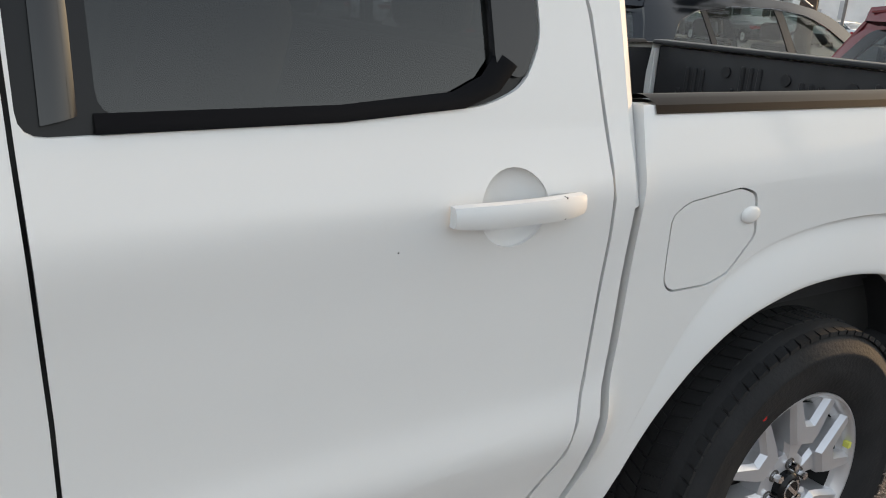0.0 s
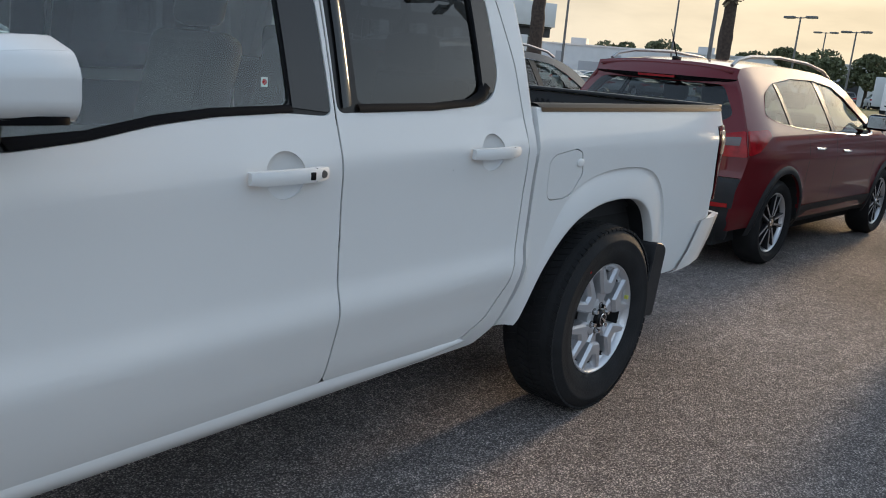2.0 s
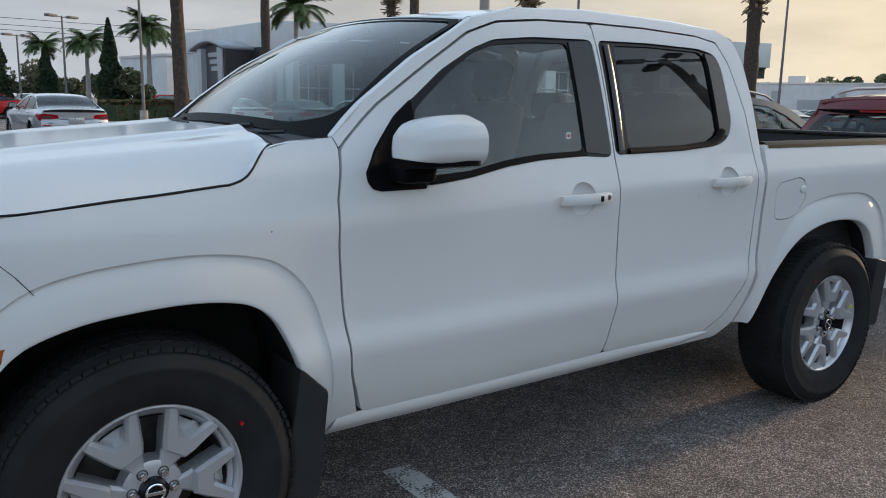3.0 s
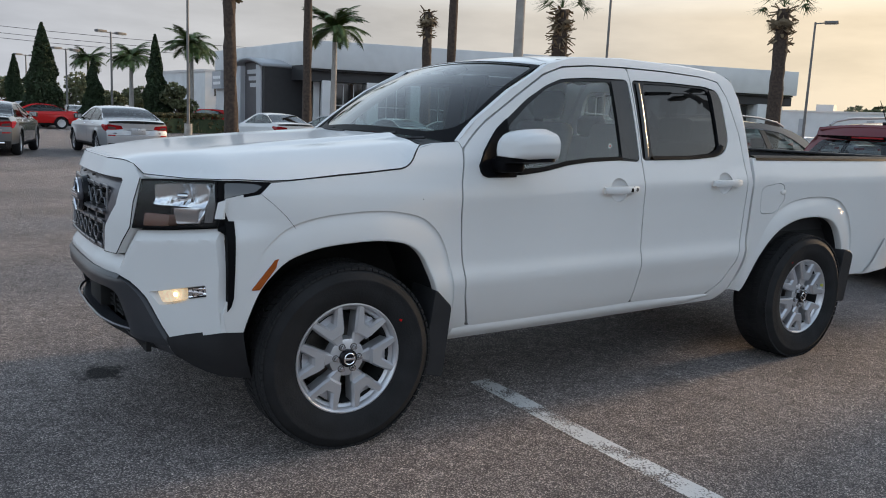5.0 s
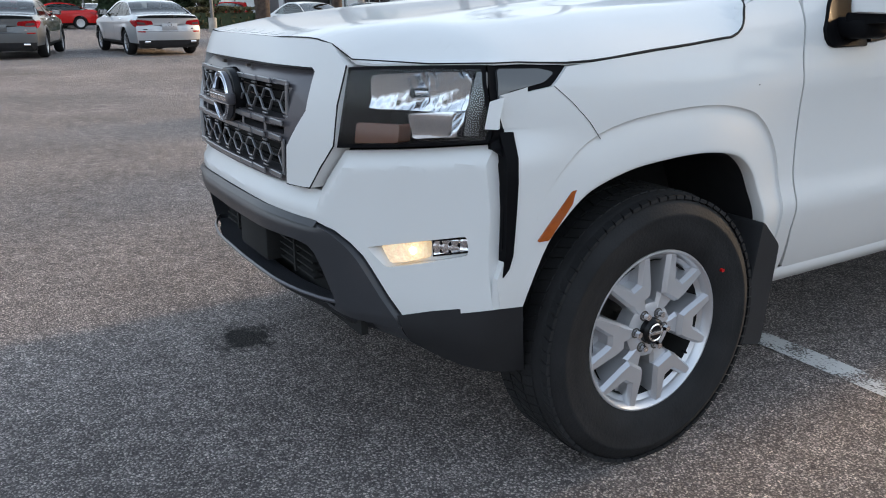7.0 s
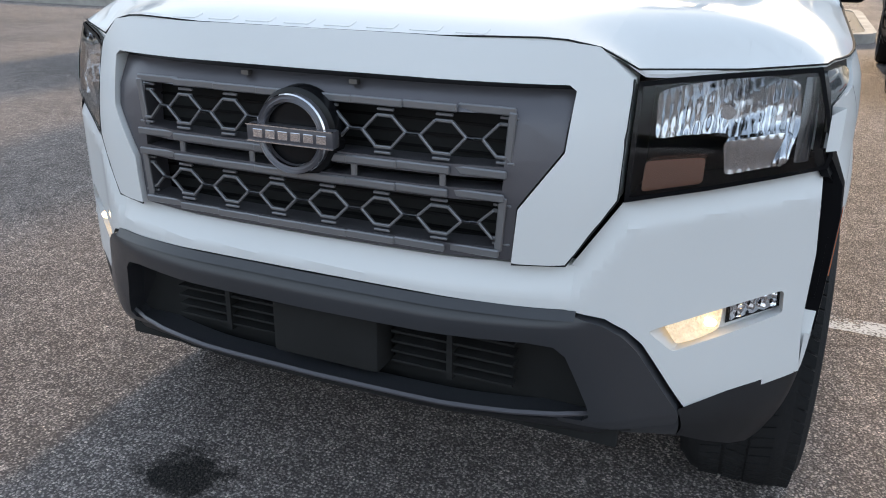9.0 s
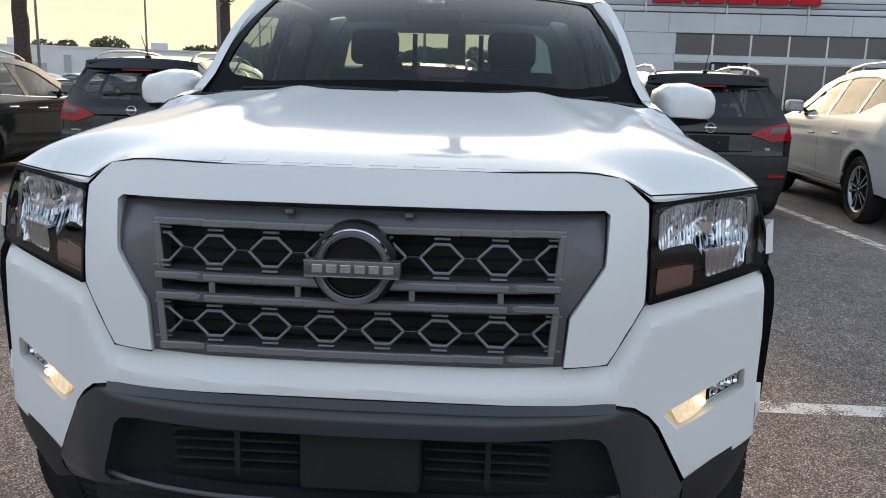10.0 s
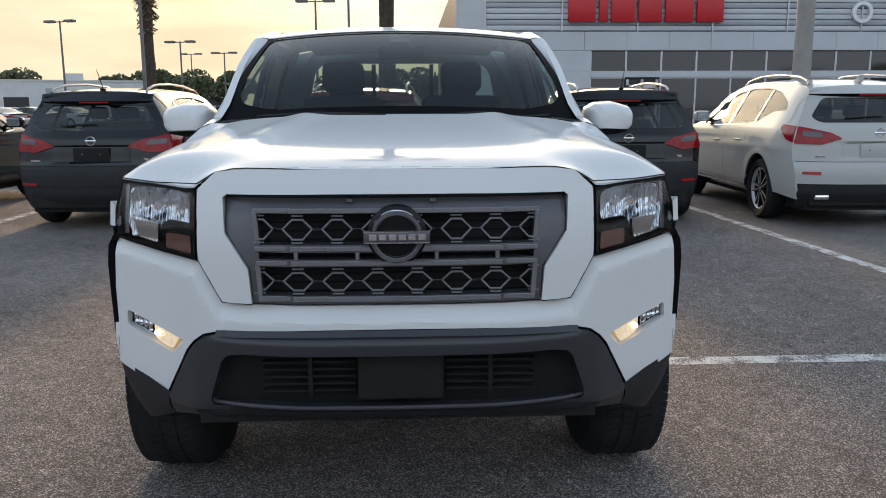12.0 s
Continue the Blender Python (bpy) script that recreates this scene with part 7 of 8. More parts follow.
def build_wires():
    for k, z in enumerate((9.4, 10.0, 10.8)):
        pts = [(-60 + 9 * i, 108 - .0 * i, z - .6 * math.sin(math.pi * (i % 6) / 6)) for i in range(20)]
        W = thing("power_line", "thin dark overhead power line", "power line", "overhead lines")
        part("wire", tube(pts, .03, 5), M_TRIM, W)
    for x in (-60, -6, 48, 102):
        P = thing("utility_pole", "tall wooden utility pole carrying wires", "utility pole", at=Matrix.Translation((x, 108, 0)))
        part("shaft", rod((0, 0, 0), (0, 0, 11.4), .16, .11, 10), M_WOOD, P)
        part("crossarm", box(-.9, .9, -.08, .08, 10.4, 10.55), M_WOOD, P)


build_wires()
# unseen tree row, added on the open side for the paintwork to reflect
tr = [build_tree(-6, -64, 6.5, 4.2, 190, 1500, size=.6), build_tree(8, -68, 7.6, 4.8, 191, 1500, size=.6)]
for i in range(18):
    copy_thing(tr[i % 2], Matrix.Translation((-62 + i * 7.2 + rs0.uniform(-2, 2), -66 + rs0.uniform(-6, 4), 0)) @ Matrix.Rotation(rs0.uniform(0, 6), 4, 'Z'))

# ---- parked cars ----
M_CARGLASS = glass_mat("car_glass", (.55, .61, .60), 1.50, power=6.5)
M_CARDARK = glass_mat("car_privacy_glass", (.34, .36, .37), 1.50)
M_PLATEBAR = mat("plate_grey", (.25, .25, .26), .5)

SUV = dict(ro=.83, wb=2.65, fo=.88, hw=.915, R=.345, rim=.235, sill=.30,
           prof=[(.20, .80), (.30, .86), (.42, .895), (.60, .912), (.78, .915), (.92, .905), (1.02, .885), (1.10, .848), (1.25, .765), (1.42, .66), (1.52, .585), (1.60, .52)],
           top=[(-.62, 1.475), (-.45, 1.535), (-.1, 1.575), (.5, 1.595), (1.1, 1.585), (1.55, 1.535), (1.80, 1.46), (2.10, 1.27), (2.42, 1.065), (2.62, 1.035), (3.0, .985), (3.3, .90), (3.45, .80)],
           tail=[(.20, -.70), (.30, -.77), (.42, -.825), (.60, -.835), (.68, -.825), (.74, -.80), (.90, -.775), (1.02, -.755), (1.06, -.735), (1.20, -.665), (1.34, -.585), (1.42, -.535), (1.475, -.56), (1.55, -.60)],
           ws=(1.66, 2.40), dlo=[(-.30, 1.185), (-.18, 1.34), (.05, 1.425), (.50, 1.475), (1.0, 1.48), (1.40, 1.44), (1.66, 1.345), (1.95, 1.17), (2.10, 1.045), (1.90, 1.025), (1.0, 1.055), (.25, 1.095), (-.15, 1.145)],
           pillars=[(.13, .19, 1.10, 1.44), (1.02, 1.12, 1.05, 1.48)], doors=[(.42, 1.06), (1.06, 2.12)], quarter_x=.42, fend_x=2.12, clad=True, hatch=True, rails=True, dark_rear=True, e=.035)
CROSS = dict(SUV, ro=.98, wb=2.83, fo=1.05, hw=.955, R=.365, rim=.245, sill=.30,
             prof=[(.20, .83), (.32, .90), (.46, .935), (.62, .952), (.80, .955), (.96, .945), (1.08, .915), (1.16, .875), (1.30, .80), (1.46, .72), (1.60, .63), (1.70, .56)],
             top=[(-.72, 1.53), (-.45, 1.60), (-.1, 1.65), (.5, 1.685), (1.1, 1.685), (1.6, 1.625), (1.95, 1.51), (2.25, 1.33), (2.58, 1.13), (2.80, 1.10), (3.2, 1.04), (3.6, .93), (3.8, .82)],
             tail=[(.20, -.84), (.30, -.92), (.42, -.975), (.58, -.985), (.68, -.975), (.74, -.95), (.92, -.93), (1.08, -.90), (1.14, -.86), (1.30, -.77), (1.46, -.68), (1.53, -.66), (1.62, -.68)],
             ws=(1.80, 2.56), dlo=[(-.34, 1.30), (-.26, 1.40), (.05, 1.51), (.50, 1.57), (1.0, 1.575), (1.50, 1.52), (1.85, 1.39), (2.15, 1.20), (2.28, 1.10), (2.1, 1.085), (1.2, 1.105), (.6, 1.13), (.30, 1.17), (.0, 1.29)],
             pillars=[(.36, .42, 1.14, 1.55), (1.18, 1.28, 1.09, 1.57)], doors=[(.46, 1.22), (1.22, 2.30)], quarter_x=.46, fend_x=2.30, clad=False)
SEDAN = dict(SUV, ro=1.02, wb=2.80, fo=.95, hw=.92, R=.335, rim=.225, sill=.26,
             prof=[(.18, .80), (.28, .87), (.42, .905), (.60, .918), (.74, .915), (.86, .90), (.95, .875), (1.02, .83), (1.15, .765), (1.30, .68), (1.40, .60), (1.46, .54)],
             top=[(-1.0, .985), (-.92, 1.03), (-.72, 1.06), (-.45, 1.085), (-.30, 1.11), (.0, 1.24), (.35, 1.37), (.75, 1.435), (1.2, 1.445), (1.55, 1.40), (1.85, 1.29), (2.2, 1.12), (2.50, .985), (2.75, .955), (3.2, .88), (3.5, .77), (3.6, .70)],
             tail=[(.18, -.90), (.28, -.97), (.42, -1.01), (.60, -1.02), (.70, -1.01), (.80, -.985), (.95, -.995), (1.0, -1.01)],
             ws=(1.62, 2.46), dlo=[(-.42, 1.03), (-.30, 1.10), (.05, 1.235), (.40, 1.325), (.85, 1.37), (1.3, 1.36), (1.62, 1.27), (1.95, 1.11), (2.15, .985), (1.9, .965), (1.0, .985), (.2, 1.005)],
             pillars=[(.05, .10, 1.02, 1.25), (.98, 1.08, .98, 1.37)], doors=[(.12, 1.03), (1.03, 2.12)], quarter_x=.12, fend_x=2.12, clad=False, hatch=False, rails=False, back=(-.42, .42), dark_rear=False, e=.03)


def build_car(name, label, category, group, at, S, pt, fine=True, lamps="boomerang", wheel_seg=True):
    C = thing(name, label, category, group, at)
    prof, top, tail = curve(S["prof"]), curve(S["top"]), curve(S["tail"])
    xb, xf = -S["ro"], S["wb"] + S["fo"]
    st = .07 if fine else .22
    CR = .20

    def hw(x, z):
        h = prof(z)
        t = max(0, (-x) / S["ro"] - .25) / .75
        h -= .13 * t * t
        t = max(0, (x - S["wb"]) / S["fo"] - .05)
        h -= .30 * t * t
        if z > 1.0:
            h -= .05 * sstep(1.2, 2.4, x) * sstep(1.0, 1.3, z)
        for ax in (0, S["wb"]):
            d = math.hypot(x - ax, (z - S["R"]))
            h += .018 * (1 - sstep(S["R"] + .09, S["R"] + .13, d))
        h += .010 * math.exp(-((z - (.82 + .05 * (1 - x / 3))) / .05) ** 2)
        return h

    def rear(y, z):
        return tail(z) + CR * (abs(y) / S["hw"]) ** 3.2

    def edge_x(z):
        """Where the side meets the tail at height z."""
        x = tail(z) + CR
        for _ in range(4):
            x = tail(z) + CR * (hw(x, z) / S["hw"]) ** 3.2
        return x
    e = S["e"]
    ar = S["R"] + .055

    def arch(cx, up=True):
        a = [math.pi * k / 14 for k in range(15)]
        return [(cx + ar * math.cos(t), max(S["sill"], S["R"] + ar * math.sin(t) * 1.02)) for t in a]
    # silhouette of the side from tail to nose
    zs = np.linspace(.32, S["top"][0][1] - e, 12)
    tail_edge = [(edge_x(z), z) for z in zs]
    x0 = tail_edge[-1][0]
    xs = [x for x in np.linspace(x0 + .05, xf - .18, 26)]
    top_edge = [(x, top(x) - e) for x in xs]
    nose_edge = [(xf - .12, top(xf - .1) - .10), (xf - .06, .60), (xf - .10, .35), (xf - .2, S["sill"])]
    sills = nose_edge + arch(S["wb"])[0:15] + arch(0)[0:15]
    for s in (-1, 1):
        F = lambda u, v, k=0.0: Vector((u, s * (hw(u, v) - k), v))
        inn = (0, -s, 0)
        dlo = soften(S["dlo"], .05)
        outline = tail_edge + top_edge + sills
        whole = part("body_side", sheet(outline, F, inn, [dlo], st, .02), pt, C)
        # glass sits a little behind the skin, black pillars over it
        gl = part("side_glass", sheet(dlo, lambda u, v: F(u, v, .012), inn, (), st * 2, 0), M_CARGLASS, C)
        if fine:
            for a, b, z0, z1 in S["pillars"]:
                part("pillar_cover", sheet([(a, z0), (b, z0), (b - .03, z1), (a - .03, z1)], lambda u, v: F(u, v, .006), inn, (), .1, .01), M_TRIM, C)
            ring = dlo + dlo[:1]
            c0 = Vector((sum(p[0] for p in dlo) / len(dlo), sum(p[1] for p in dlo) / len(dlo)))
            part("window_moulding", strip([F(u, v, -.004) for u, v in ring], [F(c0.x + (u - c0.x) * .992, c0.y + (v - c0.y) * .962, .006) for u, v in ring], .002, 2, (0, s, 0)), M_CHROME if S["clad"] is not None else M_TRIM, C)
            # door joints as thin dark recesses
            for x in (S["quarter_x"], S["doors"][0][1], S["fend_x"]):
                z1 = 1.04 if x > .3 else 1.0
                zz = np.linspace(S["sill"] + .12, z1, 10)
                part("door_joint", strip([F(x + .03 * math.sin((z - .3) * 2.2), z, -.0015) for z in zz], [F(x + .006 + .03 * math.sin((z - .3) * 2.2), z, -.0015) for z in zz], 0, 1), M_VOID, C)
            for x, z in ((S["doors"][0][0] + .16, .93), (S["doors"][1][0] + .16, .90)):
                hd = part("door_handle", tube([F(x + .2 * t, z, -.008 - .022 * math.sin(math.pi * t)) for t in np.linspace(0, 1, 8)], .012, 8), M_CHROME if name != "crossover" else pt, C)
            # wheel arch and sill cladding
            if S["clad"]:
                for cx in (0, S["wb"]):
                    aa = [math.pi * k / 20 for k in range(-1, 22)]
                    part("arch_cladding", strip([F(cx + (ar - .004) * math.cos(t), S["R"] + (ar - .004) * math.sin(t) * 1.02, -.004) for t in aa], [F(cx + (ar + .055) * math.cos(t), S["R"] + (ar + .055) * math.sin(t) * 1.02, -.006) for t in aa], .010, 3, (0, s, 0)), M_PLASTIC, C)
                part("sill_cladding", strip([F(x, .46, -.004) for x in np.linspace(ar, S["wb"] - ar, 8)], [F(x, .30, .02) for x in np.linspace(ar, S["wb"] - ar, 8)], .012, 4, (0, s, 0)), M_PLASTIC, C)
            else:
                part("sill_strip", strip([F(x, .36, -.004) for x in np.linspace(ar, S["wb"] - ar, 8)], [F(x, .29, .02) for x in np.linspace(ar, S["wb"] - ar, 8)], .012, 4, (0, s, 0)), M_CHROME if name == "crossover" else M_PLASTIC, C)
            # mirror
            mx = S["fend_x"] - .17
            mz = S["dlo"][8][1] + .06
            mi = part("door_mirror", box(-.07, .09, -.11, .11, -.075, .075, .05, 3, Matrix.Translation((mx, s * (hw(mx, mz) + .13), mz + .05))), pt if name == "crossover" else M_TRIM, C)
            part("mirror_stem", rod((mx, s * (hw(mx, mz) - .01), mz), (mx, s * (hw(mx, mz) + .07), mz + .03), .025, seg=8), M_TRIM, mi)
            part("mirror_glass", box(-.004, .004, -.09, .09, -.055, .055, .002, 1, Matrix.Translation((mx - .072, s * (hw(mx, mz) + .13), mz + .05))), M_CHROME, mi)
        if S["rails"] and fine:
            pts = [Vector((x, s * (hw(x, top(x) - e) - .05), top(x) + z)) for x, z in ((-.42, -.01), (-.34, .022), (-.1, .038), (.5, .044), (1.1, .038), (1.45, .024), (1.58, -.01))]
            part("roof_rail", tube(pts, .014, 8), mat("brushed_rail", (.34, .34, .35), .4, metal=.7) if "brushed_rail" not in bpy.data.materials else bpy.data.materials["brushed_rail"], C)
        # wheel wells and wheels
        for cx in (0, S["wb"]):
            aa = [math.pi * k / 12 for k in range(13)]
            part("wheel_well", strip([Vector((cx + ar * math.cos(t), s * (hw(cx, .6) - .02), S["R"] + ar * math.sin(t) * 1.02)) for t in aa], [Vector((cx + ar * math.cos(t), s * .45, S["R"] + ar * math.sin(t) * 1.02)) for t in aa], 0, 1), M_VOID, C)
            m = Matrix.Translation((cx, s * (S["hw"] - .125), S["R"])) @ Matrix.Rotation(.3 + cx, 4, 'Y') @ (Matrix.Rotation(math.pi, 4, 'Z') if s > 0 else Matrix())
            if fine:
                build_wheel("wheel", 0, C, m, 5, S["R"], S["rim"], .225, M_DARKALLOY, tread=False)
            else:
                w = part("wheel", lathe([(S["rim"], -.09), (S["R"] - .03, -.11), (S["R"], -.07), (S["R"], .1)], 24), M_TYRE, C)
                w.matrix_local = m
                part("rim", lathe([(0, -.06), (S["rim"] * .3, -.07), (S["rim"], -.075), (S["rim"] + .005, -.09)], 10), M_ALLOY, w, sharp=10)
    # top skins: hood, windscreen, roof, and for a saloon the back glass and boot lid
    def band(nm, a, b, m, lift=0.0, dep=.01):
        def f(u, v):
            x = a + (b - a) * u
            zt = top(x)
            ye = hw(x, zt - e)
            return Vector((x, v * ye, zt - e * abs(v) ** 2.6 + lift))
        return part(nm, sheet([(0, -1), (1, -1), (1, 1), (0, 1)], f, (0, 0, -1), (), .12 if fine else .34, dep, .2 if fine else .5), m, C)
    w0, w1 = S["ws"]
    band("hood", w1, xf - .18, pt)
    band("windscreen", w0, w1, M_CARGLASS, 0, 0)
    if S["hatch"]:
        band("roof", x0 - .02, w0, pt)
    else:
        b0, b1 = S["back"]
        band("roof", b1, w0, pt)
        band("back_glass", b0, b1, M_CARDARK, 0, 0)
        band("boot_lid", x0, b0, pt)
    # nose closure
    part("nose", strip([Vector((xf - .16 + .12 * (1 - s_ * s_), s_ * hw(xf - .16, .7), top(xf - .18) - .02)) for s_ in np.linspace(-1, 1, 9)], [Vector((xf - .08 + .10 * (1 - s_ * s_), s_ * hw(xf - .16, .5), .30)) for s_ in np.linspace(-1, 1, 9)], .06, 4, (1, 0, 0)), pt, C)
    # ---- tail ----
    T = lambda u, v, k=0.0: Vector((rear(u, v) - k, u, v))
    W = lambda z: hw(edge_x(z), z)
    inn = (1, 0, 0)
    full = lambda z0, z1, n=8, ins=0.0: [(W(z) - ins, z) for z in np.linspace(z0, z1, n)] + [(-(W(z) - ins), z) for z in np.linspace(z1, z0, n)]
    zt = S["top"][0][1] - e
    if S["hatch"]:
        zb, zg0, zg1 = .72 if S["clad"] else .74, S["prof"][6][0] + .075, zt - .055
        part("bumper", sheet(full(.50, zb), T, inn, (), st, .02), M_PLASTIC if S["clad"] else pt, C)
        part("lower_valance", sheet(full(.24, .505), lambda u, v: T(u, v, -.01), inn, (), st, .02), M_PLASTIC, C)
        part("tailgate", sheet(full(zb + .006, zg0 - .01), lambda u, v: Vector((rear(u, v) + (.028 if abs(u) < .40 and zb + .05 < v < zb + .22 else 0), u, v)), inn, (), st * .7, .02), pt, C)
        part("window_surround", sheet(full(zg0 - .012, zt, 6), lambda u, v: T(u, v, -.006), inn, [soften([(.60, zg0 + .012), (.69, zg0 + .075), (.54, zg1), (-.54, zg1), (-.69, zg0 + .075), (-.60, zg0 + .012)], .06)], st, .01), pt, C)
        part("rear_glass", sheet(soften([(.60, zg0 + .012), (.69, zg0 + .075), (.54, zg1), (-.54, zg1), (-.69, zg0 + .075), (-.60, zg0 + .012)], .06), lambda u, v: T(u, v, -.004), inn, (), st, 0), M_CARDARK, C)
        part("spoiler", strip([Vector((x0 + .02, y, top(x0 + .05) - e * abs(y / W(zt)) ** 2.6 + .004)) for y in np.linspace(-W(zt), W(zt), 13)], [Vector((tail(zt) - .055 + .10 * abs(y / W(zt)) ** 3, y, zt - .012)) for y in np.linspace(-W(zt), W(zt), 13)], .006, 3), pt, C)
        part("spoiler_under", strip([Vector((tail(zt) - .055 + .10 * abs(y / W(zt)) ** 3, y, zt - .012)) for y in np.linspace(-W(zt), W(zt), 13)], [Vector((tail(zg1) + .02 + .10 * abs(y / W(zt)) ** 3, y, zg1 - .005)) for y in np.linspace(-W(zt), W(zt), 13)], 0, 2), M_TRIM, C)
        part("stop_lamp", box(tail(zt) - .055, tail(zt) - .03, -.16, .16, zt - .034, zt - .018), M_TAIL, C)
        lz = zg0 - .075
        lamp_poly = [(.40, lz - .085), (.52, lz - .02), (.90, lz + .05), (.90, lz - .14), (.62, lz - .15)]
        wip = part("rear_wiper", tube([T(y, zg0 + .05 + .03 * (1 - abs(y) * 2), .012) for y in np.linspace(-.05, .34, 6)], .008, 6), M_TRIM, C)
    else:
        zb = .62
        part("bumper", sheet(full(.40, zb), T, inn, (), st, .02), pt, C)
        part("lower_valance", sheet(full(.20, .405), lambda u, v: T(u, v, -.01), inn, (), st, .02), M_PLASTIC, C)
        part("boot_face", sheet(full(zb + .006, zt), lambda u, v: Vector((rear(u, v) + (.03 if abs(u) < .36 and zb + .02 < v < zb + .16 else 0), u, v)), inn, (), st, .02), pt, C)
        lz = .86
        lamp_poly = [(.42, lz - .06), (.46, lz + .03), (.90, lz + .06), (.90, lz - .09), (.60, lz - .085)]
    for s in (-1, 1):
        lp = [(s * min(a, W(b) - .003), b) for a, b in lamp_poly]
        tl = part("tail_lamp", sheet(soften(lp, .02), lambda u, v: T(u, v, .014), inn, (), .05 if fine else .3, .03), M_TAIL, C)
        zl0, zl1 = lz - .13, lz + .05
        part("lamp_wing", sheet(soften([(edge_x(zl0) - .002, zl0), (edge_x(zl0) + .12, lz - .10), (edge_x(lz) + .30, lz + .02), (edge_x(zl1) + .26, zl1 + .015), (edge_x(zl1), zl1)], .02), lambda u, v: Vector((u, s * (hw(u, v) + .010), v)), (0, -s, 0), (), .06 if fine else .3, .02), M_TAIL, tl)
        if fine:
            part("clear_lens", sheet(soften([(s * .60, lz - .07), (s * .62, lz - .015), (s * .80, lz + .005), (s * .80, lz - .06)], .01), lambda u, v: T(u, v, .019), inn, (), .06, .006), mat("clear_tail_lens", (.07, .04, .045), .12, coat=0.5) if s < 0 else bpy.data.materials["clear_tail_lens"], tl)
            rz = .50 if S["clad"] else .60
            part("reflector", sheet([(s * .62, rz), (s * .80, rz + .005), (s * .80, rz + .035), (s * .62, rz + .035)], lambda u, v: T(u, v, .006), inn, (), .08, .01), M_REFL, C)
            if not S["clad"]:
                part("exhaust_tip", box(tail(.36) - .01, tail(.36) + .12, *sorted((s * .52, s * .68)), .325, .385, .02), M_CHROME, C)
    if fine:
        zbd = (zg0 - .10) if S["hatch"] else .80
        bm = lathe([(.040, 0), (.043, -.006), (.050, -.006), (.053, 0)], 28)
        bmesh.ops.rotate(bm, cent=(0, 0, 0), matrix=Matrix.Rotation(-math.pi / 2, 3, 'Z'), verts=bm.verts)
        bmesh.ops.translate(bm, verts=bm.verts, vec=(rear(0, zbd) - .004, 0, zbd))
        bd = part("badge", bm, M_CHROME, C, "plain chrome ring badge")
        part("badge_bar", box(rear(0, zbd) - .012, rear(0, zbd), -.06, .06, zbd - .009, zbd + .009, .002), M_CHROME, bd)
        zp = zb + .07
        part("plate_recess", box(rear(0, zp) + .018, rear(0, zp) + .03, -.20, .20, zp - .035, zp + .13, .004), M_VOID if S["clad"] else pt, C)
        for a in (-.10, .10):
            part("plate_screw", rod((rear(0, zp) + .012, a, zp + .06), (rear(0, zp) + .03, a, zp + .06), .008, seg=8), M_STEEL, C)
        # script badges as plain bars
        part("name_bar", box(rear(.60, zb + .06) - .006, rear(.60, zb + .06) + .02, .50, .68, zb + .05, zb + .068), M_CHROME, C)
        part("grade_bar", box(rear(.60, zb + .06) - .006, rear(.60, zb + .06) + .02, -.62, -.54, zb + .06, zb + .085), M_CHROME, C)
        if S["hatch"]:
            if S["rails"] and S["clad"]:
                part("antenna", rod((-.30, 0, top(-.3) + .01), (-.45, 0, top(-.3) + .22), .006, .003, 6), M_TRIM, C)
                part("antenna_base", box(-.34, -.26, -.025, .025, top(-.3) - .01, top(-.3) + .02, .01), M_TRIM, C)
            else:
                part("shark_fin", prism([(-.42, 0), (-.28, 0), (-.40, .085), (-.43, .085)], .05, lambda u, v, w: Vector((u, w - .025, top(-.35) + v - .005)), .008), pt, C)
        # cabin
        part("cabin_floor", box(.3, 2.3, -.70, .70, .45, .60), M_SEAT, C)
        part("dash", box(2.0, 2.35, -.70, .70, .70, .98, .06), M_DASH, C)
        for x, ys in ((.62, (-.38, 0, .38)), (1.50, (-.36, .36))):
            for y in ys:
                sb = part("seat_back", box(-.06, .06, -.22, .22, 0, .62, .05, 2, pose(x, y, .58, 0, -12, 0)), M_SEAT, C)
                part("headrest", box(-.045, .045, -.12, .12, .65, .80, .04, 2, pose(x, y, .58, 0, -12, 0)), M_SEAT, sb)
    part("underbody", box(xb + .15, xf - .25, -.72, .72, .20, .52), M_VOID, C)
    for a, b in ((xb + .08, xb + .3),):
        part("under_tail", box(a, b, -.70, .70, .26, .40), M_VOID, C)
    if not fine:
        part("interior", box(-.1, 2.0, -.55, .55, .5, 1.15, .1), M_SEAT, C)
    return C


def place(x, y, deg):
    return Matrix.Translation((x, y, 0)) @ Matrix.Rotation(radians(deg), 4, 'Z')


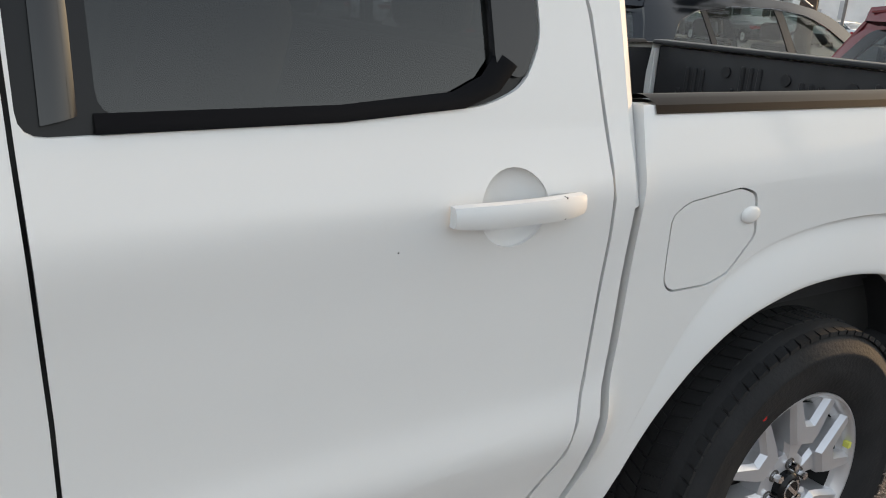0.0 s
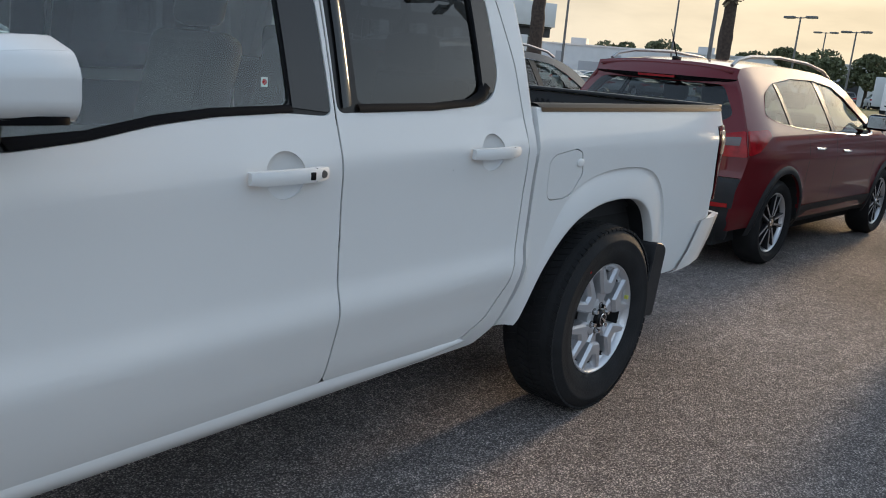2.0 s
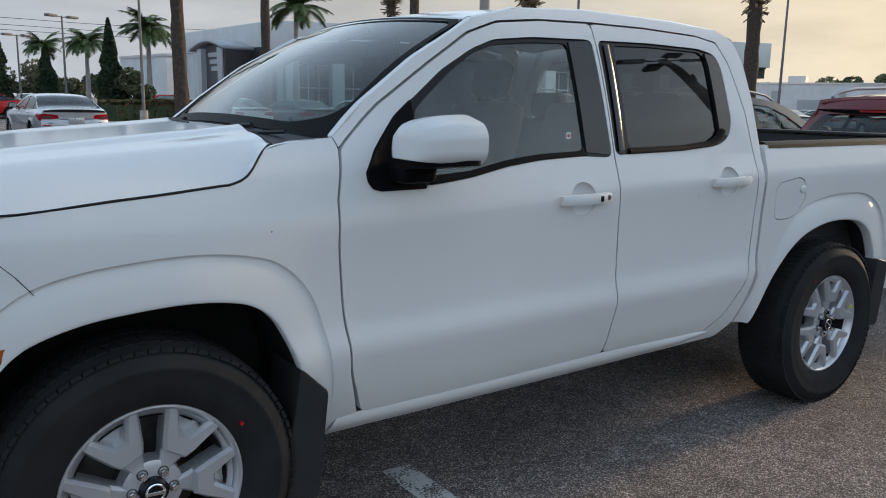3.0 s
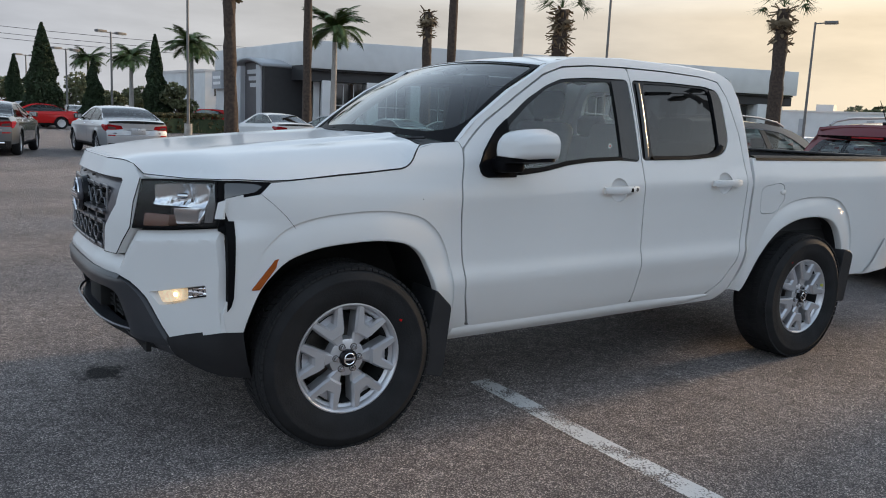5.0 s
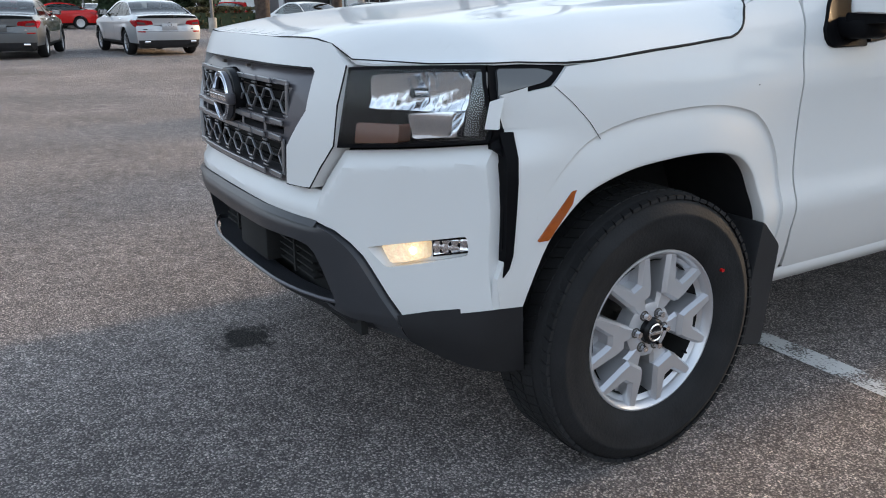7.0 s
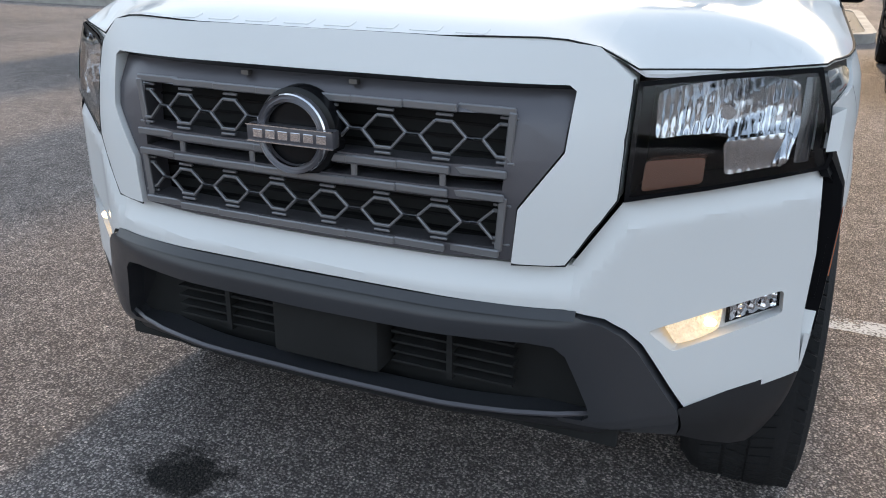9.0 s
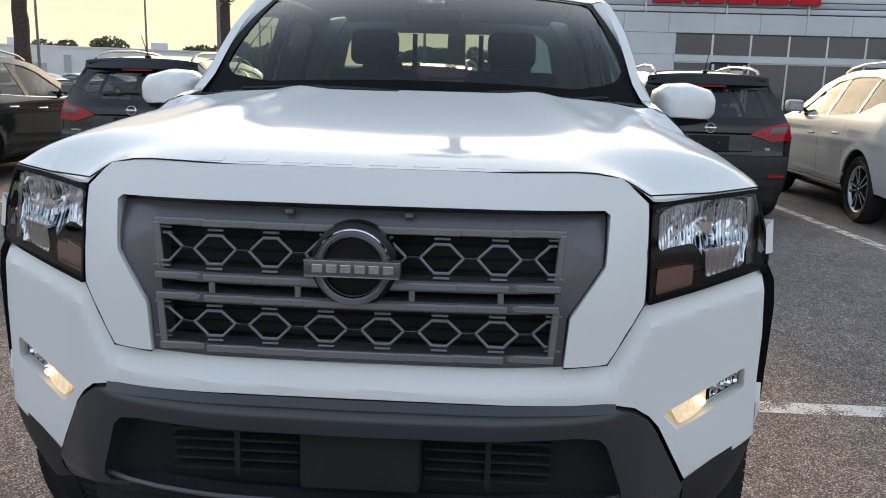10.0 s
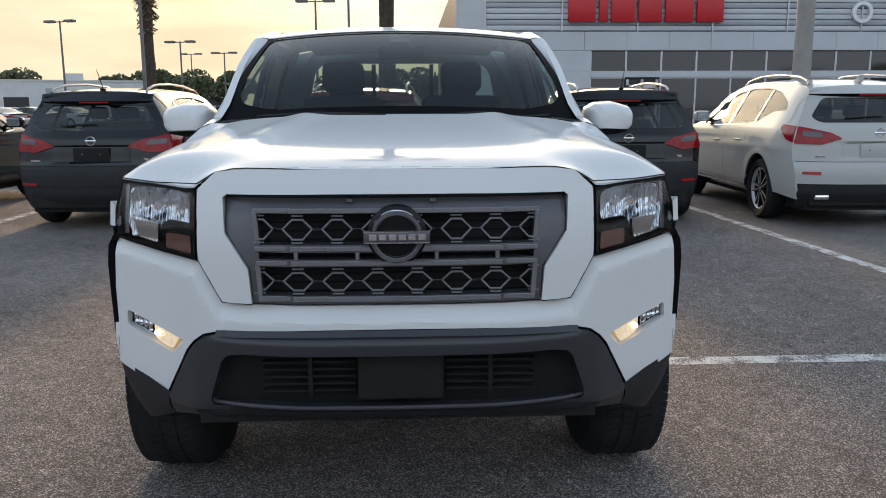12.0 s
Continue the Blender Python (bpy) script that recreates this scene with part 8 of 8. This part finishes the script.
G = "cars parked in the row behind"
build_car("suv", "maroon compact SUV with black cladding and silver roof rails", "SUV", G, place(6.86, .49, -3.2), SUV, M_MAROON)
build_car("suv", "black compact SUV with red tail lamps, backed by a kerb", "SUV", G, place(6.78, -2.56, -1.5), SUV, M_BLACKPAINT)
build_car("suv", "black compact SUV with silver roof rails and roof antenna", "SUV", G, place(6.74, 3.44, -1.5), SUV, M_NAVY)
build_car("crossover", "pearl white crossover with dark glass and black lower bumper", "SUV", G, place(6.46, -5.22, -2.4), CROSS, M_PEARL)
build_car("suv", "dark grey SUV parked at the end of the row", "SUV", G, place(7.0, 6.65, -1.0), SUV, paint("dark_green_paint", (.016, .020, .018), .2))

GS = "cars across the lot"
build_car("sedan", "silver sedan with red tail lamps parked across the lot", "sedan", GS, place(3.55, 20.95, 94), SEDAN, M_SILVER)
build_car("sedan", "dark grey sedan with red tail lamps parked across the lot", "sedan", GS, place(-.15, 20.9, 76), SEDAN, M_GREY)
# rows further off
far = {}
rf = np.random.RandomState(9)
cols = [("white", M_WHITE), ("silver", M_SILVER), ("dark grey", M_GREY), ("black", M_BLACKPAINT), ("white", M_PEARL), ("red", M_RED)]


def far_car(x, y, deg, i, suv):
    key = (i, suv)
    if key not in far:
        far[key] = build_car("distant_suv" if suv else "distant_sedan", "%s %s in a far row of parked cars" % (cols[i][0], "SUV" if suv else "sedan"), "SUV" if suv else "sedan", "far rows of parked cars", place(x, y, deg), SUV if suv else SEDAN, cols[i][1], fine=False)
    else:
        copy_thing(far[key], place(x, y, deg))


far_car(5.3, 48.5, 176, 5, False)
far_car(17.5, 58.0, 175, 5, True)
for k in range(7):
    far_car(4.9 + .25 * k + rf.uniform(-.1, .1), 51.5 + k * 2.9, 174, (0, 1, 0, 2, 4, 1, 3)[k], k % 2 == 1)
for k in range(8):
    far_car(-2.6 + .3 * k, 42 + k * 3.0, -6, rf.randint(5), rf.uniform() < .5)
for k in range(8):
    far_car(-8.0 + 2.7 * k, 62, 90, rf.randint(6), rf.uniform() < .4)
# pale roofs just beyond the hood line
for k in range(4):
    far_car(11.0 + 2.7 * k, 27.5 - .4 * k, 95, (0, 2, 0, 4)[k], False)
# along the warehouse
for k in range(16):
    far_car(72 + k * 1.0, 58 - k * 2.7, 22, rf.randint(6), rf.uniform() < .4)
for k in range(9):
    far_car(30 + 2.8 * k, 30 - 1.0 * k, 70, rf.randint(6), rf.uniform() < .4)
for k in range(6):
    far_car(62 + k * .4, -8 + k * 2.7, 10, (0, 4, 1, 0, 2, 3)[k], k % 2 == 0)
